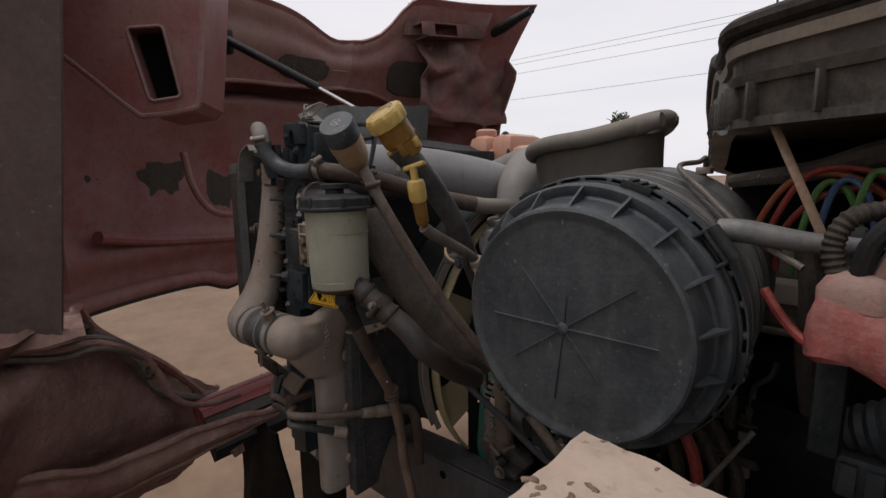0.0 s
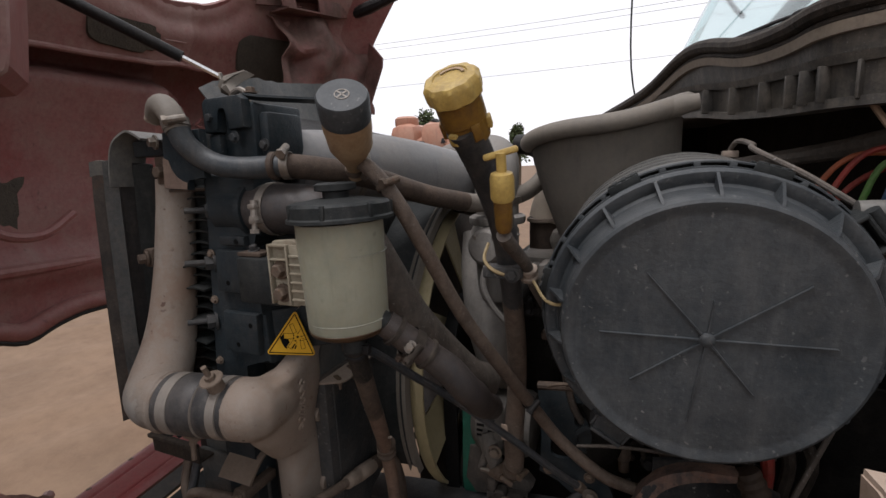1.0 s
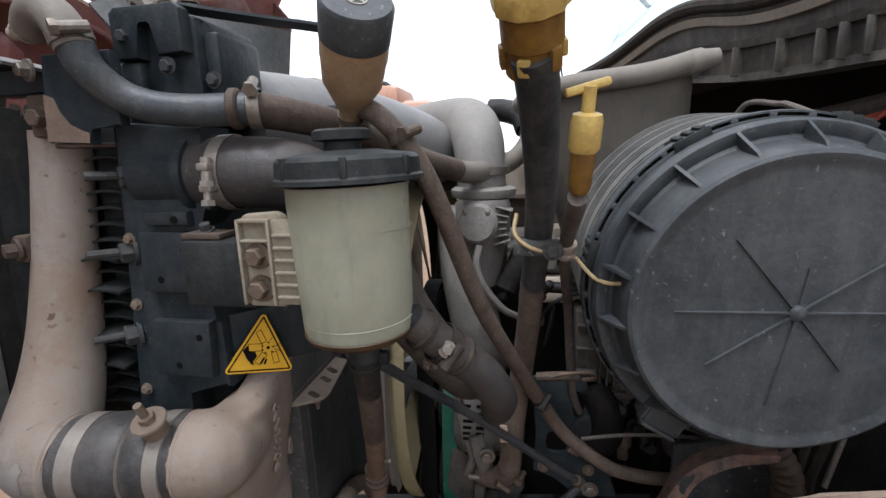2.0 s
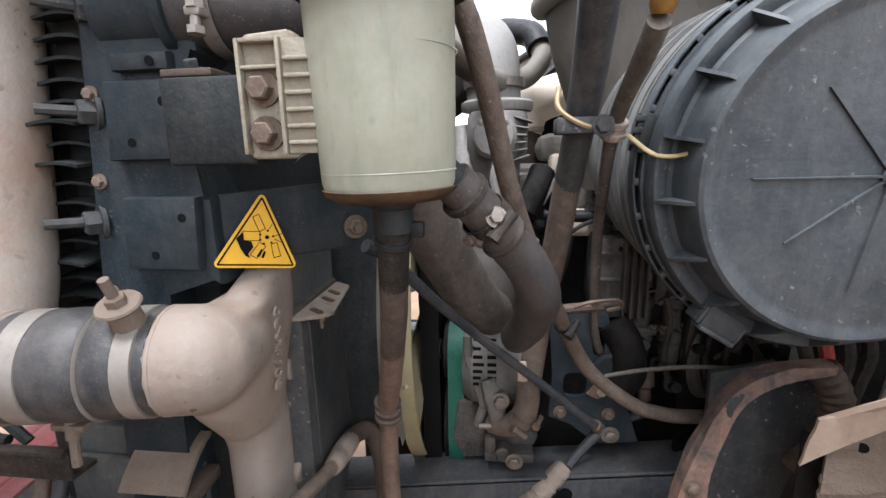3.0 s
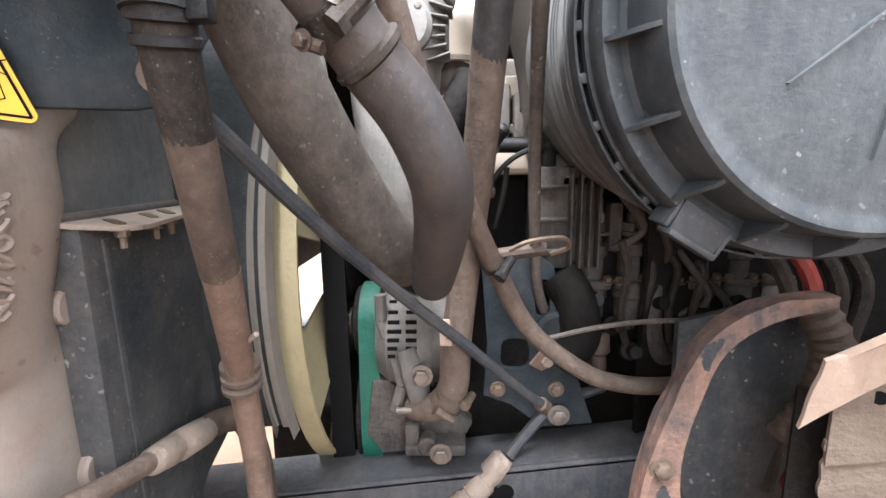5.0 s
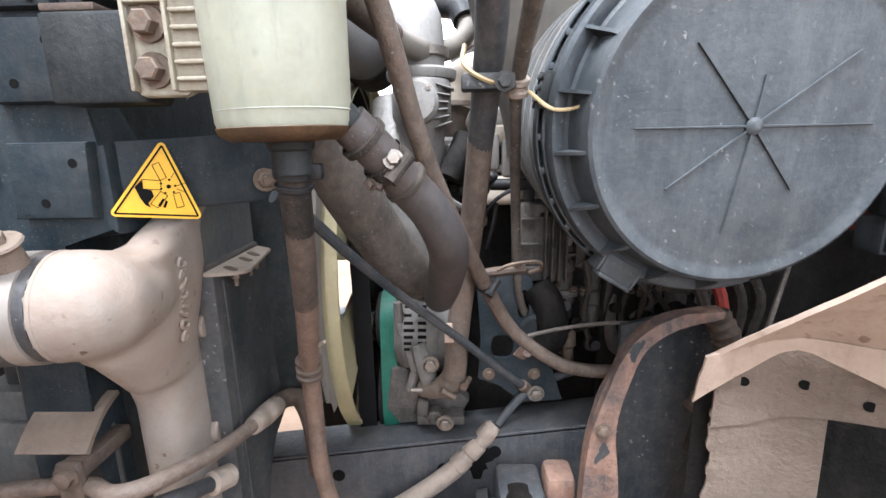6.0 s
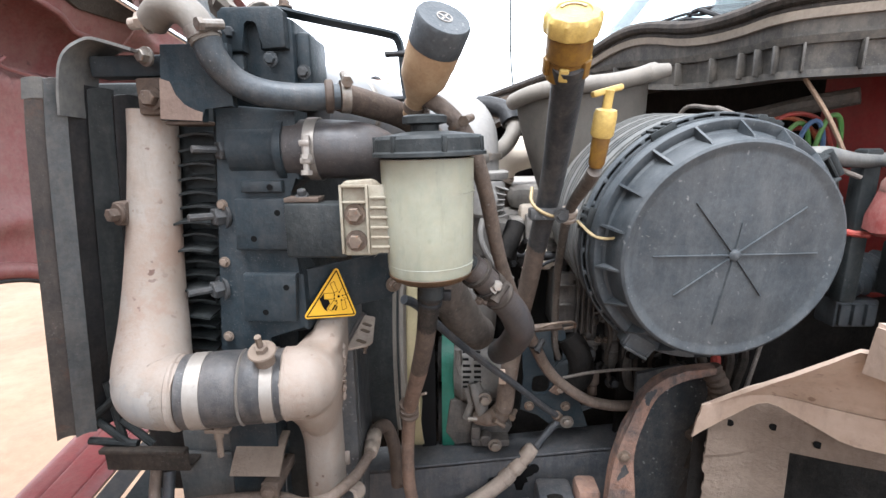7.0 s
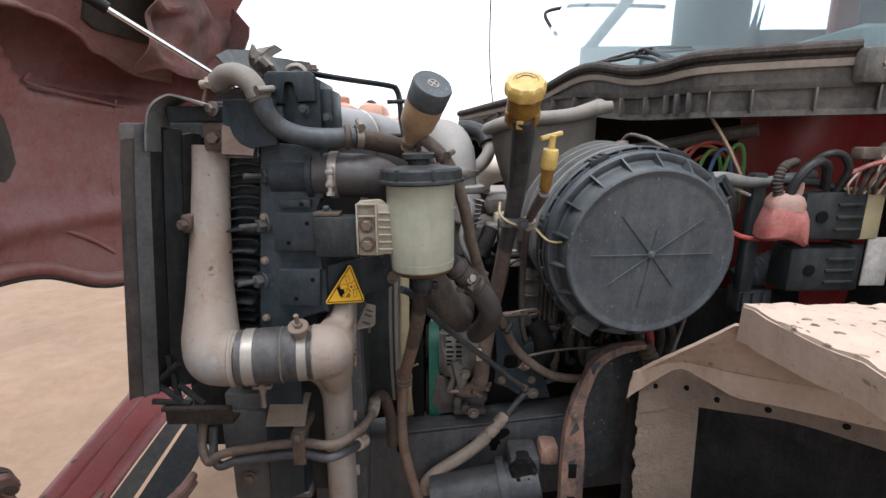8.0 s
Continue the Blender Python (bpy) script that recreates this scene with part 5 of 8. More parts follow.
part("moulded_seam", lathe(B(), [(0.0558, 0.0), (0.0569, 0.0012), (0.0558, 0.0024)], (RX, RY, 1.553), AXR, 48, cap=False), M_MILK, body)
part("fill_line", lathe(B(), [(0.0575, 0.0), (0.0588, 0.0006), (0.0575, 0.0012)], (RX, RY, 1.645), AXR, 48, cap=False), M_MILK, body)
turn_ = Matrix.Translation((RX + 0.001, RY - 0.002, 0)) @ Matrix.Rotation(radians(-21), 4, "Z") @ Matrix.Translation((-RX - 0.001, -RY + 0.002, 0))
bm = lathe(B(), [(0.058, 0.0), (0.0725, 0.001), (0.072, 0.005), (0.0695, 0.007), (0.0685, 0.021), (0.065, 0.025), (0.050, 0.027), (0.030, 0.030)], (RX + 0.001, RY - 0.002, 1.690), AXR, 56, wave=lambda a, i: 0.955 + 0.045 * math.cos(math.pi / 7) / math.cos((a + math.pi / 7) % (2 * math.pi / 7) - math.pi / 7))
bmesh.ops.transform(bm, matrix=turn_, verts=bm.verts[:])
lid = part("lid", bm, M_PLASTIC, res, "black faceted screw lid")
for k in range(7):
    a = radians(-51.5 - 21 + 360 / 7 * k)
    c = Vector((RX + 0.001 + 0.0688 * math.cos(a), RY - 0.002 + 0.0688 * math.sin(a), 1.692))
    part("grip_rib", box(B(), (-0.004, -0.003, 0), (0.002, 0.003, 0.022), 0.0012, Matrix.Translation(c) @ Matrix.Rotation(a, 4, "Z")), M_PLASTIC, lid)
part("knob", lathe(B(), [(0.018, 0.0), (0.018, 0.012), (0.028, 0.014), (0.028, 0.022), (0.024, 0.024)], (RX - 0.004, RY - 0.002, 1.716), AXR, 24), M_PLASTIC, lid)
part("grime_ring", lathe(B(), [(0.022, -0.0008), (0.0480, 0.0002), (0.0566, 0.0054), (0.0590, 0.0105), (0.0582, 0.0112)], (RX, RY, 1.530), AXR, 48, wave=lambda a, i: 0.955, cap=False), M_GRIME, body, "dark grime round the bottom edge")
part("outlet", lathe(B(), [(0.021, 0), (0.020, 0.008), (0.0175, 0.010), (0.0175, 0.03)], (RX, RY + 0.005, 1.531), (0, 0, -1), 24), M_PLASTIC, res)
flange = part("mount_flange", plate(B(), rounded([(-0.901, 1.566), (-0.856, 1.566), (-0.848, 1.575), (-0.846, 1.648), (-0.854, 1.664), (-0.899, 1.661)], 0.007, 5), 0.008, facing(0, 0.432, 0), 0.002), M_WHITEPL, res, "dirty cream plastic mount")
bm = B()
for k in range(6):
    z = 1.577 + 0.0125 * k
    box(bm, (-0.862, 0.424, z), (-0.838, 0.440, z + 0.0032), 0.001)
box(bm, (-0.864, 0.4285, 1.570), (-0.836, 0.445, 1.656), 0.001)
part("mount_rib", bm, M_WHITEPL, flange)
bm = B()
box(bm, (-0.8995, 0.424, 1.570), (-0.8960, 0.434, 1.657), 0.001)
box(bm, (-0.8670, 0.424, 1.570), (-0.8635, 0.434, 1.657), 0.001)
box(bm, (-0.8960, 0.424, 1.6535), (-0.8670, 0.434, 1.657), 0.001)
box(bm, (-0.8960, 0.424, 1.6340), (-0.8670, 0.434, 1.637), 0.001)
part("mount_rim", bm, M_WHITEPL, flange)
for z in (1.586, 1.620):
    part("mount_bolt", hexbolt(B(), (-0.8815, 0.432, z), (0, -1, 0), 0.0095, 0.014), M_BOLT, flange)
bm = boxed((-0.975, 0.435, 1.562), (-0.895, 0.475, 1.633), 0.004)
part("support_arm", bm, M_PLASTIC, res, "black steel support arm")
part("arm_tab", boxed((-0.975, 0.44, 1.634), (-0.93, 0.47, 1.640), 0.001), M_BROWN, res)
part("tab_bolt", hexbolt(B(), (-0.955, 0.455, 1.64), (0, -0.3, 1), 0.006, 0.010), M_COOLER, res)

# hose under the reservoir
dh = thing("return_hose", (-0.84, 0.6, 1.0), "brown dusty hose hanging below the reservoir", "hose")
part("upper_hose", tubed([(-0.789, 0.462, 1.515), (-0.793, 0.472, 1.485), (-0.799, 0.492, 1.443)], [0.0155, 0.0150, 0.0145], 18, 6), M_RUBBER, dh, "black rubber hose end")
part("dusty_hose", tubed([(-0.7985, 0.490, 1.447), (-0.803, 0.505, 1.415), (-0.809, 0.522, 1.383), (-0.816, 0.541, 1.350)], [0.0144, 0.0143, 0.0141, 0.0139], 18, 6), M_BROWN, dh, "dusty brown hose")
part("middle_hose", tubed([(-0.815, 0.540, 1.352), (-0.819, 0.55, 1.335), (-0.831, 0.58, 1.285), (-0.842, 0.606, 1.240)], [0.0138, 0.0136, 0.0132, 0.0128], 18, 6), M_ORANGE, dh, "orange-brown dusty hose")
part("lower_pipe", tubed([(-0.841, 0.603, 1.246), (-0.850, 0.635, 1.14), (-0.851, 0.645, 1.05), (-0.838, 0.655, 0.96), (-0.81, 0.665, 0.84)], 0.0125, 16, 6), M_ORANGE, dh)
bm = B()
for d in (-0.010, 0.0, 0.010):
    lathe(bm, [(0.0135, -0.004), (0.0178, -0.002), (0.0178, 0.002), (0.0135, 0.004)], Vector((-0.8425, 0.608, 1.237 + d)), (-0.1, 0.22, -1), 22)
part("joint_collar", bm, M_BROWN, dh)
part("tie_tail", rod(B(), (-0.842, 0.600, 1.262), (-0.808, 0.572, 1.290), 0.0024, 6), M_FIT, dh)
bm = lathe(B(), [(0.0160, -0.005), (0.0182, -0.004), (0.0182, 0.004), (0.0160, 0.005)], (-0.790, 0.465, 1.503), (-0.1, 0.25, -1), 24)
lathe(bm, [(0.0160, -0.003), (0.0174, -0.002), (0.0174, 0.002), (0.0160, 0.003)], (-0.792, 0.469, 1.490), (-0.1, 0.25, -1), 24)
box(bm, (-0.774, 0.455, 1.496), (-0.762, 0.466, 1.510), 0.002)
part("hose_clamp", bm, M_BLACK, dh)

# upper radiator hose
uh = thing("radiator_hose", (-0.75, 0.7, 1.3), "thick dusty black upper radiator hose", "hose")
part("hose_end", tubed([(-0.985, 0.50, 1.70), (-0.93, 0.50, 1.70), (-0.88, 0.51, 1.695), (-0.845, 0.535, 1.672)], [0.0395, 0.0395, 0.039, 0.0385], 28, 7), M_ELBOW, uh, "dark brown-black hose end")
part("hose", tubed([(-0.88, 0.51, 1.695), (-0.835, 0.545, 1.66), (-0.812, 0.585, 1.585), (-0.790, 0.635, 1.49), (-0.757, 0.70, 1.40), (-0.728, 0.752, 1.335), (-0.71, 0.80, 1.305)], [0.038, 0.038, 0.038, 0.038, 0.038, 0.039, 0.038], 28, 7), M_HOSE, uh)
bm = clamp_band(B(), (-0.945, 0.50, 1.70), (1, 0, 0), 0.041, 0.015, (0, -1, 0.1))
rod(bm, (-0.946, 0.452, 1.672), (-0.946, 0.456, 1.716), 0.0042, 10)
box(bm, (-0.953, 0.448, 1.704), (-0.939, 0.462, 1.712), 0.002)
box(bm, (-0.953, 0.448, 1.682), (-0.939, 0.462, 1.690), 0.002)
lathe(bm, [(0.0075, 0), (0.0075, 0.006)], (-0.946, 0.452, 1.668), (0, 0.08, 1), 6)
part("hose_clamp", bm, M_BAND, uh, "bright wide hose clamp")

# small hose with metal elbow along the top
ch = thing("coolant_hose", (-0.9, 0.5, 1.75), "thin coolant hose from a grey elbow to the engine", "hose")
part("elbow", tubed([(-1.115, 0.445, 1.852), (-1.095, 0.435, 1.862), (-1.070, 0.425, 1.860), (-1.050, 0.42, 1.845), (-1.040, 0.42, 1.822)], 0.0175, 16, 6), M_DUCT, ch, "grey metal elbow")
part("nipple", hexbolt(rod(B(), (-1.145, 0.45, 1.850), (-1.11, 0.445, 1.852), 0.007), (-1.12, 0.445, 1.852), (-1, 0, 0), 0.010, 0.014), M_FIT, ch)
part("front_hose", tubed([(-1.041, 0.42, 1.828), (-1.036, 0.425, 1.805), (-1.022, 0.44, 1.783), (-0.995, 0.45, 1.770), (-0.958, 0.46, 1.765), (-0.905, 0.48, 1.766)], 0.0165, 16, 6), M_BLUEHOSE, ch)
part("rear_hose", tubed([(-0.905, 0.48, 1.766), (-0.876, 0.52, 1.760), (-0.829, 0.585, 1.744), (-0.775, 0.70, 1.705), (-0.735, 0.785, 1.685)], 0.0185, 16, 6), M_BROWN, ch, "dusty brown rear hose")
part("grey_hose", tubed([(-0.738, 0.780, 1.686), (-0.722, 0.815, 1.680), (-0.690, 0.88, 1.680), (-0.646, 0.95, 1.697), (-0.618, 0.99, 1.735), (-0.630, 1.02, 1.775)], 0.0185, 16, 6), M_DUCT, ch, "light grey hose end")
part("end_sleeve", tubed([(-0.622, 1.0, 1.755), (-0.635, 1.02, 1.782), (-0.67, 1.05, 1.797), (-0.70, 1.06, 1.80)], 0.024, 16, 5), M_BLACK, ch)
part("hose_clamp", clamp_band(B(), (-1.043, 0.42, 1.832), (0.3, 0, -1), 0.018, 0.012, (0.8, -0.6, 0.2)), M_STEEL, ch)
part("joint_clamp", clamp_band(B(), (-0.898, 0.482, 1.766), (1, 0.4, 0), 0.0195, 0.012, (0, -0.5, 1)), M_STEEL, ch)
part("joint_collar", lathe(B(), [(0.0185, 0), (0.021, 0.002), (0.021, 0.009), (0.0185, 0.011)], (-0.922, 0.474, 1.766), (1, 0.3, 0), 20), M_BROWN, ch)

# filler bottle with black cap
fb = thing("filler_bottle", (-0.80, 0.54, 1.75), "small tan filler bottle with a dark blue-black cap", "filler bottle")
top = Vector((-0.767, 0.447, 1.850))
ax = Vector((0.36, -0.66, 0.72)).normalized()
part("neck", lathe(B(), [(0.0335, -0.036), (0.0335, -0.055), (0.0325, -0.062), (0.031, -0.085), (0.022, -0.105), (0.013, -0.125), (0.012, -0.15)][::-1], top, ax, 28), M_AMBER, fb)
cap = part("cap", lathe(B(), [(0.034, -0.036), (0.0345, -0.004), (0.032, 0.0)], top, ax, 32), M_LID, fb, "dark blue-black round cap")
bm = B()
rot = frame_of(ax)
for k in range(4):
    a = radians(45 + 90 * k)
    d = Vector((math.cos(a), math.sin(a), 0))
    box(bm, (0.001, -0.0012, 0), (0.010, 0.0012, 0.0008), 0, Matrix.Translation(top) @ rot.to_4x4() @ Matrix.Rotation(a, 4, "Z"))
lathe(bm, [(0.0085, 0), (0.0085, 0.0009), (0.0100, 0.0009), (0.0100, 0)], top, ax, 20, cap=False)
part("cap_symbol", bm, M_ENGALU, cap, "pale wheel symbol")
STRIP = spline([(-0.985, 0.50, 1.878), (-0.963, 0.505, 1.873), (-0.914, 0.54, 1.869), (-0.852, 0.580, 1.864), (-0.838, 0.585, 1.856), (-0.832, 0.580, 1.835), (-0.829, 0.57, 1.80), (-0.820, 0.55, 1.755)], 5)


def strip_bracket(u, v):
    f = u * (len(STRIP) - 1)
    i = min(int(f), len(STRIP) - 2)
    p = STRIP[i].lerp(STRIP[i + 1], f - i)
    side = Vector((0.45, -0.85, 0.25)) if u < 0.6 else Vector((0.5, -0.8, 0.1))
    return p + side.normalized() * 0.017 * (v - 0.5)


strip_ = part("strip_bracket", sheet(strip_bracket, span(0, 1, 30), span(0, 1, 3), 0.0035), M_NAVY, fb, "bent dark flat steel bracket")
for z in (1.832, 1.770):
    part("bracket_pin", rod(B(), (-0.856, 0.566, z), (-0.822, 0.566, z + 0.001), 0.0042, 10), M_BLACK, strip_)
bm = clamp_band(B(), top + ax * -0.135, ax, 0.0135, 0.010, (1, 0, 0))
part("neck_clamp", bm, M_BOLT, fb)
part("bracket_nut", hexbolt(B(), (-0.975, 0.502, 1.879), (0, 0, 1), 0.007, 0.009), M_BOLT, fb)

bh = thing("filler_hose", (-0.6, 0.75, 1.05), "thin brown hose from the filler bottle down to the frame", "hose")
part("hose", tubed([(-0.808, 0.528, 1.770), (-0.775, 0.515, 1.755), (-0.740, 0.515, 1.715), (-0.715, 0.54, 1.65), (-0.683, 0.61, 1.52), (-0.647, 0.67, 1.42), (-0.600, 0.735, 1.31), (-0.550, 0.78, 1.215), (-0.480, 0.79, 1.155), (-0.43, 0.80, 1.132), (-0.37, 0.81, 1.122), (-0.26, 0.83, 1.12)], 0.0118, 12, 6), M_TANHOSE, bh)
part("hose_clamp", clamp_band(B(), (-0.752, 0.514, 1.730), (0.5, 0, -0.9), 0.0125, 0.008, (0.8, -0.4, 0.3)), M_BOLT, bh)
part("mid_clip", clamp_band(B(), (-0.600, 0.735, 1.31), (0.5, 0.55, -0.9), 0.0125, 0.006, (0.5, -0.8, 0.3)), M_BLACK, bh)

# elbow hose with clamps
eh = thing("elbow_hose", (-0.67, 0.55, 1.3), "brown rubber elbow hose below the reservoir", "hose")
part("hose", tubed([(-0.738, 0.465, 1.545), (-0.715, 0.482, 1.518), (-0.693, 0.505, 1.487), (-0.670, 0.528, 1.456), (-0.655, 0.550, 1.420), (-0.653, 0.585, 1.390), (-0.660, 0.64, 1.345), (-0.670, 0.715, 1.298)], [0.019, 0.0195, 0.021, 0.0225, 0.0235, 0.024, 0.024, 0.024], 22, 6), M_ELBOW, eh)
bm = clamp_band(B(), (-0.708, 0.489, 1.508), (0.6, 0.5, -0.7), 0.022, 0.016, (0.3, -1, 0.2))
lathe(bm, [(0.021, -0.016), (0.024, -0.014), (0.024, -0.010), (0.021, -0.008)], (-0.700, 0.497, 1.497), (-0.6, -0.5, 0.7), 22)
lathe(bm, [(0.0205, -0.004), (0.0235, -0.003), (0.0235, 0.003), (0.0205, 0.004)], (-0.727, 0.474, 1.531), (-0.6, -0.5, 0.7), 22)
part("hose_clamp", bm, M_RUBBER, eh)
part("clamp_screw", hexbolt(B(), (-0.700, 0.468, 1.512), (0.2, -1, 0.3), 0.0065, 0.008), M_STEEL, eh)
part("clamp_bolt", hexbolt(rod(B(), (-0.728, 0.478, 1.492), (-0.712, 0.475, 1.486), 0.004, 8), (-0.722, 0.474, 1.490), (-0.4, -0.9, -0.2), 0.004, 0.006), M_BROWN, eh)
part("outlet_stub", rod(B(), (-0.757, 0.455, 1.566), (-0.732, 0.469, 1.538), 0.015, 16), M_PLASTIC, eh)

th = thing("thin_black_hose", (-0.65, 0.7, 1.05), "thin black line running down to a fitting", "hose")
part("line", tubed([(-0.835, 0.525, 1.475), (-0.817, 0.55, 1.456), (-0.779, 0.62, 1.386), (-0.725, 0.695, 1.305), (-0.633, 0.76, 1.203), (-0.560, 0.81, 1.12), (-0.510, 0.845, 1.068)], 0.0075, 10, 6), M_FRAME, th)
part("end_fitting", lathe(B(), [(0.0078, 0), (0.011, 0.003), (0.011, 0.02), (0.0078, 0.024)], (-0.525, 0.836, 1.082), (0.5, 0.36, -0.55), 12), M_BOLT, th)

# ---- oil filler and dipstick ----
oil = thing("oil_filler", (-0.645, 0.8, 1.08), "black oil filler tube with yellow screw cap", "oil filler")
part("tube", tubed([(-0.614, 0.470, 1.800), (-0.609, 0.499, 1.774), (-0.605, 0.540, 1.730), (-0.602, 0.588, 1.667), (-0.605, 0.630, 1.597), (-0.611, 0.672, 1.52)], [0.0215, 0.0215, 0.0205, 0.0192, 0.0178, 0.0170], 22, 6), M_SLEEVE, oil)
part("lower_tube", tubed([(-0.6105, 0.667, 1.53), (-0.617, 0.712, 1.44), (-0.625, 0.745, 1.365), (-0.635, 0.770, 1.28), (-0.645, 0.785, 1.19), (-0.648, 0.798, 1.135), (-0.657, 0.803, 1.105), (-0.682, 0.812, 1.088), (-0.71, 0.83, 1.078)], [0.0172, 0.0178, 0.0182, 0.0188, 0.0198, 0.0205, 0.0205, 0.0190, 0.016], 20, 6), M_TANHOSE, oil, "dusty lower filler tube")
part("bottom_clamp", clamp_band(clamp_band(B(), (-0.660, 0.804, 1.102), (-0.6, 0.2, -0.7), 0.0215, 0.012, (0.2, -1, 0)), (-0.651, 0.800, 1.120), (-0.3, 0.2, -1), 0.0210, 0.006, (1, -0.4, 0)), M_BOLT, oil)
ctop = Vector((-0.617, 0.442, 1.855))
cax = Vector((-0.05, -0.62, 0.78)).normalized()
ycap = part("cap", lathe(B(), [(0.028, -0.028), (0.0325, -0.025), (0.0335, -0.019), (0.0335, -0.007), (0.030, -0.002), (0.021, 0.0), (0.020, -0.002), (0.011, -0.002)], ctop, cax, 60, wave=lambda a, i: 1 + (0.035 * math.cos(10 * a) if 1 <= i <= 4 else 0)), M_YELLOW, oil, "yellow lobed screw cap")
collar = part("collar", lathe(B(), [(0.024, -0.086), (0.0265, -0.083), (0.0265, -0.058), (0.0285, -0.056), (0.0285, -0.028)], ctop, cax, 30), M_AMBER2, oil, "grimy amber collar")
r4 = Matrix.Translation(ctop) @ frame_of(cax).to_4x4()
for k in range(6):
    a = 2 * math.pi * k / 6 + 0.3
    part("collar_tab", box(B(), (0.0245, -0.006, -0.076), (0.0315, 0.006, -0.060 + 0.006 * (k % 2)), 0.002, r4 @ Matrix.Rotation(a, 4, "Z")), M_AMBER2 if k % 2 else M_YELLOW, collar)
bm = B()
for k in range(5):
    a = -0.9 + 0.45 * k
    box(bm, (0.026, -0.0035, 0), (0.030, 0.0035, 0.0006), 0, Matrix.Translation(ctop - cax * 0.0027) @ frame_of(cax).to_4x4() @ Matrix.Rotation(a + 1.57, 4, "Z") @ Matrix.Translation((-0.012, 0, 0.002)))
part("cap_marks", bm, M_AMBER, ycap)
bm = boxed((-0.636, 0.590, 1.584), (-0.575, 0.622, 1.602), 0.003)
hexbolt(bm, (-0.588, 0.588, 1.592), (0, -1, 0), 0.008, 0.008)
part("tube_bracket", bm, M_COOLER, oil)
part("cable_tie", sweep(B(), [(-0.632, 0.612, 1.635), (-0.634, 0.596, 1.613), (-0.618, 0.588, 1.598), (-0.594, 0.594, 1.590), (-0.580, 0.610, 1.596)], 0.0028, 6, 5), M_TIE, oil, "yellowed cable tie")

dip = thing("dipstick", (-0.45, 0.94, 1.1), "yellow-handled dipstick in a thin black tube", "dipstick")
part("handle", boxed((-0.592, 0.436, 1.770), (-0.550, 0.447, 1.778), 0.003, Matrix.Translation((-0.565, 0.465, 1.763)) @ Euler((0, radians(-14), radians(12))).to_matrix().to_4x4() @ Matrix.Translation((0.571, -0.44, -1.77))), M_YELLOW, dip, "yellow t-shaped handle")
grip = part("grip", lathe(B(), [(0.006, 0.052), (0.006, 0.030), (0.013, 0.028), (0.0145, 0.022), (0.0145, -0.002), (0.012, -0.006)][::-1], (-0.567, 0.474, 1.717), (0.05, -0.25, 1), 20), M_YELLOW, dip, "yellow round grip")
part("stem", lathe(B(), [(0.0115, -0.006), (0.0105, -0.04), (0.008, -0.046)][::-1], (-0.567, 0.474, 1.717), (0.05, -0.25, 1), 20), M_AMBER2, grip, "grimy amber stem")
part("tube", tubed([(-0.570, 0.487, 1.668), (-0.570, 0.512, 1.652), (-0.570, 0.60, 1.605), (-0.569, 0.64, 1.565), (-0.553, 0.75, 1.456), (-0.543, 0.80, 1.345), (-0.530, 0.84, 1.25), (-0.498, 0.88, 1.18), (-0.455, 0.93, 1.125), (-0.42, 0.96, 1.09)], [0.010, 0.010, 0.009, 0.008, 0.0075, 0.0075, 0.0075, 0.0075, 0.0075, 0.0075], 12, 6), M_HOSE, dip)
bm = lathe(B(), [(0.0105, 0.0), (0.014, 0.003), (0.014, 0.008), (0.012, 0.010), (0.012, 0.014), (0.014, 0.016), (0.014, 0.022), (0.0105, 0.025)], (-0.570, 0.622, 1.578), (0, -0.45, 0.9), 18)
part("tube_collar", bm, M_FIT, dip, "pale plastic collar")
part("cable_tie", sweep(B(), [(-0.560, 0.60, 1.582), (-0.535, 0.575, 1.560), (-0.505, 0.555, 1.565), (-0.485, 0.55, 1.592)], 0.0024, 6, 6, flat=0.5), M_TIE, dip, "loose yellowed cable tie")

# ---- air cleaner ----
FN = Vector((0.055, -0.9965, -0.062)).normalized()
FC = Vector((-0.338, 0.540, 1.537))
FU = Vector((1, 0, 0))
FU = (FU - FN * FU.dot(FN)).normalized()
FV = FN.cross(FU)
FM = Matrix.Translation(FC) @ Matrix((FU, FV, FN)).transposed().to_4x4()
air = thing("air_cleaner", (-0.32, 0.7, 1.33), "large round black plastic air cleaner housing", "air cleaner")


def fl(u, v, w):
    return FM @ Vector((u, v, w))


def flathe(profile, segs=72, wave=None, cap=True, lift=0.0):
    """A turned part on the air cleaner's axis; lift bends its far end upwards."""
    bm = lathe(B(), profile, (0, 0, 0), (0, 0, 1), segs, wave, cap)
    for v in bm.verts:
        v.co = FM @ v.co + Vector((0, 0, lift * max(0.0, -0.1 - v.co.z)))
    return bm


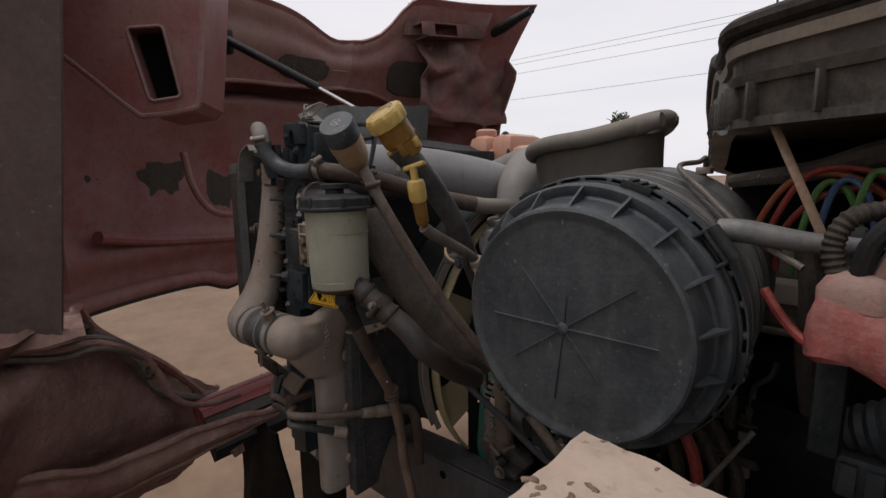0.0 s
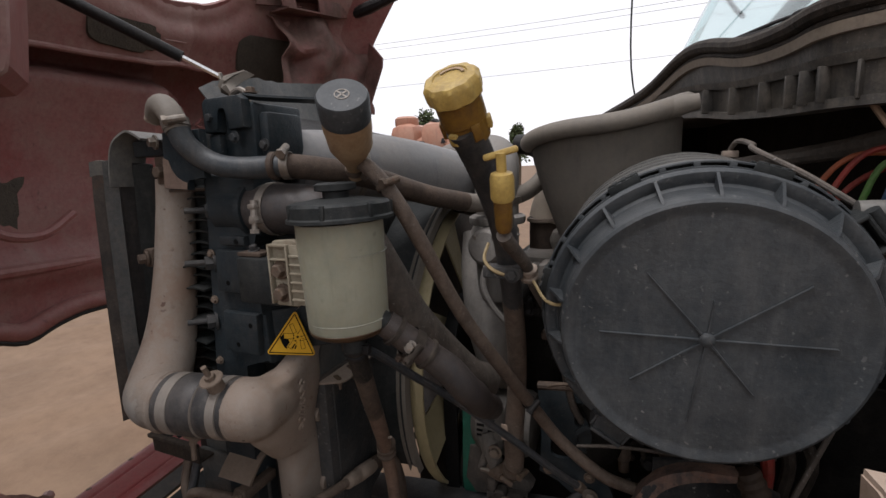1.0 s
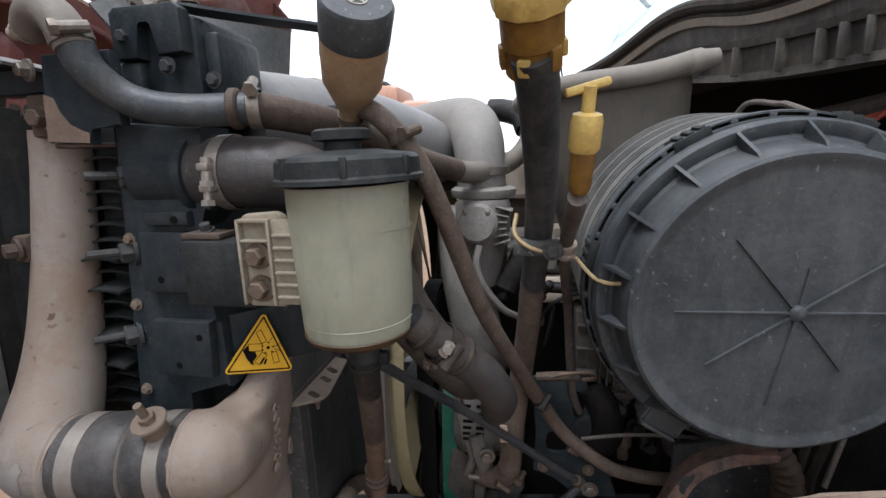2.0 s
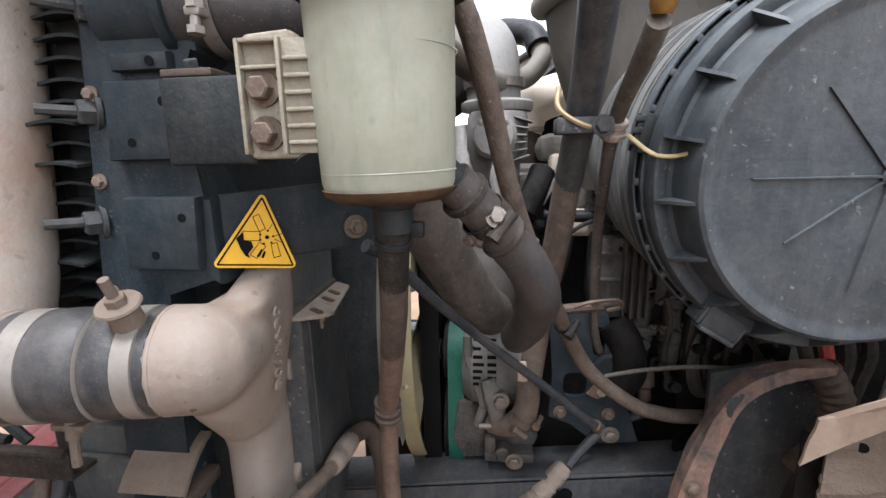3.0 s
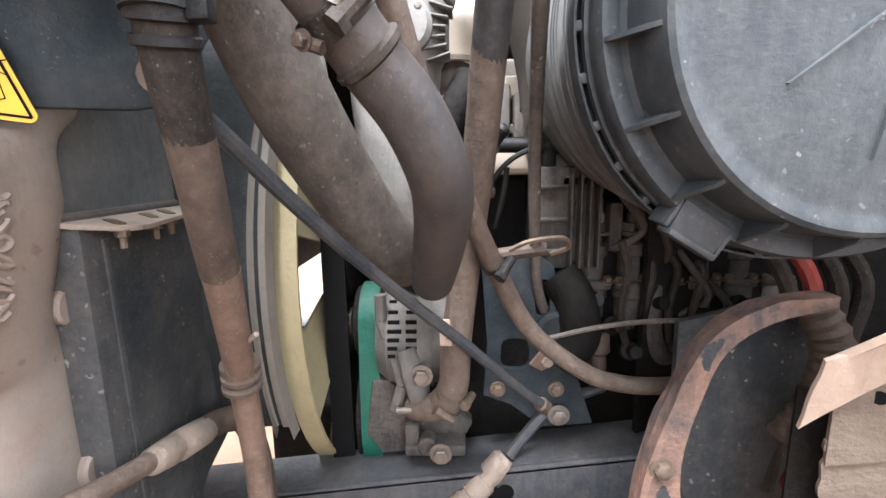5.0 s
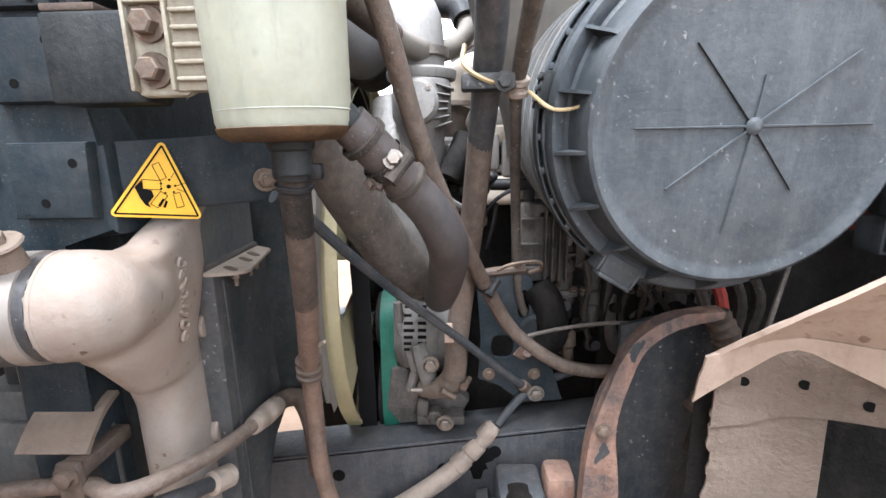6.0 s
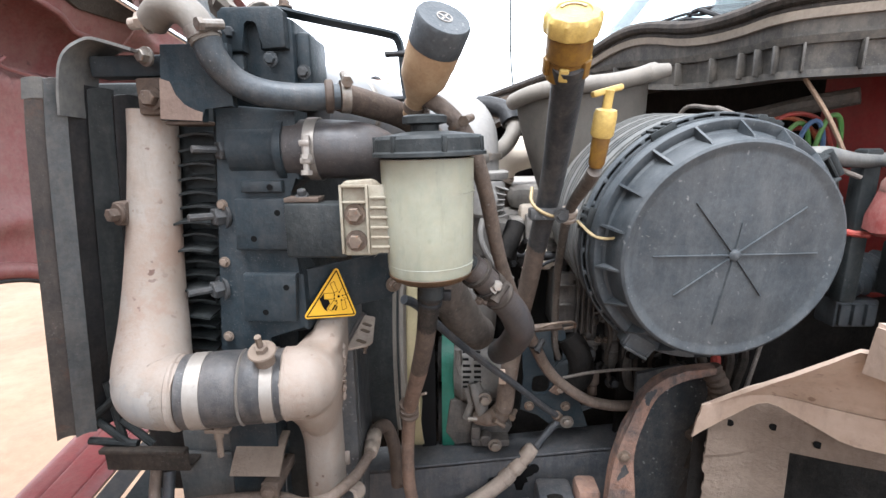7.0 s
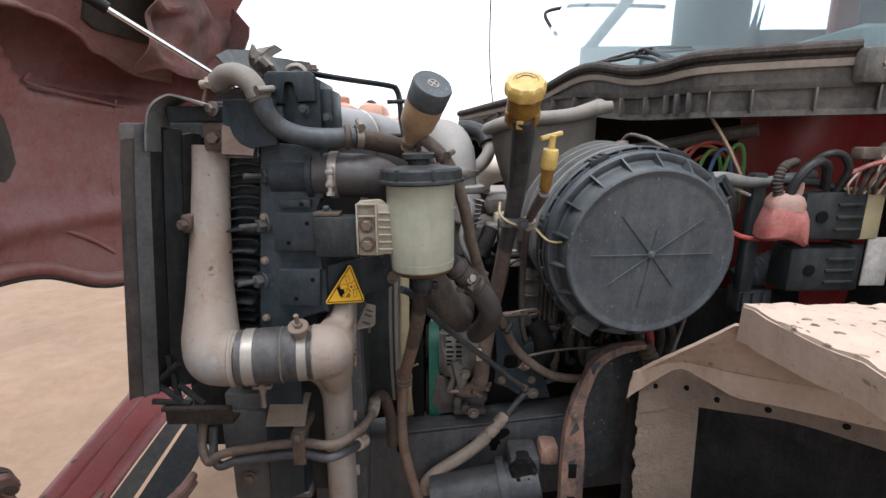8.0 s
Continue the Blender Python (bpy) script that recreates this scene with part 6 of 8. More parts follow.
lidp = part("cover", flathe([(0.196, -0.074), (0.199, -0.068), (0.199, -0.052), (0.196, -0.047), (0.190, -0.047), (0.182, -0.050), (0.178, -0.047), (0.1755, -0.036), (0.1725, -0.012), (0.170, -0.005), (0.166, -0.0025), (0.161, -0.0035), (0.156, -0.006), (0.150, -0.0065), (0.06, -0.0045), (0.012, -0.004)]), M_LID, air, "dusty grey-black round cover with radial ribs")
bm = B()
for k, (deg, length) in enumerate(((0, 0.128), (36, 0.122), (84, 0.05), (130, 0.105), (180, 0.122), (217, 0.105), (262, 0.115), (308, 0.085))):
    a = radians(deg)
    for r0, r1, hh in ((0.008, length, 0.0022),):
        verts = []
        for r, wd, z in ((r0, 0.0022, hh), (r1, 0.0007, 0.0004)):
            for s in (-1, 1):
                verts.append(bm.verts.new(fl(r * math.cos(a) - s * wd * math.sin(a), r * math.sin(a) + s * wd * math.cos(a), -0.0075)))
                verts.append(bm.verts.new(fl(r * math.cos(a) - s * wd * 0.4 * math.sin(a), r * math.sin(a) + s * wd * 0.4 * math.cos(a), z - 0.003)))
        a0, b0, c0, d0, a1, b1, c1, d1 = verts
        for q in ((a0, b0, b1, a1), (b0, d0, d1, b1), (d0, c0, c1, d1), (a0, c0, d0, b0), (a1, b1, d1, c1), (a0, a1, c1, c0)):
            bm.faces.new(q)
part("spoke_rib", bm, M_LID, lidp)
part("centre_boss", flathe([(0.009, -0.006), (0.009, -0.001), (0.006, 0.001)], 16), M_LID, lidp)
for k in range(18):
    a = radians(20 * k + 8)
    bm = B()
    c, s = math.cos(a), math.sin(a)
    t = 0.0018
    pr = [(0.170, -0.008), (0.176, -0.012), (0.1955, -0.046), (0.176, -0.050)]
    f = [bm.verts.new(fl(r * c - t * s, r * s + t * c, w)) for r, w in pr]
    b = [bm.verts.new(fl(r * c + t * s, r * s - t * c, w)) for r, w in pr]
    bm.faces.new(f)
    bm.faces.new(b[::-1])
    for i in range(4):
        bm.faces.new((f[i], b[i], b[(i + 1) % 4], f[(i + 1) % 4]))
    part("gusset", bm, M_LID, lidp)
prof = [(0.190, -0.072), (0.190, -0.094), (0.201, -0.0985), (0.2035, -0.101)]
for a in (-0.106, -0.146, -0.192, -0.238):
    for i in range(3 if a < -0.11 else 2):
        h = a - 0.0118 * i
        prof += [(0.2035, h), (0.1820, h - 0.0004), (0.1820, h - 0.0074), (0.2035, h - 0.0078)]
prof += [(0.2035, -0.30), (0.201, -0.36), (0.188, -0.40), (0.14, -0.42)]
prof = [(r - 0.04 * max(0.0, -0.11 - h), h) for r, h in prof]
body_ = part("housing", flathe(prof[::-1], lift=0.05), M_HOUSING, air, "smooth grey-black cylinder with groups of grooves")
# Black rings on the groove floors paint in their shade.
for a in (-0.106, -0.146, -0.192, -0.238):
    for i in range(3 if a < -0.11 else 2):
        h = a - 0.0118 * i
        r = 0.1832 - 0.04 * max(0.0, -0.11 - h)
        part("groove", flathe([(r - 0.002, h - 0.0072), (r, h - 0.0070), (r, h - 0.0008), (r - 0.002, h - 0.0006)], cap=False, lift=0.05), M_BELT_AND_GROOVE, body_, "black ring painting the shade in a groove")
# slotted flange ring behind the cover
part("flange_inner", flathe([(0.190, -0.082), (0.2005, -0.082), (0.2005, -0.074), (0.190, -0.072)], cap=False), M_LID, body_)
part("flange_outer", flathe([(0.2045, -0.096), (0.2070, -0.096), (0.2075, -0.084), (0.2065, -0.080), (0.2045, -0.080), (0.2045, -0.096)], cap=False), M_LID, body_)
part("flange_back", flathe([(0.190, -0.0975), (0.2068, -0.0975), (0.2068, -0.0945), (0.190, -0.0945)], cap=False), M_PLASTIC, body_)
for k in range(32):
    m4 = FM @ Matrix.Rotation(radians(11.25 * k + 3), 4, "Z")
    bm = box(B(), (0.195, -0.0042, -0.0955), (0.2055, 0.0042, -0.079), 0.0015, m4)
    part("flange_web", bm, M_LID, body_)
for deg in (168, 70, -8, 118):
    m4 = FM @ Matrix.Rotation(radians(deg), 4, "Z")
    bm = B()
    for i in range(3):
        box(bm, (0.196, -0.018 + 0.0125 * i, -0.098), (0.211, -0.011 + 0.0125 * i, -0.072), 0.0015, m4)
    box(bm, (0.196, -0.021, -0.102), (0.2085, 0.021, -0.097), 0.001, m4)
    box(bm, (0.196, -0.021, -0.074), (0.2085, 0.021, -0.070), 0.001, m4)
    part("latch_teeth", bm, M_PLASTIC, body_)
m4 = FM @ Matrix.Rotation(radians(238), 4, "Z")
tab = part("drain_tab", plate(B(), [(0.186, -0.025), (0.214, -0.022), (0.216, 0.022), (0.186, 0.025)], 0.006, m4 @ Matrix.Translation((0, 0, -0.045)), 0.002), M_LID, lidp, "square cover tab")
part("tab_lip", box(B(), (0.211, -0.0235, -0.062), (0.217, 0.0235, -0.040), 0.002, m4), M_LID, tab)
for s in (-1, 1):
    part("tab_cheek", box(B(), (0.19, 0.0255 * s - 0.002, -0.075), (0.212, 0.0255 * s + 0.002, -0.046), 0.001, m4), M_LID, tab)
m4 = FM @ Matrix.Rotation(radians(36), 4, "Z")
bm = box(B(), (0.190, -0.024, -0.09), (0.210, -0.019, -0.05), 0.002, m4)
box(bm, (0.190, 0.019, -0.09), (0.210, 0.024, -0.05), 0.002, m4)
box(bm, (0.206, -0.024, -0.09), (0.212, 0.024, -0.055), 0.003, m4)
lathe(bm, [(0.008, -0.022), (0.008, 0.022)], m4 @ Vector((0.217, 0, -0.065)), (m4.to_3x3() @ Vector((0, 1, 0))), 14)
part("over_centre_latch", bm, M_PLASTIC, lidp)
for u, v, r in ((-0.118, 0.022, 0.0065), (0.027, -0.126, 0.012), (-0.018, -0.128, 0.004), (-0.045, -0.03, 0.003)):
    bm = lathe(B(), [(r * 0.9, 0), (r, 0.0008), (r * 0.5, 0.0016)], fl(u, v, -0.0078), FN, 10, wave=lambda a, i: 1 + 0.25 * math.sin(2 * a + 1) + 0.1 * math.sin(5 * a))
    part("mud_spot", bm, M_FIT, lidp, "dried pale mud spot")
part("thin_cable", tubed([(-0.285, 0.90, 1.745), (-0.274, 0.867, 1.775), (-0.262, 0.80, 1.768), fl(0.08, 0.210, -0.21), fl(0.13, 0.176, -0.16), fl(0.19, 0.130, -0.12), fl(0.25, 0.10, -0.09)], 0.0042, 8, 6), M_HOSE, air, "thin grey cable over the housing")
part("cable_clip", box(B(), (-0.012, -0.010, -0.006), (0.012, 0.010, 0.006), 0.002, Matrix.Translation((-0.28, 0.885, 1.755))), M_FIT, air)

# moulded intake duct with rolled rim
dct = thing("intake_duct", (-0.5, 0.85, 1.5), "grey moulded plastic intake duct with rolled rim", "air duct")
def duct_wall(u, v):
    # u round the mouth, v downwards
    a = 2 * math.pi * u
    c, s = math.cos(a), math.sin(a)
    mouth = Vector((-0.49 + 0.135 * c, 0.885 + 0.085 * s, 1.815 + 0.008 * c))
    low = Vector((-0.452 + 0.098 * c, 0.90 + 0.09 * s, 1.50))
    e = v * v * (3 - 2 * v)
    p = mouth * (1 - e) + low * e
    p.z = mouth.z * (1 - v) + low.z * v
    return p
bm = B()
us, vs = span(0, 1, 41)[:-1], span(0, 1, 16)
g = [[bm.verts.new(duct_wall(u, v)) for u in us] for v in vs]
for j in range(15):
    for i in range(40):
        bm.faces.new((g[j][i], g[j][(i + 1) % 40], g[j + 1][(i + 1) % 40], g[j + 1][i]))
bmesh.ops.solidify(bm, geom=bm.faces[:], thickness=0.005)
part("wall", bm, M_DUCT, dct)
rim = []
for i in range(25):
    u = i / 24
    p = duct_wall(u, 0)
    d = (p - Vector((-0.49, 0.885, p.z)))
    p = p + d.normalized() * 0.006
    p.z += 0.026 * max(0, math.cos(2 * math.pi * u)) ** 2 - 0.015 * max(0, -math.cos(2 * math.pi * u)) ** 4
    rim.append(p)
part("rolled_rim", tubed(rim, 0.0165, 12, 3), M_DUCT, dct)
part("rim_tip", tubed([(-0.40, 0.83, 1.828), (-0.365, 0.83, 1.838), (-0.335, 0.83, 1.843)], [0.016, 0.017, 0.013], 12, 4), M_DUCT, dct)
# Black disc across the duct stands in for the shade further down.
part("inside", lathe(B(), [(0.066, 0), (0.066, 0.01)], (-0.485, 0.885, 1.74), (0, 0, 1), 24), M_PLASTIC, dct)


# ---- cab: cowl, windshield, firewall ----
cab = thing("truck_cab", (0.6, 1.3, 0.9), "red truck cab front with grey cowl and windshield", "truck cab")
COWL = [(0.125, 0.585), (0.05, 0.62), (-0.07, 0.67), (-0.16, 0.705), (-0.195, 0.735), (-0.215, 0.80), (-0.27, 0.95), (-0.34, 1.15), (-0.42, 1.40), (-0.51, 1.70), (-0.60, 2.0), (-0.64, 2.14), (-0.60, 2.34)]
CL = spline([(x, y, 0) for x, y in COWL], 8)


def cowl_top(y):
    rise = max(0.0, min(1.0, (0.95 - y) / 0.30))
    return 1.899 + 0.032 * rise * rise * (3 - 2 * rise) + 0.045 * math.exp(-((y - 1.05) / 0.2) ** 2) - 0.02 * max(0, y - 1.15) + 0.026 / (1 + math.exp(-(y - 1.0) / 0.05))


def cowl_low(y):
    return 1.816 + 0.034 / (1 + math.exp(-(y - 1.0) / 0.06)) - 0.15 * max(0, y - 1.6)


def cowl_band(z0, z1, out0, out1, thick=0.02):
    """A strip that follows the cowl, pushed out of its line by out0 below and out1 above."""
    bm = B()
    rows = []
    for i, p in enumerate(CL):
        d = (CL[min(i + 1, len(CL) - 1)] - CL[max(i - 1, 0)]).normalized()
        n = Vector((-d.y, d.x, 0))
        n = n if n.x < 0 else -n
        a = p + n * out0
        b = p + n * out1
        c = p + n * (out1 - thick)
        e = p + n * (out0 - thick)
        za, zb = z0(p.y), z1(p.y)
        rows.append([bm.verts.new((a.x, a.y, za)), bm.verts.new((b.x, b.y, zb)), bm.verts.new((c.x, c.y, zb)), bm.verts.new((e.x, e.y, za))])
    for r, s in zip(rows, rows[1:]):
        for k in range(4):
            bm.faces.new((r[k], r[(k + 1) % 4], s[(k + 1) % 4], s[k]))
    bm.faces.new(rows[0])
    bm.faces.new(rows[-1][::-1])
    return bm


cowl = part("cowl_panel", cowl_band(cowl_low, lambda y: cowl_top(y) - 0.012, 0.0, 0.012, 0.03), M_COWL, cab, "dusty dark grey cowl panel")
part("cowl_ledge", cowl_band(lambda y: cowl_low(y) + 0.045, lambda y: cowl_low(y) + 0.057, 0.012, 0.016, 0.03), M_COWL, cowl)
part("cowl_foot", cowl_band(lambda y: cowl_low(y) - 0.008, lambda y: cowl_low(y) + 0.004, 0.010, 0.010, 0.05), M_COWL, cowl)
WALL = spline([(0.62, 0.47, 0), (0.36, 0.85, 0), (0.16, 1.35, 0), (0.0, 1.85, 0), (-0.16, 2.32, 0)], 6)


def wall_at(u):
    f = u * (len(WALL) - 1)
    i = min(int(f), len(WALL) - 2)
    return WALL[i].lerp(WALL[i + 1], f - i)


def shelf(u, v):
    f = u * (len(CL) - 1)
    i = min(int(f), len(CL) - 2)
    p = CL[i].lerp(CL[i + 1], f - i)
    q = p.lerp(wall_at(u), v)
    return Vector((q.x, q.y, cowl_top(p.y) - 0.016))


part("cowl_shelf", sheet(shelf, span(0, 1, 50), span(0, 1, 5), 0.008), M_COWL, cab, "grey cowl top below the glass")
part("cowl_strip", cowl_band(lambda y: cowl_top(y) - 0.031, lambda y: cowl_top(y) - 0.017, 0.017, 0.020, 0.008), M_TANBAND, cowl, "dusty tan edge strip")
bm = B()
for off, zz, r in ((0.016, 0.004, 0.013), (0.010, -0.014, 0.008)):
    sweep(bm, [Vector((p.x - off, p.y - off * 0.5, cowl_top(p.y) + zz)) for p in CL[6:]], r, 10, 1)
part("cowl_seal", bm, M_RUBBER, cab, "dusty rubber cowl seal")
k = 0
for i in [3, 11, 18, 25, 31] + list(range(35, len(CL) - 3, 4)):
    p = CL[i]
    d = (CL[i + 1] - CL[i - 1]).normalized()
    a = math.atan2(d.y, d.x)
    h0, h1 = cowl_low(p.y), cowl_low(p.y) + 0.046
    bm = box(B(), (-0.002, -0.022, h0), (0.002, 0.022, h1), 0.001, Matrix.Translation((p.x, p.y, 0)) @ Matrix.Rotation(a, 4, "Z"))
    part("cowl_rib", bm, M_COWL, cowl)
part("cowl_end", boxed((0.045, 0.572, 1.862), (0.130, 0.606, 1.932), 0.012), M_COWL, cowl)
part("cowl_screw", hexbolt(B(), (0.085, 0.572, 1.90), (-0.3, -1, 0), 0.008, 0.006), M_STEEL, cowl)


def windshield(u, v):
    f = u * (len(CL) - 1)
    i = min(int(f), len(CL) - 2)
    p = CL[i].lerp(CL[i + 1], f - i)
    c = Vector((0.75, 1.35, 0))
    q = c + (p - c) * (0.88 - 0.30 * v)
    return Vector((q.x + 0.05, q.y, cowl_top(p.y) + 0.0 + 0.85 * v))


part("windshield", sheet(windshield, span(0, 1, 30), span(0, 1, 8), 0.006), M_GLASS, cab, "pale tinted windshield")
part("dashboard", boxed((0.22, 0.80, 1.91), (0.72, 2.0, 2.03), 0.04), M_DASH, cab, "blue-grey dashboard")
# Firewall and far corner are near black to stand for the recess's shade.
part("firewall", sheet(lambda u, v: wall_at(u) + Vector((0, 0, 0.95 + 0.985 * v)), span(0, 1, 20), span(0, 1, 6), 0.02), M_ENGINE, cab, "firewall coloured near black for the shaded recess")


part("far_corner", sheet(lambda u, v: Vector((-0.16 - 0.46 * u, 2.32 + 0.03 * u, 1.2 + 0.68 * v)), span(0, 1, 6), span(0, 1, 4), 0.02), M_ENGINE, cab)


def red_side(u, v):
    x = 0.085 + 0.65 * u
    y = 0.83 + 0.16 * math.exp(-((x - 0.085) / 0.035)) + 0.02 * math.sin(v * 5)
    return Vector((x, y, 0.98 + 0.885 * v))


part("red_corner_panel", sheet(red_side, span(0, 1, 40), span(0, 1, 14), 0.01), M_CAB, cab, "red corner panel below the cowl")
part("cab_side", boxed((0.20, 0.40, 0.95), (1.6, 0.46, 1.93), 0.03), M_CAB, cab)
part("cab_far_side", boxed((0.20, 2.26, 0.95), (1.6, 2.32, 1.93), 0.03), M_CAB, cab)
bm = B()
for x0, z0, x1, z1 in ((0.0, 1.93, 1.58, 2.255), (0.48, 2.25, 0.88, 2.77), (1.36, 2.25, 1.58, 2.77), (0.88, 2.25, 1.36, 2.335), (0.48, 2.72, 1.58, 2.77)):
    box(bm, (x0, 2.24, z0), (x1, 2.29, z1), 0.006)
plate(bm, [(0.0, 2.24), (0.07, 2.24), (0.50, 2.77), (0.43, 2.77)], 0.05, facing(0, 2.24, 0), 0.004)
part("cab_far_door", bm, M_DASH, cab, "grey inside of the far door with its windows")
part("cab_rear", boxed((1.58, 0.42, 0.95), (1.64, 2.30, 2.82), 0.03), M_DASH, cab)
# Unseen floor, added to block light from under the cab.
part("cab_floor", boxed((0.0, 0.62, 0.93), (1.6, 2.26, 0.99), 0.01), M_ENGINE, cab)
part("cab_roof", boxed((0.50, 0.55, 2.76), (1.64, 2.2, 2.82), 0.03), M_CAB, cab)
for y in (0.52, 2.2):
    part("door_pillar", boxed((1.25, y - 0.03, 1.9), (1.38, y + 0.03, 2.78), 0.02), M_CAB, cab)
part("seat_back", boxed((1.15, 0.75, 1.6), (1.33, 1.2, 2.35), 0.06), M_DASH, cab)
part("steering_wheel", sweep(B(), [(0.72 + 0.05 * math.cos(a), 0.95 + 0.2 * math.cos(a), 2.05 + 0.17 * math.sin(a)) for a in [i * 0.3491 for i in range(19)]], 0.014, 8, 1), M_PLASTIC, cab)
part("mirror_mast", tubed([(-0.44, 2.40, 1.9), (-0.49, 2.23, 2.15), (-0.49, 2.23, 2.55), (-0.46, 2.23, 3.0)], 0.004, 6, 4), M_PLASTIC, cab, "thin upright mast")
part("grab_hook", tubed([(0.02, 2.9, 2.45), (-0.02, 2.95, 2.52), (-0.05, 2.98, 2.60), (0.02, 2.98, 2.63), (0.2, 2.9, 2.63), (0.5, 2.45, 2.5)], 0.012, 8, 5), M_BLACK, cab)
wip = thing("wiper", (-0.2, 1.2, 1.95), "black wiper arms lying at the glass foot", "wiper")
WA, WB, WC, WD, WE = Vector((-0.253, 1.22, 2.006)), Vector((-0.134, 1.15, 2.033)), Vector((-0.022, 1.08, 2.025)), Vector((-0.091, 1.05, 1.98)), Vector((-0.154, 1.18, 2.019))
for pts_, r in (((WA, WE, WB, WC), 0.006), ((WA, WE + Vector((0, 0, 0.012)), WB + Vector((0, 0, -0.012)), WC + Vector((0.01, 0, -0.008))), 0.004), ((WB, (WB + WD) / 2, WD), 0.006), ((WB + Vector((0.02, 0, 0.004)), (WB + WD) / 2 + Vector((0.02, 0, 0.004)), WD + Vector((0.03, 0, 0))), 0.005), ((WE, (WE + WD) / 2, WD + Vector((-0.03, 0, -0.004))), 0.005)):
    arm_ = part("arm", tubed(pts_, r, 8, 4), M_BLACK, wip)
part("pivot_cap", lathe(B(), [(0.014, 0), (0.014, 0.02), (0.009, 0.026)], WD - Vector((0, 0, 0.03)), (0, 0, 1), 14), M_BLACK, wip)

# strap stick and wires against the firewall
stp = thing("hanging_strap", (-0.1, 0.68, 1.68), "pale brown strap hanging from the cowl", "strap")
part("strap", tubed([(-0.168, 0.735, 1.85), (-0.153, 0.72, 1.815), (-0.118, 0.695, 1.745), (-0.085, 0.683, 1.675)], 0.0062, 8, 4, flat=0.6), M_STRAP, stp)
loom = thing("wiring_harness", (0.0, 0.75, 1.6), "bundle of red, orange, blue and green wires", "wiring")
for m_, x0, x1, top_, yy in ((M_ORANGEWIRE, -0.185, -0.015, 1.748, 0.83), (M_REDWIRE, -0.165, 0.0, 1.755, 0.82), (M_GREENWIRE, -0.125, -0.060, 1.737, 0.805), (M_BLUEWIRE, -0.105, -0.045, 1.740, 0.79), (M_GREENWIRE, -0.072, -0.018, 1.750, 0.785), (M_REDWIRE, -0.150, 0.02, 1.728, 0.835)):
    w = x1 - x0
    part("wire", tubed([(x0 - 0.01, yy + 0.02, 1.60), (x0, yy, 1.665), (x0 + 0.22 * w, yy - 0.01, top_ - 0.014), (x0 + 0.5 * w, yy - 0.015, top_), (x0 + 0.8 * w, yy - 0.01, top_ - 0.024), (x1, yy, 1.66), (x1 + 0.01, yy + 0.02, 1.58)], 0.0045, 8, 6), m_, loom)
part("support_tube", tubed([(-0.180, 0.640, 1.680), (-0.150, 0.640, 1.680), (-0.085, 0.655, 1.670), (-0.02, 0.67, 1.672), (0.03, 0.69, 1.678), (0.10, 0.72, 1.68)], [0.0145, 0.0145, 0.012, 0.012, 0.012, 0.012], 14, 5), M_HOUSING, loom, "black braced pipe")
part("upright", boxed((-0.075, 0.655, 1.42), (-0.045, 0.685, 1.69), 0.006), M_PLASTIC, loom)
part("red_cable", tubed([(-0.14, 0.70, 1.60), (-0.115, 0.685, 1.57), (-0.085, 0.665, 1.55), (-0.05, 0.65, 1.545)], 0.006, 8, 5), M_REDWIRE, loom)
part("grey_conduit", tubed([(-0.26, 0.97, 1.735), (-0.137, 0.92, 1.752), (-0.06, 0.84, 1.772), (0.0, 0.78, 1.785)], [0.012, 0.016, 0.018, 0.016], 10, 5), M_HOSE, loom)
for pts_, r in ((((-0.045, 0.60, 1.63), (-0.035, 0.585, 1.685), (-0.005, 0.585, 1.715), (0.03, 0.60, 1.705), (0.05, 0.62, 1.66)), 0.011), (((0.0, 0.62, 1.70), (0.025, 0.60, 1.73), (0.055, 0.595, 1.728), (0.075, 0.60, 1.695), (0.068, 0.62, 1.64)), 0.009), (((-0.04, 0.66, 1.67), (0.01, 0.64, 1.672), (0.06, 0.62, 1.665), (0.10, 0.63, 1.645)), 0.010), (((-0.02, 0.65, 1.65), (0.0, 0.63, 1.61), (0.01, 0.62, 1.56), (0.04, 0.63, 1.535)), 0.008)):
    part("black_wire", tubed(pts_, r * 0.85, 10, 6), M_BLACK, loom)
rng = random.Random(31)
for k in range(9):
    x = 0.085 + 0.010 * k
    jig = [rng.uniform(-0.012, 0.012) for _ in range(6)]
    part("pale_wire", tubed([(x, 0.60, 1.65), (x + jig[0], 0.592, 1.68 + jig[1]), (x + 0.015 + jig[2], 0.588 + jig[3], 1.71 + 0.5 * jig[4]), (x + 0.03 + jig[5], 0.60, 1.735 + jig[0])], 0.0022 + 0.0012 * (k % 3), 6, 5), (M_FIT, M_BROWN, M_RUBBER)[k % 3], loom)
part("pink_wire", tubed([(0.075, 0.60, 1.69), (0.11, 0.585, 1.712), (0.16, 0.59, 1.716), (0.22, 0.60, 1.71), (0.30, 0.62, 1.70)], 0.0048, 8, 5), M_REDRUB, loom)
part("tape_wrap", tubed([(0.12, 0.61, 1.69), (0.135, 0.605, 1.72), (0.16, 0.61, 1.745), (0.185, 0.62, 1.75)], [0.010, 0.016, 0.014, 0.006], 10, 5, ripple=0.1), M_BROWN, loom, "brown taped wires")
part("connector", boxed((0.08, 0.58, 1.72), (0.12, 0.61, 1.745), 0.005), M_BROWN, loom)

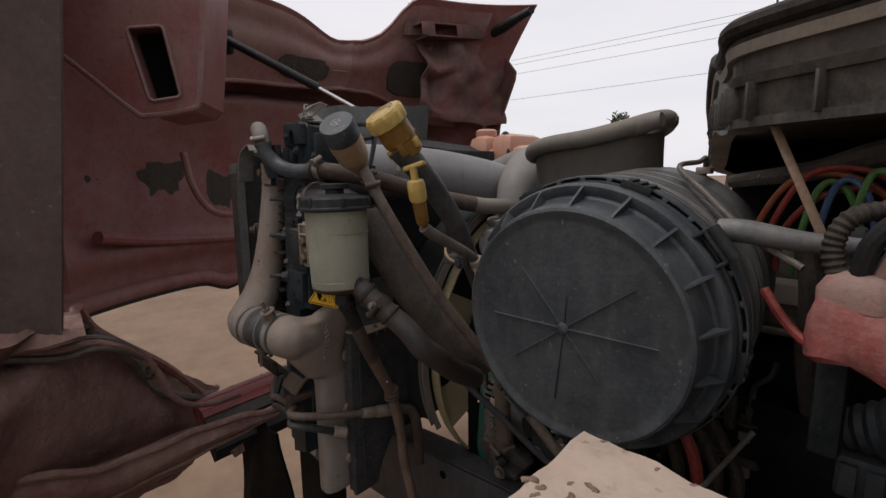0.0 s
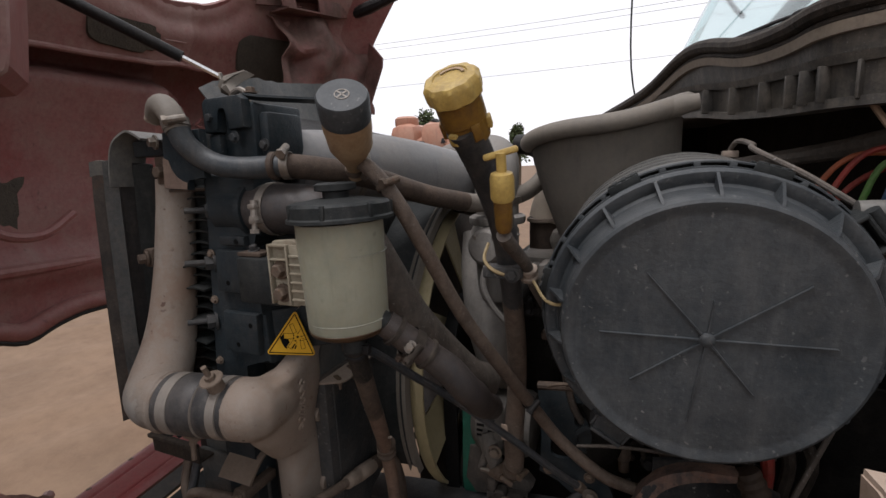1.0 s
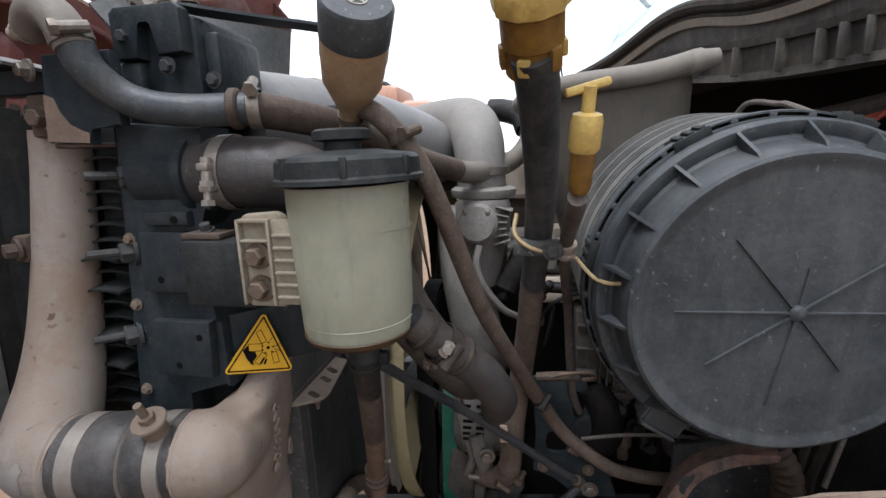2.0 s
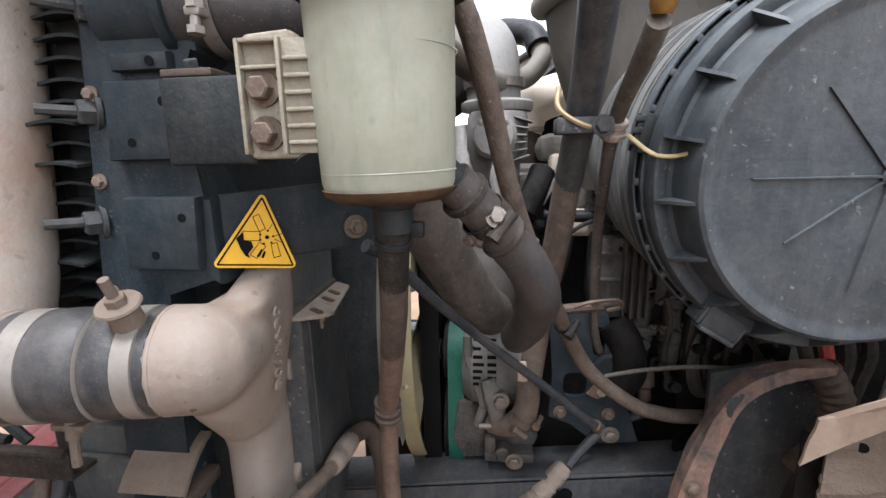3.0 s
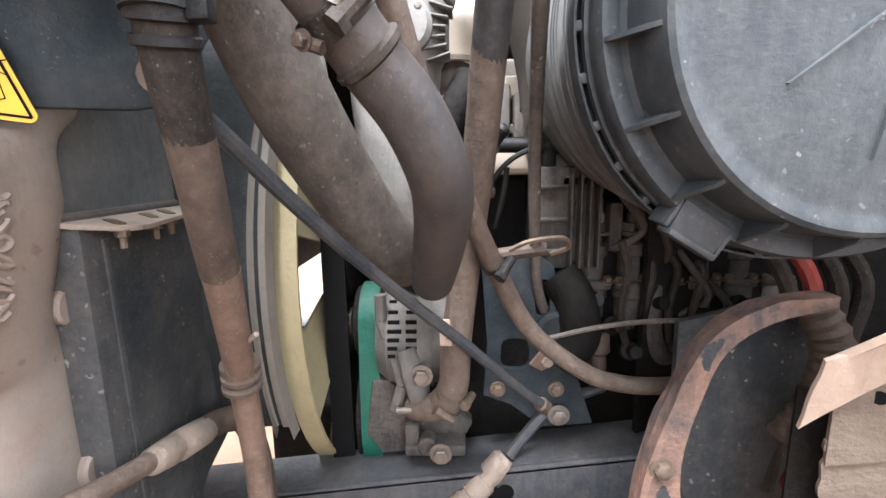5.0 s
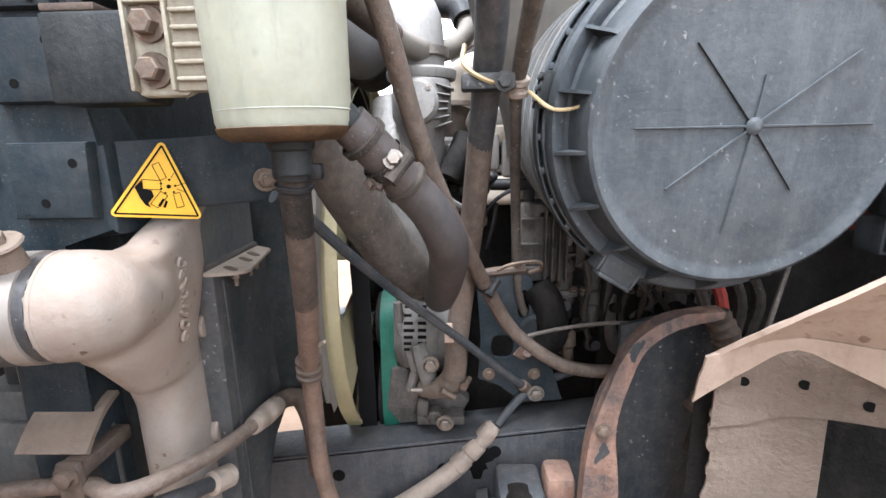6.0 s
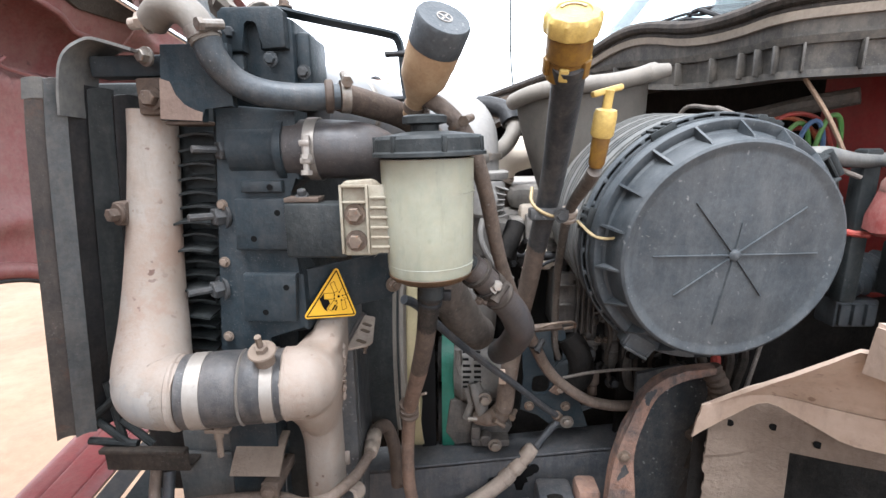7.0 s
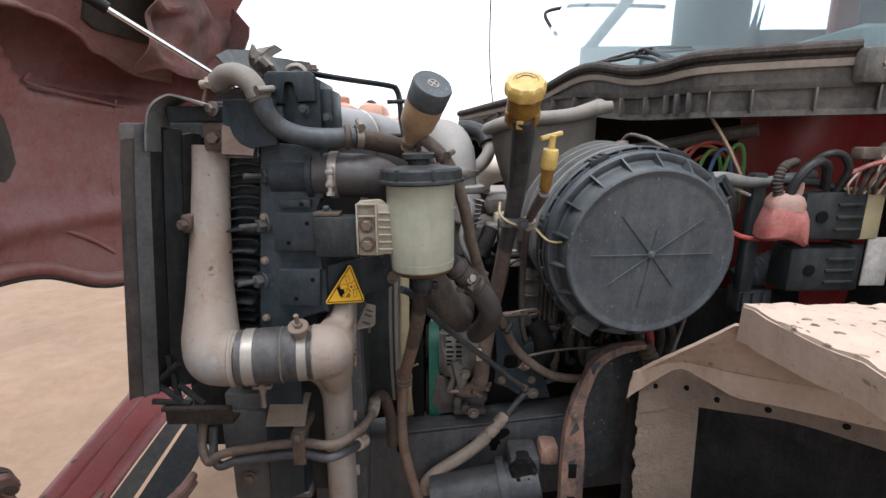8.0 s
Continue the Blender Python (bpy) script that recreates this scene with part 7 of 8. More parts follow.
rb = thing("red_terminal_boot", (-0.06, 0.59, 1.55), "faded red rubber boot over a battery terminal", "terminal boot")
BT = Matrix.Translation((-0.036, 0.612, 1.560)) @ Euler((radians(6), radians(3), radians(-14))).to_matrix().to_4x4()
bm = loft(B(), [(0.004, 0, -0.004, 0.040, 0.028), (0.002, 0, 0.004, 0.047, 0.034), (0.0, 0, 0.022, 0.046, 0.035), (-0.002, 0, 0.044, 0.040, 0.032), (-0.004, 0, 0.060, 0.035, 0.029), (-0.006, 0, 0.070, 0.030, 0.026), (-0.006, 0, 0.076, 0.022, 0.020)], 32, 0.5)
for v in bm.verts:
    # saddle-shaped lower edge and dented sides
    v.co.z += (0.010 * math.cos(v.co.x * 46) - 0.005) * max(0.0, 1 - v.co.z / 0.05) + 0.004 * noise.noise(v.co * 38)
    v.co.y += 0.006 * noise.noise(v.co * 30 + Vector((5, 0, 0)))
    v.co.x += 0.005 * noise.noise(v.co * 26 + Vector((0, 7, 0)))
bmesh.ops.transform(bm, matrix=BT, verts=bm.verts[:])
boot = part("boot", bm, M_REDRUB, rb)
bm = loft(B(), [(-0.006, 0, 0.060, 0.032, 0.030), (-0.006, 0, 0.074, 0.033, 0.029), (-0.006, 0, 0.088, 0.026, 0.024), (-0.006, 0, 0.094, 0.015, 0.016)], 28, 0.5)
bmesh.ops.transform(bm, matrix=BT, verts=bm.verts[:])
part("boot_cap", bm, M_BOOTCAP, boot, "bleached dusty top of the boot")
part("boot_fin", tubed([(-0.028, 0.60, 1.640), (-0.024, 0.595, 1.657), (-0.022, 0.592, 1.675)], [0.011, 0.009, 0.005], 10, 4), M_BOOTCAP, rb)
part("corrugated_sleeve", tubed([(-0.058, 0.600, 1.640), (-0.066, 0.600, 1.675), (-0.054, 0.605, 1.705), (-0.02, 0.62, 1.715)], 0.0095, 12, 10, ripple=0.09), M_RUBBER, rb, "corrugated cable sleeve")


def relay(x, y, z, w, h, label):
    t = thing("junction_block", (x, y, z - h / 2), label, "junction block", "junction blocks by the firewall")
    part("case", boxed((x - w / 2, y - 0.02, z - h / 2), (x + w / 2, y + 0.045, z + h / 2), 0.007), M_PLASTIC, t)
    part("socket", lathe(B(), [(0.011, 0), (0.0125, 0.003), (0.0095, 0.0035)], (x - w * 0.22, y - 0.0205, z), (0, -1, 0), 16), M_INK_AND_SHADE, t)
    bm = B()
    for k in range(3):
        box(bm, (x + w * 0.02, y - 0.025, z - h * 0.3 + h * 0.26 * k), (x + w * 0.42, y - 0.018, z - h * 0.3 + h * 0.26 * k + 0.006), 0.001)
    part("rib", bm, M_PLASTIC, t)
    part("back_plate", boxed((x + w * 0.42, y - 0.008, z - h * 0.52), (x + w * (0.86 if "pale" in label else 0.62), y + 0.05, z + h * 0.55), 0.005), M_CREAM if "pale" in label else M_PLASTIC, t)


relay(0.065, 0.62, 1.603, 0.130, 0.100, "black plastic junction block with pale back plate")
relay(0.070, 0.63, 1.485, 0.150, 0.098, "black plastic junction block beside the firewall")
part("label_plate", boxed((0.185, 0.64, 1.44), (0.24, 0.644, 1.55), 0.001), M_LABEL, loom, "worn white label")

vp = thing("rubber_valve", (-0.08, 0.62, 1.40), "black corrugated rubber valve below the air cleaner", "valve")
part("bellows", tubed([(-0.050, 0.72, 1.435), (-0.010, 0.715, 1.450), (0.03, 0.71, 1.468), (0.08, 0.70, 1.490)], [0.022, 0.034, 0.036, 0.024], 18, 6, ripple=0.08), M_LID, vp)
part("connector", boxed((-0.050, 0.69, 1.360), (0.030, 0.74, 1.415), 0.006), M_LID, vp)
bm = B()
for k in range(3):
    box(bm, (-0.045 + 0.024 * k, 0.683, 1.367), (-0.029 + 0.024 * k, 0.691, 1.407), 0.001)
part("connector_rib", bm, M_LID, vp)
part("side_tube", tubed([(-0.10, 0.70, 1.66), (-0.09, 0.70, 1.60), (-0.09, 0.71, 1.52), (-0.08, 0.73, 1.44)], 0.014, 10, 5), M_RUBBER, vp)
part("stub", tubed([(0.05, 0.71, 1.483), (0.09, 0.70, 1.495), (0.13, 0.70, 1.49)], 0.014, 10, 5), M_BROWN, vp)

# ---- mud-caked step panel near the cab ----
stepbox = thing("mud_guard_box", (0.0, 0.3, 1.1), "pale mud-caked guard box with flat top", "guard box")
def top_plate(u, v):
    x = -0.229 + 0.60 * u + 0.030 * v * (1 - u)
    y = 0.414 - 0.52 * v - 0.02 * u
    return Vector((x, y, 1.481 + 0.005 * noise.noise((x * 22, y * 22, 0)) + 0.004 * noise.noise((x * 60, y * 60, 0))))
part("top", sheet(top_plate, span(0, 1, 40), span(0, 1, 36), 0.008), M_MUDPLATE, stepbox, "flat mud-caked top")
rng = random.Random(17)
for k in range(120):
    p = top_plate(rng.random() ** 1.3, rng.random() ** 1.2)
    s = rng.uniform(0.002, 0.0062)
    turn, q = rng.random() * 3, rng.random() * 6
    part("mud_crumb", lathe(B(), [(s, 0.0), (s * 0.85, s * 0.3), (s * 0.3, s * 0.5)], p - Vector((0, 0, 0.001)), (0.1, 0.1, 1), 9, wave=lambda a, i, q=q, w=turn: 1 + 0.55 * math.cos(2 * a + q) + 0.2 * math.sin(3 * a + w)), M_CRUMB, stepbox)


def side_plate(u, v):
    p = top_plate(0, u)
    return Vector((p.x + 0.004 + 0.010 * v, p.y + 0.018 * v * (1 - u), p.z - 0.005 - (0.072 - 0.030 * u) * v))
part("side", sheet(side_plate, span(0, 1, 20), span(0, 1, 8), 0.006), M_MUDPLATE, stepbox)
EDGE = spline([(-0.321, 0.607, 1.251), (-0.275, 0.593, 1.274), (-0.228, 0.574, 1.290), (-0.150, 0.50, 1.300), (-0.07, 0.44, 1.308), (0.02, 0.37, 1.314), (0.14, 0.28, 1.318), (0.30, 0.16, 1.32)], 6)


def edge_at(u):
    f = u * (len(EDGE) - 1)
    i = min(int(f), len(EDGE) - 2)
    return EDGE[i].lerp(EDGE[i + 1], f - i)


def ledge(u, v):
    a = edge_at(u)
    corner = side_plate(0, 0.50) + Vector((0.004, 0.012, 0))
    if u < 0.5:
        b = edge_at(0).lerp(corner, u / 0.5)
    else:
        b = corner.lerp(side_plate(1, 0.62) + Vector((0.008, 0, 0)), (u - 0.5) / 0.5)
    p = a.lerp(b, v)
    p.z += 0.006 * math.sin(v * 3.14) * min(1.0, u * 5) + 0.003 * noise.noise((u * 14, v * 9, 2)) * min(1.0, u * 8)
    return p


part("ledge", sheet(ledge, span(0, 1, 30), span(0, 1, 12), 0.006), M_MUDPLATE, stepbox, "sloping mud-covered ledge")


def lip_drop(u):
    """How far the folded lip hangs below the ledge: deep at its end, almost nothing at the corner."""
    return 0.016 + 0.060 * max(0.0, 1 - u / 0.28) ** 1.1 + 0.036 * max(0.0, min(1.0, (u - 0.30) / 0.12))


def ledge_lip(u, v):
    p = edge_at(u)
    d = lip_drop(u)
    return Vector((p.x - 0.004 + 0.004 * noise.noise((u * 11, v * 3, 7)), p.y - 0.005 + 0.020 * v * max(0.0, 1 - u / 0.28), p.z + 0.003 - d * v))


part("ledge_lip", sheet(ledge_lip, span(0, 1, 40), span(0, 1, 6), 0.005), M_MUDPLATE, stepbox, "folded mud-caked lip")


def apron(u, v):
    p = edge_at(u)
    drop = 0.105 + 0.012 * math.sin(u * 9) - 0.02 * u
    return Vector((p.x + 0.012, p.y + 0.014, p.z - 0.006 - drop * v))


part("apron", sheet(apron, span(0.03, 1, 30), span(0, 1, 6), 0.006), M_APRON, stepbox, "grey-brown hanging apron with bolt holes")


def strip(u, v):
    p = edge_at(0.03 + 0.31 * u)
    rag = (0.012 * noise.noise((v * 13, 3, 1)) + 0.006 * noise.noise((v * 41, 5, 1))) * (1 - u) ** 2
    return Vector((p.x + 0.012 + rag + 0.015 * v, p.y + 0.016, p.z - 0.09 - 0.40 * v))


part("apron_strip", sheet(strip, span(0, 1, 14), span(0, 1, 50), 0.005), M_APRON, stepbox, "ragged lower end of the apron")
for u, d in ((0.13, 0.050), (0.30, 0.060), (0.38, 0.070), (0.50, 0.066), (0.66, 0.064)):
    p = apron(u, 0) - Vector((0, 0, d))
    part("bolt_hole", lathe(B(), [(0.0065, 0), (0.0065, 0.002)], (p.x - 0.003, p.y - 0.004, p.z), (-0.5, -0.85, 0), 12), M_INK_AND_SHADE, stepbox)
# Near-black sheet added to paint the shade below the apron.
part("wheel_well", sheet(lambda u, v: Vector((-0.30 + 0.85 * u, 0.66 - 0.42 * u, 0.62 + 0.58 * v)), span(0, 1, 6), span(0, 1, 4), 0.008), M_ENGINE, stepbox, "dark sheet added for the shade in the wheel well")


# ---- rusty bracket ----
rust = thing("rusty_bracket", (-0.42, 0.67, 0.8), "rusted steel bracket with flaking dark blue paint", "bracket")
OUT = [(-0.275, 1.294), (-0.330, 1.288), (-0.372, 1.270), (-0.402, 1.238), (-0.425, 1.18), (-0.448, 1.10), (-0.456, 1.0), (-0.456, 0.80)]
INN = [(-0.400, 0.80), (-0.402, 1.0), (-0.412, 1.11), (-0.396, 1.19), (-0.376, 1.238), (-0.335, 1.268), (-0.275, 1.283)]
OUT = [(p.x, p.y) for p in spline([(x, z, 0) for x, z in OUT], 4)]
INN = [(p.x, p.y) for p in spline([(x, z, 0) for x, z in INN], 4)]
part("bracket_body", plate(B(), OUT + INN, 0.008, facing(0, 0.652, 0), 0.002), M_RUST, rust)


def outer_flange(u, v):
    f = u * (len(OUT) - 1)
    i = min(int(f), len(OUT) - 2)
    a, b = Vector(OUT[i]), Vector(OUT[i + 1])
    p = a.lerp(b, f - i)
    return Vector((p.x + 0.004 * noise.noise((u * 9, v * 3, 0)), 0.652 + 0.026 * v, p.y + 0.003 * noise.noise((u * 12, v * 3, 4))))


part("bracket_flange", sheet(outer_flange, span(0, 1, 36), span(0, 1, 5), 0.007), M_RUST, rust)
for z in (0.955, 0.86):
    part("bracket_slot", boxed((-0.440, 0.650, z - 0.02), (-0.420, 0.653, z + 0.02), 0.001), M_INK_AND_SHADE, rust)
part("thin_rod", rod(B(), (-0.140, 0.722, 1.390), (-0.215, 0.658, 1.246), 0.0038, 8), M_HOSE, rust)
part("support_plate", plate(B(), [(-0.385, 1.24), (-0.30, 1.26), (-0.20, 1.22), (-0.22, 1.10), (-0.30, 0.9), (-0.38, 0.85)], 0.01, facing(0, 0.735, 0), 0.003), M_COOLER, rust, "dark grimy plate behind the bracket")
part("corrugated_hose", tubed([(-0.255, 0.71, 1.27), (-0.235, 0.70, 1.22), (-0.245, 0.70, 1.16), (-0.275, 0.70, 1.11)], 0.020, 14, 8, ripple=0.06), M_BROWN, rust, "corrugated grimy hose")
rng = random.Random(31)
for x, z, w, h in ((-0.392, 1.238, 0.010, 0.020), (-0.431, 1.072, 0.010, 0.019), (-0.434, 0.975, 0.009, 0.018)):
    q = [0.8 + 0.22 * math.sin(3 * k * 0.2244 + x * 900) + rng.uniform(-0.12, 0.12) for k in range(28)]
    part("paint_flake", plate(B(), [(x + w * q[k] * math.cos(k * 0.2244) + 0.3 * h * math.sin(k * 0.2244), z + h * q[k] * math.sin(k * 0.2244)) for k in range(28)], 0.0004, facing(0, 0.6517, 0)), M_COOLER, rust, "flake of dark blue paint")
for x, z in ((-0.432, 1.11),):
    part("bracket_bolt", hexbolt(B(), (x, 0.652, z), (0, -1, 0), 0.009, 0.008), M_BOLT, rust)

# ---- frame rail and steering gear ----
rail = thing("frame_rail", (-0.7, 0.85, 0.75), "blue-grey painted steel frame rail", "frame rail")
RT = Euler((0, radians(-7), 0)).to_matrix().to_4x4()
mr = Matrix.Translation((-0.70, 0.80, 0.985)) @ RT
bm = box(B(), (-0.62, 0.0, -0.012), (0.9, 0.09, 0.0), 0.004, mr)
box(bm, (-0.62, 0.0, -0.25), (0.9, 0.012, 0.0), 0.005, mr)
part("channel", bm, M_FRAME, rail)
for x, z in ((0.02, -0.06), (-0.18, -0.05), (0.12, -0.035)):
    part("rail_hole", lathe(B(), [(0.012, 0), (0.012, 0.002)], mr @ Vector((x, -0.0005, z)), (0, -1, 0), 14), M_INK_AND_SHADE, rail)
part("oil_stain", lathe(B(), [(0.03, 0), (0.028, 0.0012)], mr @ Vector((0.085, -0.0005, -0.05)), (0, -1, 0), 18, wave=lambda a, i: 1 + 0.35 * math.sin(3 * a) + 0.2 * math.sin(7 * a)), M_INK_AND_SHADE, rail, "black oil stain")
farrail = thing("frame_rail", (-0.7, 1.7, 0.75), "blue-grey painted steel frame rail", "frame rail")
part("channel", box(B(), (-1.1, 0.78, -0.25), (0.9, 0.87, 0.0), 0.005, mr), M_FRAME, farrail)

ax_ = thing("front_axle", (-0.1, 1.25, 0.0), "grimy front axle with mud-caked truck tyres", "axle")
part("beam", boxed((-0.16, 0.35, 0.46), (-0.04, 2.15, 0.58), 0.02), M_ENGINE, ax_)
for y0, y1 in ((0.10, 0.42), (2.08, 2.40)):
    part("tyre", lathe(B(), [(0.29, 0), (0.40, 0.0), (0.485, 0.02), (0.515, 0.06), (0.52, 0.16), (0.515, 0.26), (0.485, 0.30), (0.40, 0.32), (0.29, 0.32)], (-0.10, y0, 0.515), (0, 1, 0), 56), M_RUBBER, ax_, "mud-caked tyre")
for y in (0.84, 1.62):
    part("spring_pack", boxed((-0.75, y - 0.04, 0.58), (0.55, y + 0.04, 0.68), 0.01), M_ENGINE, ax_)
    part("spring_hanger", boxed((-0.72, y - 0.03, 0.66), (-0.62, y + 0.05, 0.90), 0.01), M_ENGINE, ax_)
    part("spring_shackle", boxed((0.40, y - 0.03, 0.66), (0.50, y + 0.05, 0.94), 0.01), M_ENGINE, ax_)

sg = thing("steering_gear", (-0.65, 0.72, 0.75), "grimy steering gear below the frame rail", "steering gear")
bm = rod(B(), (-0.78, 0.72, 0.82), (-0.50, 0.72, 0.88), 0.055, 24)
lathe(bm, [(0.07, 0), (0.07, 0.02)], (-0.60, 0.72, 0.86), (0.28, 0, 0.06), 24)
box(bm, (-0.58, 0.69, 0.88), (-0.50, 0.78, 0.96), 0.012)
part("housing", bm, M_FRAME, sg)
bm = rod(B(), (-0.545, 0.72, 0.93), (-0.545, 0.685, 0.93), 0.035, 20)
for k in range(6):
    a = k * 1.047
    hexbolt(bm, (-0.545 + 0.027 * math.cos(a), 0.686, 0.93 + 0.027 * math.sin(a)), (0, -1, 0), 0.006, 0.008)
part("end_cover", bm, M_ENGINE, sg)
part("joint", boxed((-0.50, 0.70, 0.93), (-0.45, 0.76, 0.985), 0.012), M_RUST, sg)

ph = thing("pressure_hose", (-0.6, 0.8, 0.9), "pale dusty hose with crimped fittings", "hose")
part("hose", tubed([(-0.80, 0.77, 0.80), (-0.80, 0.765, 0.83), (-0.775, 0.765, 0.86), (-0.735, 0.77, 0.885), (-0.69, 0.78, 0.91), (-0.648, 0.79, 0.938)], 0.017, 14, 6), M_FIT, ph)
bm = lathe(B(), [(0.016, 0), (0.019, 0.004), (0.019, 0.025), (0.0165, 0.028), (0.0165, 0.034), (0.019, 0.037), (0.019, 0.062), (0.0165, 0.065), (0.0165, 0.072), (0.018, 0.075), (0.018, 0.10), (0.012, 0.108)], (-0.650, 0.792, 0.936), (0.100, 0.035, 0.095), 18)
part("crimp", bm, M_FIT, ph)
part("line", tubed([(-0.57, 0.82, 1.008), (-0.545, 0.83, 1.035), (-0.520, 0.84, 1.058), (-0.485, 0.86, 1.072), (-0.42, 0.88, 1.085)], 0.0085, 10, 5), M_FRAME, ph)
part("line_bolt", hexbolt(B(), (-0.497, 0.835, 1.064), (0, -1, 0), 0.011, 0.01), M_STEEL, ph)

# transmission cooler pipes at the foot of the radiator
cp = thing("cooler_pipes", (-1.1, 0.5, 1.0), "pair of thin grey cooler pipes held by a clip", "pipe")
part("pipe", tubed([(-1.245, 0.50, 1.20), (-1.243, 0.482, 1.155), (-1.228, 0.472, 1.128), (-1.198, 0.466, 1.150), (-1.12, 0.458, 1.172), (-1.029, 0.445, 1.190), (-0.975, 0.412, 1.208), (-0.945, 0.415, 1.212), (-0.925, 0.45, 1.206), (-0.914, 0.50, 1.192), (-0.908, 0.57, 1.176)], 0.0088, 12, 6), M_TANHOSE, cp)
part("pipe", tubed([(-1.225, 0.50, 1.19), (-1.220, 0.478, 1.14), (-1.204, 0.468, 1.122), (-1.17, 0.463, 1.136), (-1.10, 0.457, 1.150), (-1.029, 0.445, 1.166), (-0.975, 0.412, 1.182), (-0.950, 0.415, 1.186), (-0.935, 0.45, 1.172), (-0.932, 0.50, 1.145)], 0.0088, 12, 6), M_FRAME, cp)
bm = lathe(B(), [(0.0088, 0), (0.0120, 0.006), (0.0140, 0.036), (0.0125, 0.040), (0.0125, 0.048), (0.0150, 0.052), (0.0150, 0.105), (0.013, 0.115)], (-0.908, 0.563, 1.177), (-0.013, 0.114, -0.037), 16)
part("fitting", bm, M_FIT, cp)
part("upper_stub", tubed([(-0.919, 0.655, 1.148), (-0.920, 0.690, 1.138), (-0.905, 0.720, 1.125), (-0.890, 0.725, 1.07), (-0.886, 0.725, 0.98)], 0.014, 12, 5), M_BROWN, cp)
part("lower_fitting", lathe(B(), [(0.010, 0), (0.014, 0.003), (0.014, 0.03), (0.010, 0.034)], (-0.932, 0.498, 1.146), (0.02, 0.06, -0.02), 16), M_FIT, cp)
bm = boxed((-1.043, 0.430, 1.150), (-1.017, 0.440, 1.225), 0.004)
hexbolt(bm, (-1.03, 0.430, 1.212), (0, -1, 0), 0.009, 0.008)
box(bm, (-1.043, 0.435, 1.205), (-1.017, 0.505, 1.222), 0.003)
part("pipe_clip", bm, M_BROWN, cp)

# lower mount of the radiator
lm = thing("radiator_mount", (-1.1, 0.52, 0.95), "grimy dark mounting plates under the radiator", "mount")
part("mount_plate", boxed((-1.20, 0.505, 1.01), (-1.035, 0.56, 1.262), 0.006), M_TORN, lm)
part("side_plate", boxed((-1.205, 0.494, 1.135), (-1.032, 0.504, 1.228), 0.004), M_TORN, lm)
bm = sheet(lambda u, v: Vector((-1.095 + 0.075 * u, 0.50 - 0.055 * v, 1.266 - 0.010 * v - 0.03 * v * v)), span(0, 1, 6), span(0, 1, 6), 0.005)
part("bent_tab", bm, M_APRON, lm, "bent dusty tab")
for x, z in ((-1.10, 1.215), (-1.098, 1.178), (-1.16, 1.07), (-1.06, 1.10)):
    part("mount_bolt", hexbolt(B(), (x, 0.497, z), (0, -1, 0), 0.010, 0.009), M_BOLT, lm)
bm = B()
for k in range(2):
    box(bm, (-1.12 + 0.05 * k, 0.497, 1.03), (-1.09 + 0.05 * k, 0.504, 1.09), 0.001)
part("pale_plate", bm, M_LABEL, lm, "pale stickers")
part("lower_leg", boxed((-1.20, 0.52, 0.66), (-1.05, 0.60, 1.02), 0.02), M_ENGINE, lm)

# Beam added to block light bounced up from the ground.
cm = thing("added_cross_member", (-0.95, 1.25, 0.70), "dark cross member added to block light under the radiator", "cross member")
part("beam", boxed((-1.04, 1.08, 0.72), (-0.86, 1.70, 0.93), 0.02), M_ENGINE, cm)
part("beam_lip", boxed((-1.05, 1.08, 0.925), (-0.98, 1.70, 0.945), 0.004), M_ENGINE, cm)

# ---- fan, shroud, belts, alternator ----
sh = thing("fan_shroud", (-0.9, 1.05, 0.9), "black round fan shroud with pale rim", "fan shroud")
FCX, FCY, FCZ = -0.91, 1.17, 1.26


def open_below(bm, z0):
    """Leave a hoop open at the bottom, where it was cut away."""
    bmesh.ops.delete(bm, geom=[f_ for f_ in bm.faces if f_.calc_center_median().z < z0], context="FACES")
    return bm


part("shroud", open_below(lathe(B(), [(0.456, -0.06), (0.450, -0.02), (0.444, 0.01), (0.440, 0.045), (0.434, 0.045), (0.438, 0.008), (0.444, -0.022), (0.450, -0.06)], (FCX, FCY, FCZ), (1, 0, 0), 96, cap=False), 1.10), M_PLASTIC, sh)
part("pale_rim", open_below(lathe(B(), [(0.428, 0.020), (0.442, 0.022), (0.444, 0.030), (0.438, 0.034), (0.444, 0.038), (0.444, 0.046), (0.428, 0.050)], (FCX, FCY, FCZ), (1, 0, 0), 96, cap=False), 1.08), M_DUCT, sh, "dusty grey rim")
fan = thing("cooling_fan", (-0.86, 1.17, 0.9), "cream plastic ring fan behind the radiator", "fan")
part("ring", lathe(B(), [(0.408, 0.042), (0.413, 0.042), (0.413, 0.072), (0.408, 0.072)], (FCX, FCY, FCZ), (1, 0, 0), 64, cap=False), M_CREAM, fan, "cream outer ring")
for k in range(9):
    a0 = 2 * math.pi * k / 9
    def blade(u, v, a0=a0):
        r = 0.11 + 0.298 * v
        a = a0 + (0.36 - 0.08 * v) * (u - 0.5)
        return Vector((FCX + 0.044 + 0.022 * u, FCY + r * math.cos(a), FCZ + r * math.sin(a)))
    part("blade", sheet(blade, span(0, 1, 6), span(0, 1, 8), 0.004), M_CREAM, fan)
part("hub", lathe(B(), [(0.05, 0.03), (0.12, 0.04), (0.12, 0.11), (0.07, 0.13), (0.05, 0.16)], (FCX, FCY, FCZ), (1, 0, 0), 28), M_ENGINE, fan)

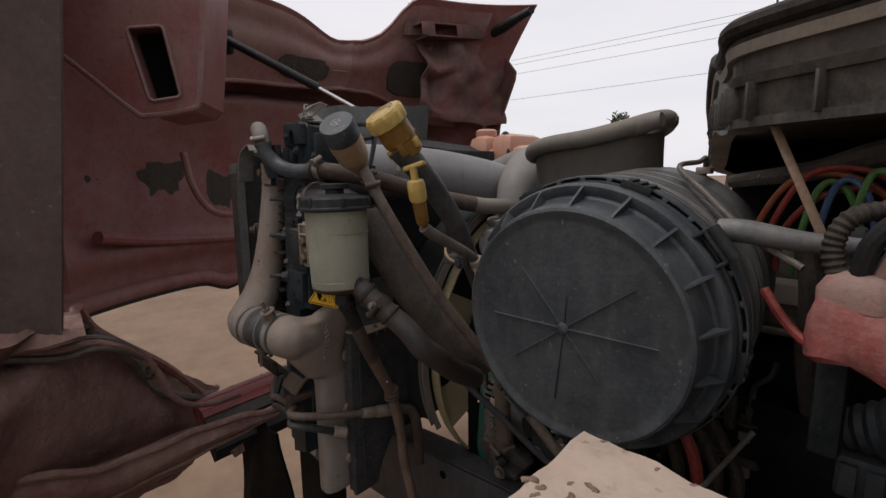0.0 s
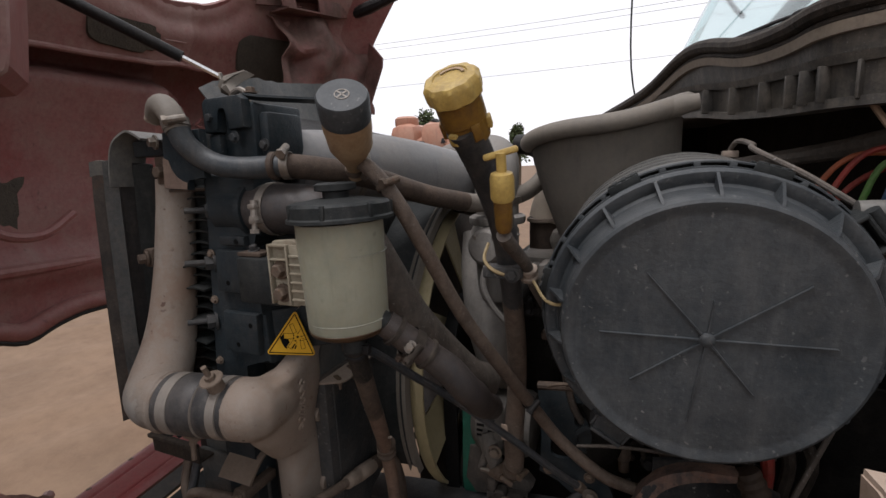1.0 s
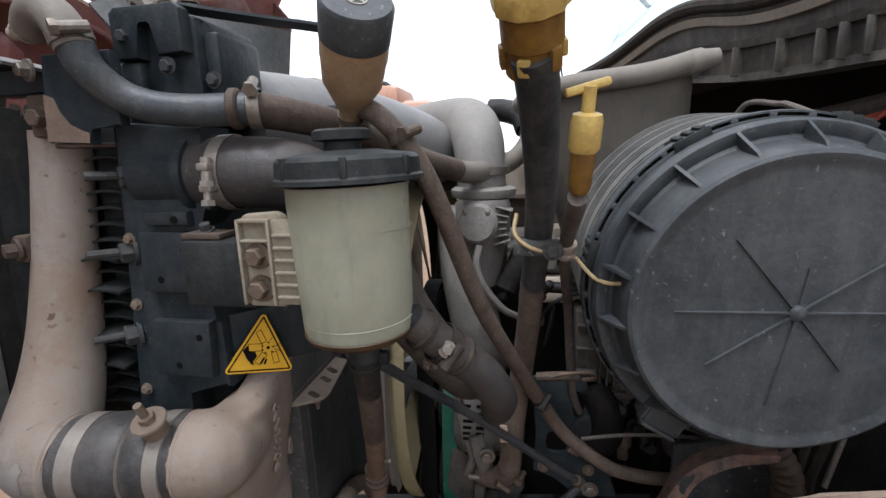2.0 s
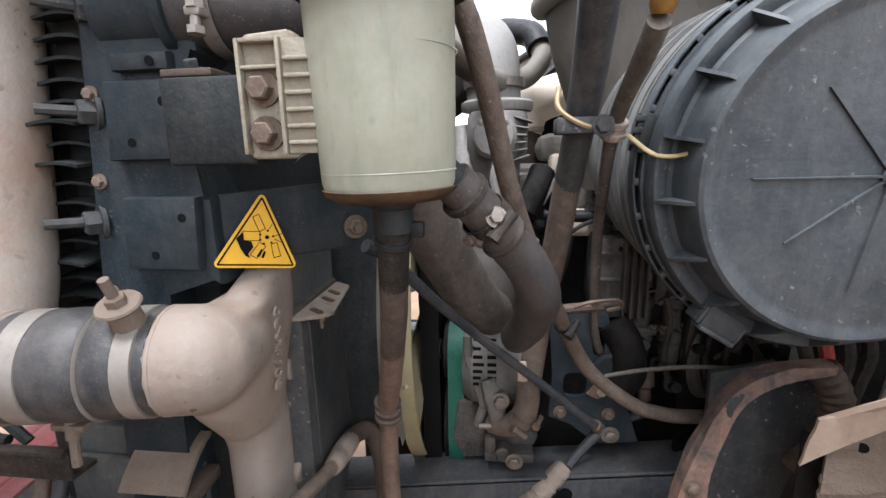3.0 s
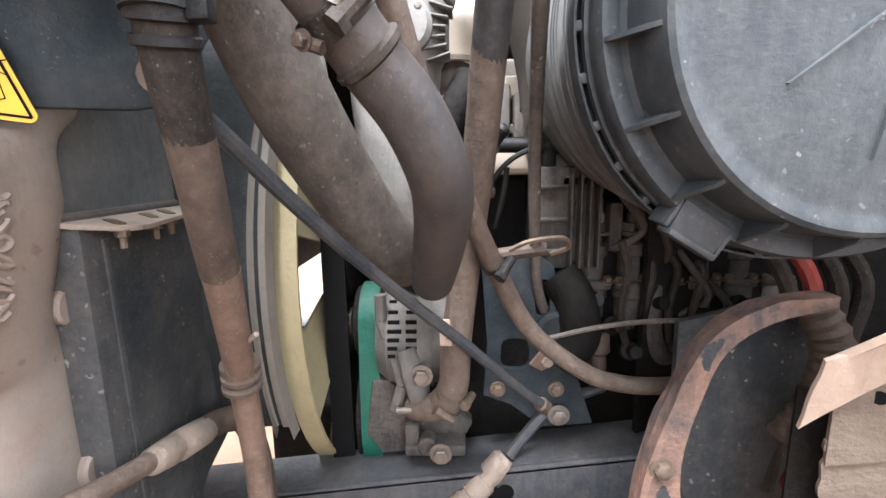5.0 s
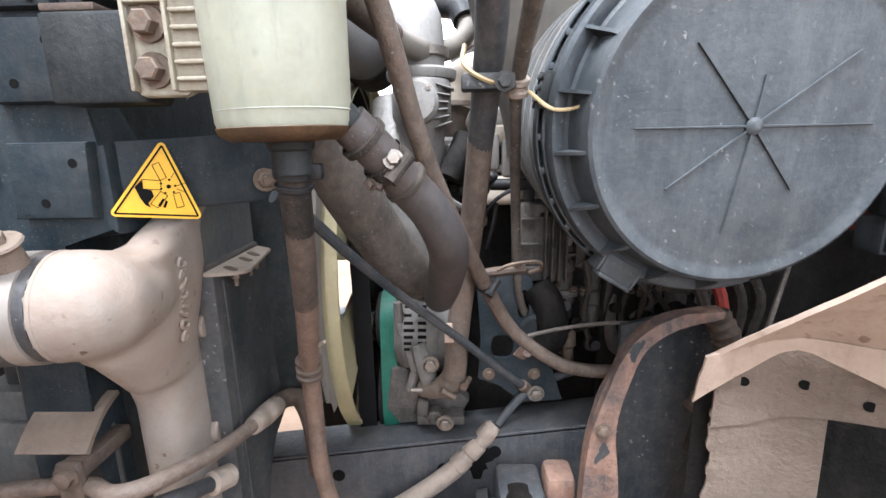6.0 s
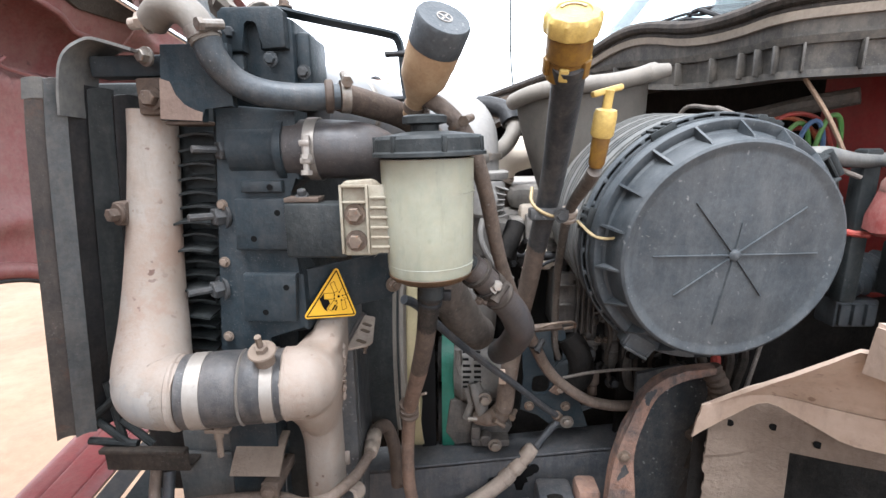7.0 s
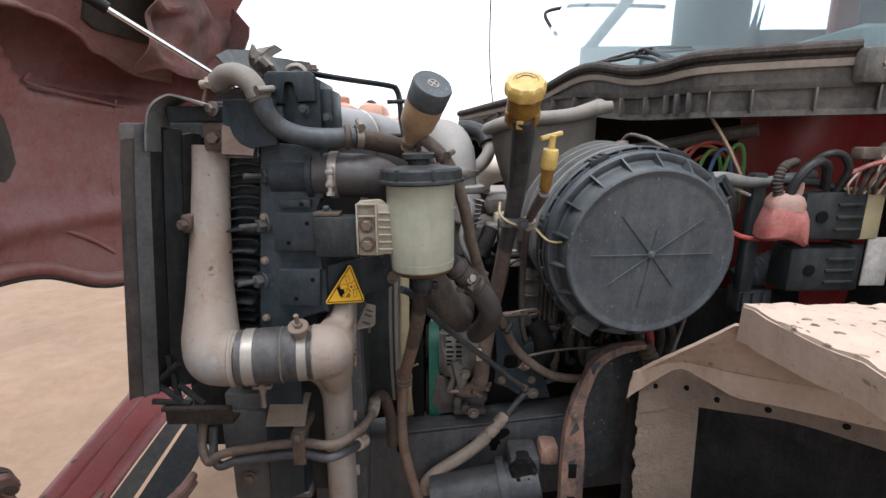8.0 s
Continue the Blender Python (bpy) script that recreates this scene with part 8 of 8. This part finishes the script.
bl = thing("belt_drive", (-0.79, 0.95, 0.9), "pulleys with green ribbed belt and black belt", "belt drive")
for name_, y, z, r in (("top_pulley", 0.93, 1.178, 0.056), ("lower_pulley", 0.96, 1.02, 0.098)):
    part(name_, lathe(B(), [(r * 0.25, -0.028), (r * 0.3, -0.026), (r * 0.3, -0.018), (r * 0.85, -0.014), (r, -0.016), (r, 0.03), (r * 0.5, 0.03)], (-0.785, y, z), (1, 0, 0), 36), M_ENGINE, bl)
    part("pulley_nut", hexbolt(B(), (-0.812, y, z), (-1, 0, 0), 0.014, 0.014), M_STEEL, bl)
def belt(name_, circles, x0, x1, mat_):
    """A belt round two pulleys in the plane of y and z."""
    (y0, z0, r0), (y1, z1, r1) = circles
    d = Vector((y1 - y0, z1 - z0))
    base = math.atan2(d.y, d.x)
    off = math.acos((r0 - r1) / d.length)
    pts = []
    for i in range(19):
        a = base + off + (2 * math.pi - 2 * off) * i / 18
        pts.append((y0 + r0 * math.cos(a), z0 + r0 * math.sin(a)))
    for i in range(19):
        a = base - off + 2 * off * i / 18
        pts.append((y1 + r1 * math.cos(a), z1 + r1 * math.sin(a)))
    bm = B()
    cy, cz = (y0 + y1) / 2, (z0 + z1) / 2
    rows = []
    for y, z in pts:
        n = Vector((y - cy, z - cz)).normalized() * 0.006
        rows.append([bm.verts.new((x0, y, z)), bm.verts.new((x1, y, z)), bm.verts.new((x1, y + n.x, z + n.y)), bm.verts.new((x0, y + n.x, z + n.y))])
    for i in range(len(rows)):
        a, b = rows[i], rows[(i + 1) % len(rows)]
        for k in range(4):
            bm.faces.new((a[k], a[(k + 1) % 4], b[(k + 1) % 4], b[k]))
    return part(name_, bm, mat_, bl)
belt("green_belt", ((0.93, 1.178, 0.057), (0.96, 1.02, 0.099)), -0.792, -0.762, M_GREEN)
belt("black_belt", ((1.0, 1.30, 0.125), (1.0, 0.96, 0.125)), -0.842, -0.808, M_BELT_AND_GROOVE)
part("crank_pulley", lathe(B(), [(0.04, -0.02), (0.11, -0.015), (0.118, -0.018), (0.118, 0.02)], (-0.83, 1.02, 0.96), (1, 0, 0), 36), M_ENGINE, bl)
part("fan_pulley", lathe(B(), [(0.04, -0.02), (0.10, -0.015), (0.108, -0.018), (0.108, 0.02)], (-0.83, 1.0, 1.30), (1, 0, 0), 36), M_ENGINE, bl)

alt = thing("alternator", (-0.69, 0.88, 1.0), "dusty grey cast alternator with vent slots", "alternator")
bm = lathe(B(), [(0.03, -0.075), (0.060, -0.072), (0.074, -0.055), (0.074, 0.05), (0.066, 0.065), (0.03, 0.068)], (-0.690, 0.90, 1.165), (1, 0, 0), 32)
lathe(bm, [(0.079, -0.01), (0.079, 0.01)], (-0.690, 0.90, 1.165), (1, 0, 0), 32)
part("case", bm, M_ALT, alt)
for row_, (x0, x1) in enumerate(((-0.742, -0.722), (-0.716, -0.680))):
    for k in range(7):
        z = 1.228 - 0.0115 * k
        y = 0.90 - math.sqrt(max(0.0, 0.0746 ** 2 - (z - 1.165) ** 2))
        part("vent_slot", boxed((x0, y - 0.0005, z - 0.0028), (x1 - 0.003 * abs(k - 3), y + 0.004, z + 0.0028), 0.0005), M_INK_AND_SHADE, alt)
bm = B()
rod(bm, (-0.752, 0.842, 1.205), (-0.722, 0.828, 1.115), 0.0085, 10)
rod(bm, (-0.752, 0.842, 1.245), (-0.752, 0.842, 1.205), 0.0085, 10)
rod(bm, (-0.722, 0.828, 1.115), (-0.735, 0.832, 1.075), 0.0085, 10)
part("side_strap", bm, M_ALT, alt)
bm = B()
sweep(bm, [(-0.715, 0.826, 1.17), (-0.705, 0.818, 1.14), (-0.698, 0.82, 1.105), (-0.70, 0.83, 1.075)], [0.016, 0.020, 0.018, 0.012], 12, 5, flat=0.7)
lathe(bm, [(0.014, 0), (0.014, 0.03)], (-0.693, 0.835, 1.14), (0, -1, 0), 14)
part("ear", bm, M_ALT, alt)
part("pivot_bolt", hexbolt(B(), (-0.693, 0.806, 1.14), (0, -1, 0), 0.011, 0.012), M_STEEL, alt)
bm = plate(B(), [(-0.772, 1.105), (-0.742, 1.110), (-0.715, 1.080), (-0.690, 1.062), (-0.640, 1.055), (-0.622, 1.035), (-0.640, 1.000), (-0.76, 0.985), (-0.785, 1.02)], 0.030, facing(0, 0.855, 0), 0.006)
box(bm, (-0.722, 0.826, 1.005), (-0.700, 0.858, 1.052), 0.005)
box(bm, (-0.722, 0.822, 1.004), (-0.632, 0.858, 1.022), 0.004)
lathe(bm, [(0.014, 0), (0.014, 0.022), (0.011, 0.025)], (-0.688, 0.838, 1.024), (0, -1, 0), 16)
part("lower_bracket", bm, M_ENGMID, alt)
part("adjust_bolt", hexbolt(rod(B(), (-0.73, 0.815, 1.082), (-0.65, 0.81, 1.088), 0.005), (-0.668, 0.805, 1.022), (0, -1, 0), 0.011, 0.012), M_STEEL, alt)
part("paper_tag", boxed((-0.665, 0.763, 1.20), (-0.650, 0.766, 1.235), 0.001), M_MUDPLATE, alt, "scrap of pale tape")

blk = thing("accessory_bracket", (-0.56, 0.85, 1.0), "dark blue steel accessory bracket with round hole", "bracket")
outl = [(-0.608, 1.288), (-0.575, 1.294), (-0.532, 1.302), (-0.508, 1.285), (-0.500, 1.24), (-0.492, 1.19), (-0.48, 1.15), (-0.445, 1.045), (-0.52, 1.04), (-0.565, 1.075), (-0.605, 1.09), (-0.600, 1.17)]


def oval(x, z, a, b, n=14, square=0.6):
    return [(x + a * math.copysign(abs(math.cos(t)) ** square, math.cos(t)), z + b * math.copysign(abs(math.sin(t)) ** square, math.sin(t))) for t in [2 * math.pi * i / n + 0.1 for i in range(n)]]


part("bracket_plate", holed(outl, [oval(-0.560, 1.154, 0.021, 0.024), oval(-0.522, 1.238, 0.011, 0.027)], 0.010, facing(0, 0.845, 0)), M_NAVY, blk)
part("bracket_boss", lathe(B(), [(0.034, 0), (0.034, 0.006), (0.026, 0.007), (0.026, 0.0)], (-0.500, 0.846, 1.185), (0, -1, 0), 24), M_NAVY, blk)
part("tan_tab", plate(B(), [(-0.540, 1.140), (-0.522, 1.163), (-0.514, 1.160), (-0.508, 1.138), (-0.522, 1.130)], 0.006, facing(0, 0.838, 0), 0.002), M_ORANGE, blk, "dusty tan triangular tab")
for x, z in ((-0.515, 1.145), (-0.50, 1.10), (-0.585, 1.10)):
    part("bracket_bolt", hexbolt(B(), (x, 0.844, z), (0, -1, 0), 0.008, 0.010), M_FIT if z > 1.14 else M_BOLT, blk)
part("spacer", tubed([(-0.60, 0.82, 1.303), (-0.56, 0.815, 1.31), (-0.525, 0.81, 1.315)], 0.009, 10, 4), M_BROWN, blk)
part("tie_loop", sweep(B(), [(-0.575, 0.80, 1.315), (-0.55, 0.79, 1.328), (-0.51, 0.79, 1.332), (-0.50, 0.80, 1.318), (-0.52, 0.81, 1.308)], 0.0035, 6, 5), M_BOLT, blk)

# ---- engine ----
eng = thing("engine", (-0.3, 1.15, 0.8), "large dusty grey diesel engine block and heads", "engine")
# Block extended and pan added to stop light from below and the far side.
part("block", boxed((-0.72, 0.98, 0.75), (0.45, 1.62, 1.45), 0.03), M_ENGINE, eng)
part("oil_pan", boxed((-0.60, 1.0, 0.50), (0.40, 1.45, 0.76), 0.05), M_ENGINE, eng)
part("head", boxed((-0.70, 1.0, 1.45), (0.15, 1.5, 1.54), 0.025), M_ENGALU, eng)
part("rocker_cover", boxed((-0.62, 1.02, 1.54), (0.1, 1.46, 1.60), 0.025), M_ENGALU, eng, "pale grey rocker cover")
rng = random.Random(11)
# ribbed casting next to the air cleaner
ribbed = part("ribbed_cover", boxed((-0.53, 0.86, 1.275), (-0.44, 0.98, 1.42), 0.008), M_ENGMID, eng)
for k in range(4):
    part("rib", boxed((-0.487 + 0.0125 * k, 0.842, 1.280), (-0.4835 + 0.0125 * k, 0.865, 1.418), 0.0015), M_ENGMID, ribbed)
for z in (1.30, 1.345, 1.39):
    part("cross_rib", boxed((-0.527, 0.852, z), (-0.490, 0.862, z + 0.005), 0.001), M_ENGMID, ribbed)
part("fuel_filter_head", boxed((-0.54, 0.90, 1.44), (-0.34, 0.98, 1.475), 0.008), M_ENGMID, eng)
for k in range(6):
    # unit pumps in a row along the block, each a stack of turned pieces with its own lines
    x = -0.442 + 0.052 * k
    s = 0.93 + 0.14 * rng.random()
    up = Vector((0.03 * rng.random(), 0.02, 1))
    pump = part("unit_pump", lathe(B(), [(0.012, 0), (0.015, 0.012), (0.019, 0.02), (0.019, 0.045), (0.023, 0.05), (0.023, 0.072), (0.017, 0.076), (0.017, 0.11), (0.021, 0.113), (0.021, 0.128), (0.013, 0.134), (0.013, 0.15)], (x, 0.882 + 0.012 * rng.random(), 1.172 + 0.01 * rng.random()), up, 18), M_ENGMID if k % 3 != 2 else M_EGR, eng)
    part("pump_collar", hexbolt(B(), (x, 0.888, 1.322), (0, 0, 1), 0.017 * s, 0.018), M_ENGMID, pump)
    part("delivery_nut", lathe(B(), [(0.010, 0), (0.010, 0.012), (0.007, 0.016), (0.0055, 0.034), (0.004, 0.036)], (x + 0.004, 0.885, 1.340), (0, -0.1, 1), 10), M_EGR if k in (0, 3) else M_ENGMID, pump)
    part("pump_flange", box(B(), (x - 0.024, 0.868, 1.236), (x + 0.024, 0.905, 1.250), 0.004, Matrix.Translation((0, 0, 0.01 * rng.random()))), M_ENGMID, pump)
    for d in (-0.017, 0.017):
        part("flange_bolt", hexbolt(B(), (x + d, 0.872, 1.252 + 0.004 * rng.random()), (0, -0.3, 1), 0.006, 0.009), M_BOLT, pump)
    part("high_pressure_line", tubed([(x + 0.004, 0.884, 1.374), (x + 0.008, 0.880, 1.395), (x + 0.02 + 0.01 * rng.random(), 0.882, 1.415), (x + 0.03, 0.90, 1.435)], 0.0045, 8, 5), M_ENGMID, pump)
    part("plug_block", box(B(), (x + 0.017, 0.872, 1.285 + 0.02 * rng.random()), (x + 0.037, 0.92, 1.345 + 0.03 * rng.random()), 0.005), M_ENGINE if k % 2 else M_ENGMID, pump)
part("pump_rail", boxed((-0.47, 0.905, 1.15), (-0.13, 0.985, 1.36), 0.01), M_ENGINE, eng)
part("drain_hose", tubed([(-0.352, 0.875, 1.275), (-0.360, 0.868, 1.235), (-0.361, 0.862, 1.19), (-0.352, 0.862, 1.155), (-0.336, 0.866, 1.142), (-0.322, 0.875, 1.155)], 0.0145, 14, 6), M_ENGMID, eng)
part("sender", lathe(B(), [(0.015, 0), (0.017, 0.004), (0.017, 0.03), (0.011, 0.036), (0.011, 0.058)], (-0.437, 0.866, 1.18), (0.05, -0.1, -1), 14), M_BROWN, eng, "brown sender unit")
for k in range(4):
    part("side_lead", tubed([(-0.41 + 0.035 * k, 0.862, 1.315 - 0.01 * k), (-0.402 + 0.035 * k, 0.855, 1.27), (-0.408 + 0.034 * k, 0.857, 1.21), (-0.39 + 0.03 * k, 0.862, 1.14)], 0.0055, 8, 6), M_RUBBER, eng)
for k in range(5):
    z = 1.40 - 0.05 * k + 0.02 * rng.random()
    x = -0.43 + 0.05 * k
    part("fuel_line", tubed([(x, 0.87, z), (x + 0.02, 0.855 - 0.01 * rng.random(), z - 0.03), (x + 0.03 + 0.02 * rng.random(), 0.86, z - 0.07), (x + 0.01, 0.87, z - 0.10)], 0.0055, 8, 5), M_RUBBER if k % 2 else M_ENGMID, eng)
part("front_cover", boxed((-0.76, 0.96, 0.9), (-0.68, 1.45, 1.5), 0.02), M_ENGINE, eng)
part("oil_cooler", tubed([(-0.50, 0.86, 1.27), (-0.475, 0.85, 1.23), (-0.468, 0.85, 1.18), (-0.49, 0.86, 1.14)], 0.030, 16, 5), M_ENGINE, eng)
part("grey_elbow", tubed([(-0.762, 0.93, 1.60), (-0.752, 0.90, 1.53), (-0.735, 0.88, 1.46), (-0.718, 0.87, 1.39), (-0.706, 0.88, 1.32), (-0.70, 0.92, 1.27)], [0.035, 0.040, 0.046, 0.048, 0.044, 0.04], 20, 6), M_EGR, eng, "grey coolant elbow")
part("white_rod", tubed([(-0.52, 0.80, 1.196), (-0.46, 0.795, 1.212), (-0.39, 0.79, 1.222), (-0.30, 0.79, 1.222)], 0.0035, 6, 5), M_HOSE, eng)
for k in range(9):
    z = 1.50 + 0.02 * rng.random()
    x = -0.66 + 0.035 * k
    part("injector_cover", box(B(), (x, 0.93, z - 0.03 - 0.03 * rng.random()), (x + 0.03, 1.0, z + 0.03 * rng.random()), 0.006), M_ENGALU, eng)
part("pale_manifold", boxed((-0.60, 0.96, 1.52), (-0.05, 1.02, 1.56), 0.012), M_PALEPIPE, eng)
part("manifold_rail", boxed((-0.58, 0.94, 1.47), (-0.05, 0.965, 1.485), 0.004), M_STEEL, eng)

part("pale_box", boxed((-0.60, 0.93, 1.408), (-0.40, 1.0, 1.464), 0.010), M_PALEPIPE, eng, "pale engine cover")
part("black_rail", rod(B(), (-0.62, 0.905, 1.452), (-0.51, 0.90, 1.450), 0.011, 14), M_BLACK, eng)
part("rail_end", boxed((-0.516, 0.885, 1.385), (-0.500, 0.915, 1.464), 0.003), M_BLACK, eng)
part("plug_lead", tubed([(-0.60, 0.90, 1.36), (-0.59, 0.885, 1.40), (-0.565, 0.88, 1.43), (-0.53, 0.885, 1.445), (-0.49, 0.89, 1.44)], 0.004, 8, 5), M_BLACK, eng)
part("plug_lead", tubed([(-0.585, 0.90, 1.33), (-0.575, 0.885, 1.38), (-0.57, 0.88, 1.42)], 0.004, 8, 5), M_BLACK, eng)
part("plug_head", boxed((-0.61, 0.885, 1.375), (-0.585, 0.915, 1.395), 0.006), M_BROWN, eng)
part("cross_rail", boxed((-0.498, 0.86, 1.392), (-0.33, 0.90, 1.408), 0.004), M_BROWN, eng)
for k in range(6):
    part("rail_bolt", hexbolt(B(), (-0.485 + 0.028 * k, 0.866, 1.408), (0, -0.5, 1), 0.006, 0.008), M_STEEL, eng)
part("red_cap", boxed((-0.425, 0.865, 1.395), (-0.40, 0.885, 1.412), 0.004), M_REDWIRE, eng)
part("bronze_strip", boxed((-0.385, 0.865, 1.33), (-0.375, 0.885, 1.43), 0.002), M_ORANGE, eng)
for k in range(9):
    x = -0.45 + 0.030 * k
    z = 1.13 + 0.10 * rng.random()
    part("pump_plug", lathe(B(), [(0.012, 0), (0.014, 0.004), (0.014, 0.014), (0.009, 0.018), (0.009, 0.035)], (x, 0.872, z), (0.2 * rng.random(), -1, 0.3), 12), M_ENGINE if k % 2 else M_BLACK, eng)

egr = thing("egr_valve", (-0.70, 0.85, 1.5), "grey cast valve with finned cover and bolts", "valve")
bm = lathe(B(), [(0.030, -0.10), (0.036, -0.08), (0.040, -0.02), (0.050, 0.0), (0.050, 0.05), (0.046, 0.06)], (-0.70, 0.86, 1.57), (0.02, 0, 1), 24)
part("body", bm, M_EGR, egr)
bm = lathe(B(), [(0.036, 0), (0.036, 0.018), (0.030, 0.024), (0.010, 0.026)], (-0.705, 0.825, 1.59), (0, -1, 0.1), 26)
part("round_cover", bm, M_EGR, egr)
for k in range(4):
    a = 0.785 + 1.571 * k
    part("cover_bolt", hexbolt(B(), (-0.705 + 0.027 * math.cos(a), 0.806, 1.592 + 0.027 * math.sin(a)), (0, -1, 0), 0.0045, 0.005), M_STEEL, egr)
for k in range(6):
    part("cooling_fin", box(B(), (-0.684, 0.815, 1.560 + 0.010 * k), (-0.654, 0.86, 1.5625 + 0.010 * k), 0.001, Matrix.Translation((-0.65, 0.83, 1.58)) @ Matrix.Rotation(0.12 * (k - 2.5), 4, "Y") @ Matrix.Translation((0.65, -0.83, -1.58))), M_EGR, egr)
part("top_flange", lathe(B(), [(0.058, 0), (0.060, 0.006), (0.060, 0.014), (0.054, 0.018)], (-0.70, 0.88, 1.632), (0, 0, 1), 28), M_EGR, egr)
part("band", lathe(B(), [(0.052, 0), (0.053, 0.014)], (-0.705, 0.90, 1.672), (0, 0, 1), 28), M_STEEL, egr)
part("dome_pipe", tubed([(-0.705, 0.90, 1.645), (-0.708, 0.905, 1.695), (-0.715, 0.93, 1.735), (-0.735, 0.985, 1.765), (-0.78, 1.05, 1.775), (-0.86, 1.10, 1.77), (-1.0, 1.12, 1.73)], [0.046, 0.047, 0.050, 0.053, 0.053, 0.052, 0.052], 28, 7), M_DOME, egr, "dusty grey domed air pipe")
part("actuator_cable", tubed([(-0.70, 0.80, 1.555), (-0.705, 0.79, 1.52), (-0.69, 0.79, 1.48), (-0.66, 0.80, 1.44), (-0.635, 0.82, 1.42)], 0.0065, 8, 5), M_EGR, egr)
part("actuator", tubed([(-0.655, 0.82, 1.47), (-0.64, 0.83, 1.50), (-0.625, 0.85, 1.535)], 0.021, 14, 4), M_ENGINE, egr)
for k in range(5):
    part("sensor", hexbolt(lathe(B(), [(0.009, 0), (0.009, 0.03), (0.006, 0.034)], (-0.665 + 0.018 * k, 0.87, 1.45 + 0.02 * (k % 2)), (0.3 * (k - 2), -0.5, 0.8), 10), (-0.665 + 0.018 * k, 0.865, 1.445), (0, -1, 0.4), 0.007, 0.008), M_ENGINE if k % 2 else M_BLACK, egr)

wp = thing("exhaust_elbow", (-0.5, 1.15, 1.5), "pale dusty turbo elbow pipe behind the filler tube", "pipe")
part("elbow", tubed([(-0.38, 1.13, 1.675), (-0.49, 1.125, 1.688), (-0.575, 1.12, 1.682), (-0.628, 1.12, 1.657), (-0.645, 1.12, 1.612)], [0.042, 0.043, 0.044, 0.044, 0.043], 26, 7), M_PALEPIPE, wp)
part("lower_pipe", tubed([(-0.645, 1.12, 1.615), (-0.646, 1.12, 1.57), (-0.645, 1.12, 1.52)], 0.040, 22, 4), M_BROWN, wp, "dark rusty lower pipe")
part("clamp", lathe(B(), [(0.0435, -0.006), (0.047, -0.004), (0.047, 0.004), (0.0435, 0.006)], (-0.645, 1.12, 1.612), (0, 0, 1), 28, cap=False), M_FIT, wp)
part("pale_casing", boxed((-0.52, 1.08, 1.56), (-0.38, 1.2, 1.64), 0.02), M_CREAM, wp)

# coolant tank beyond the radiator
ct = thing("coolant_tank", (-1.03, 1.22, 1.74), "translucent pink-orange coolant expansion tank", "coolant tank")
part("tank", boxed((-1.14, 1.17, 1.75), (-0.84, 1.34, 1.845), 0.03), M_RED_TANK, ct)
for x in (-1.075, -0.975):
    part("tank_lobe", boxed((x - 0.045, 1.16, 1.78), (x + 0.045, 1.345, 1.885), 0.028), M_RED_TANK, ct, "rounded translucent lobe")
part("filler_cap", lathe(B(), [(0.034, 0), (0.036, 0.004), (0.036, 0.022), (0.028, 0.028)], (-1.085, 1.22, 1.88), (0, 0, 1), 28), M_RED_TANK, ct)
part("vent_hose", tubed([(-1.0, 1.2, 1.875), (-0.975, 1.19, 1.885), (-0.955, 1.18, 1.865), (-0.945, 1.17, 1.82)], 0.0085, 10, 5), M_BLACK, ct)

# light blue-grey charge pipe behind the reservoir
cpipe = thing("intercooler_duct", (-0.95, 0.8, 1.6), "pale blue-grey air duct above the fan shroud", "air pipe")
part("duct", tubed([(-1.0, 0.60, 1.765), (-0.96, 0.68, 1.765), (-0.90, 0.80, 1.755), (-0.84, 0.92, 1.73), (-0.80, 1.02, 1.70)], 0.066, 24, 6), M_SHROUD, cpipe)
part("duct_band", lathe(B(), [(0.066, -0.007), (0.0685, -0.005), (0.0685, 0.005), (0.066, 0.007)], (-0.945, 0.71, 1.763), (0.45, 0.9, -0.05), 36, cap=False), M_STEEL, cpipe)
part("duct_cuff", tubed([(-0.815, 0.985, 1.710), (-0.805, 1.01, 1.703), (-0.795, 1.03, 1.697)], 0.0695, 24, 4), M_RUBBER, cpipe, "black rubber cuff")

# near-black sheet added to keep the bay's near side in shade, with cables
bay = thing("added_dark_liner", (0.0, 0.9, 0.9), "dark inner sheet added for shade behind the bracket", "liner")
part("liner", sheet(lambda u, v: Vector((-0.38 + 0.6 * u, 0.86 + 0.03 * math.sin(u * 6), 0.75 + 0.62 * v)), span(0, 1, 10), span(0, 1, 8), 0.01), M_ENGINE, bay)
for k in range(4):
    part("cable", tubed([(-0.30 + 0.03 * k, 0.78, 1.36), (-0.25 + 0.03 * k, 0.76, 1.28), (-0.24 + 0.02 * k, 0.75, 1.18), (-0.26 + 0.03 * k, 0.74, 1.02)], 0.010, 8, 5), M_REDWIRE if k == 1 else M_RUBBER, bay)
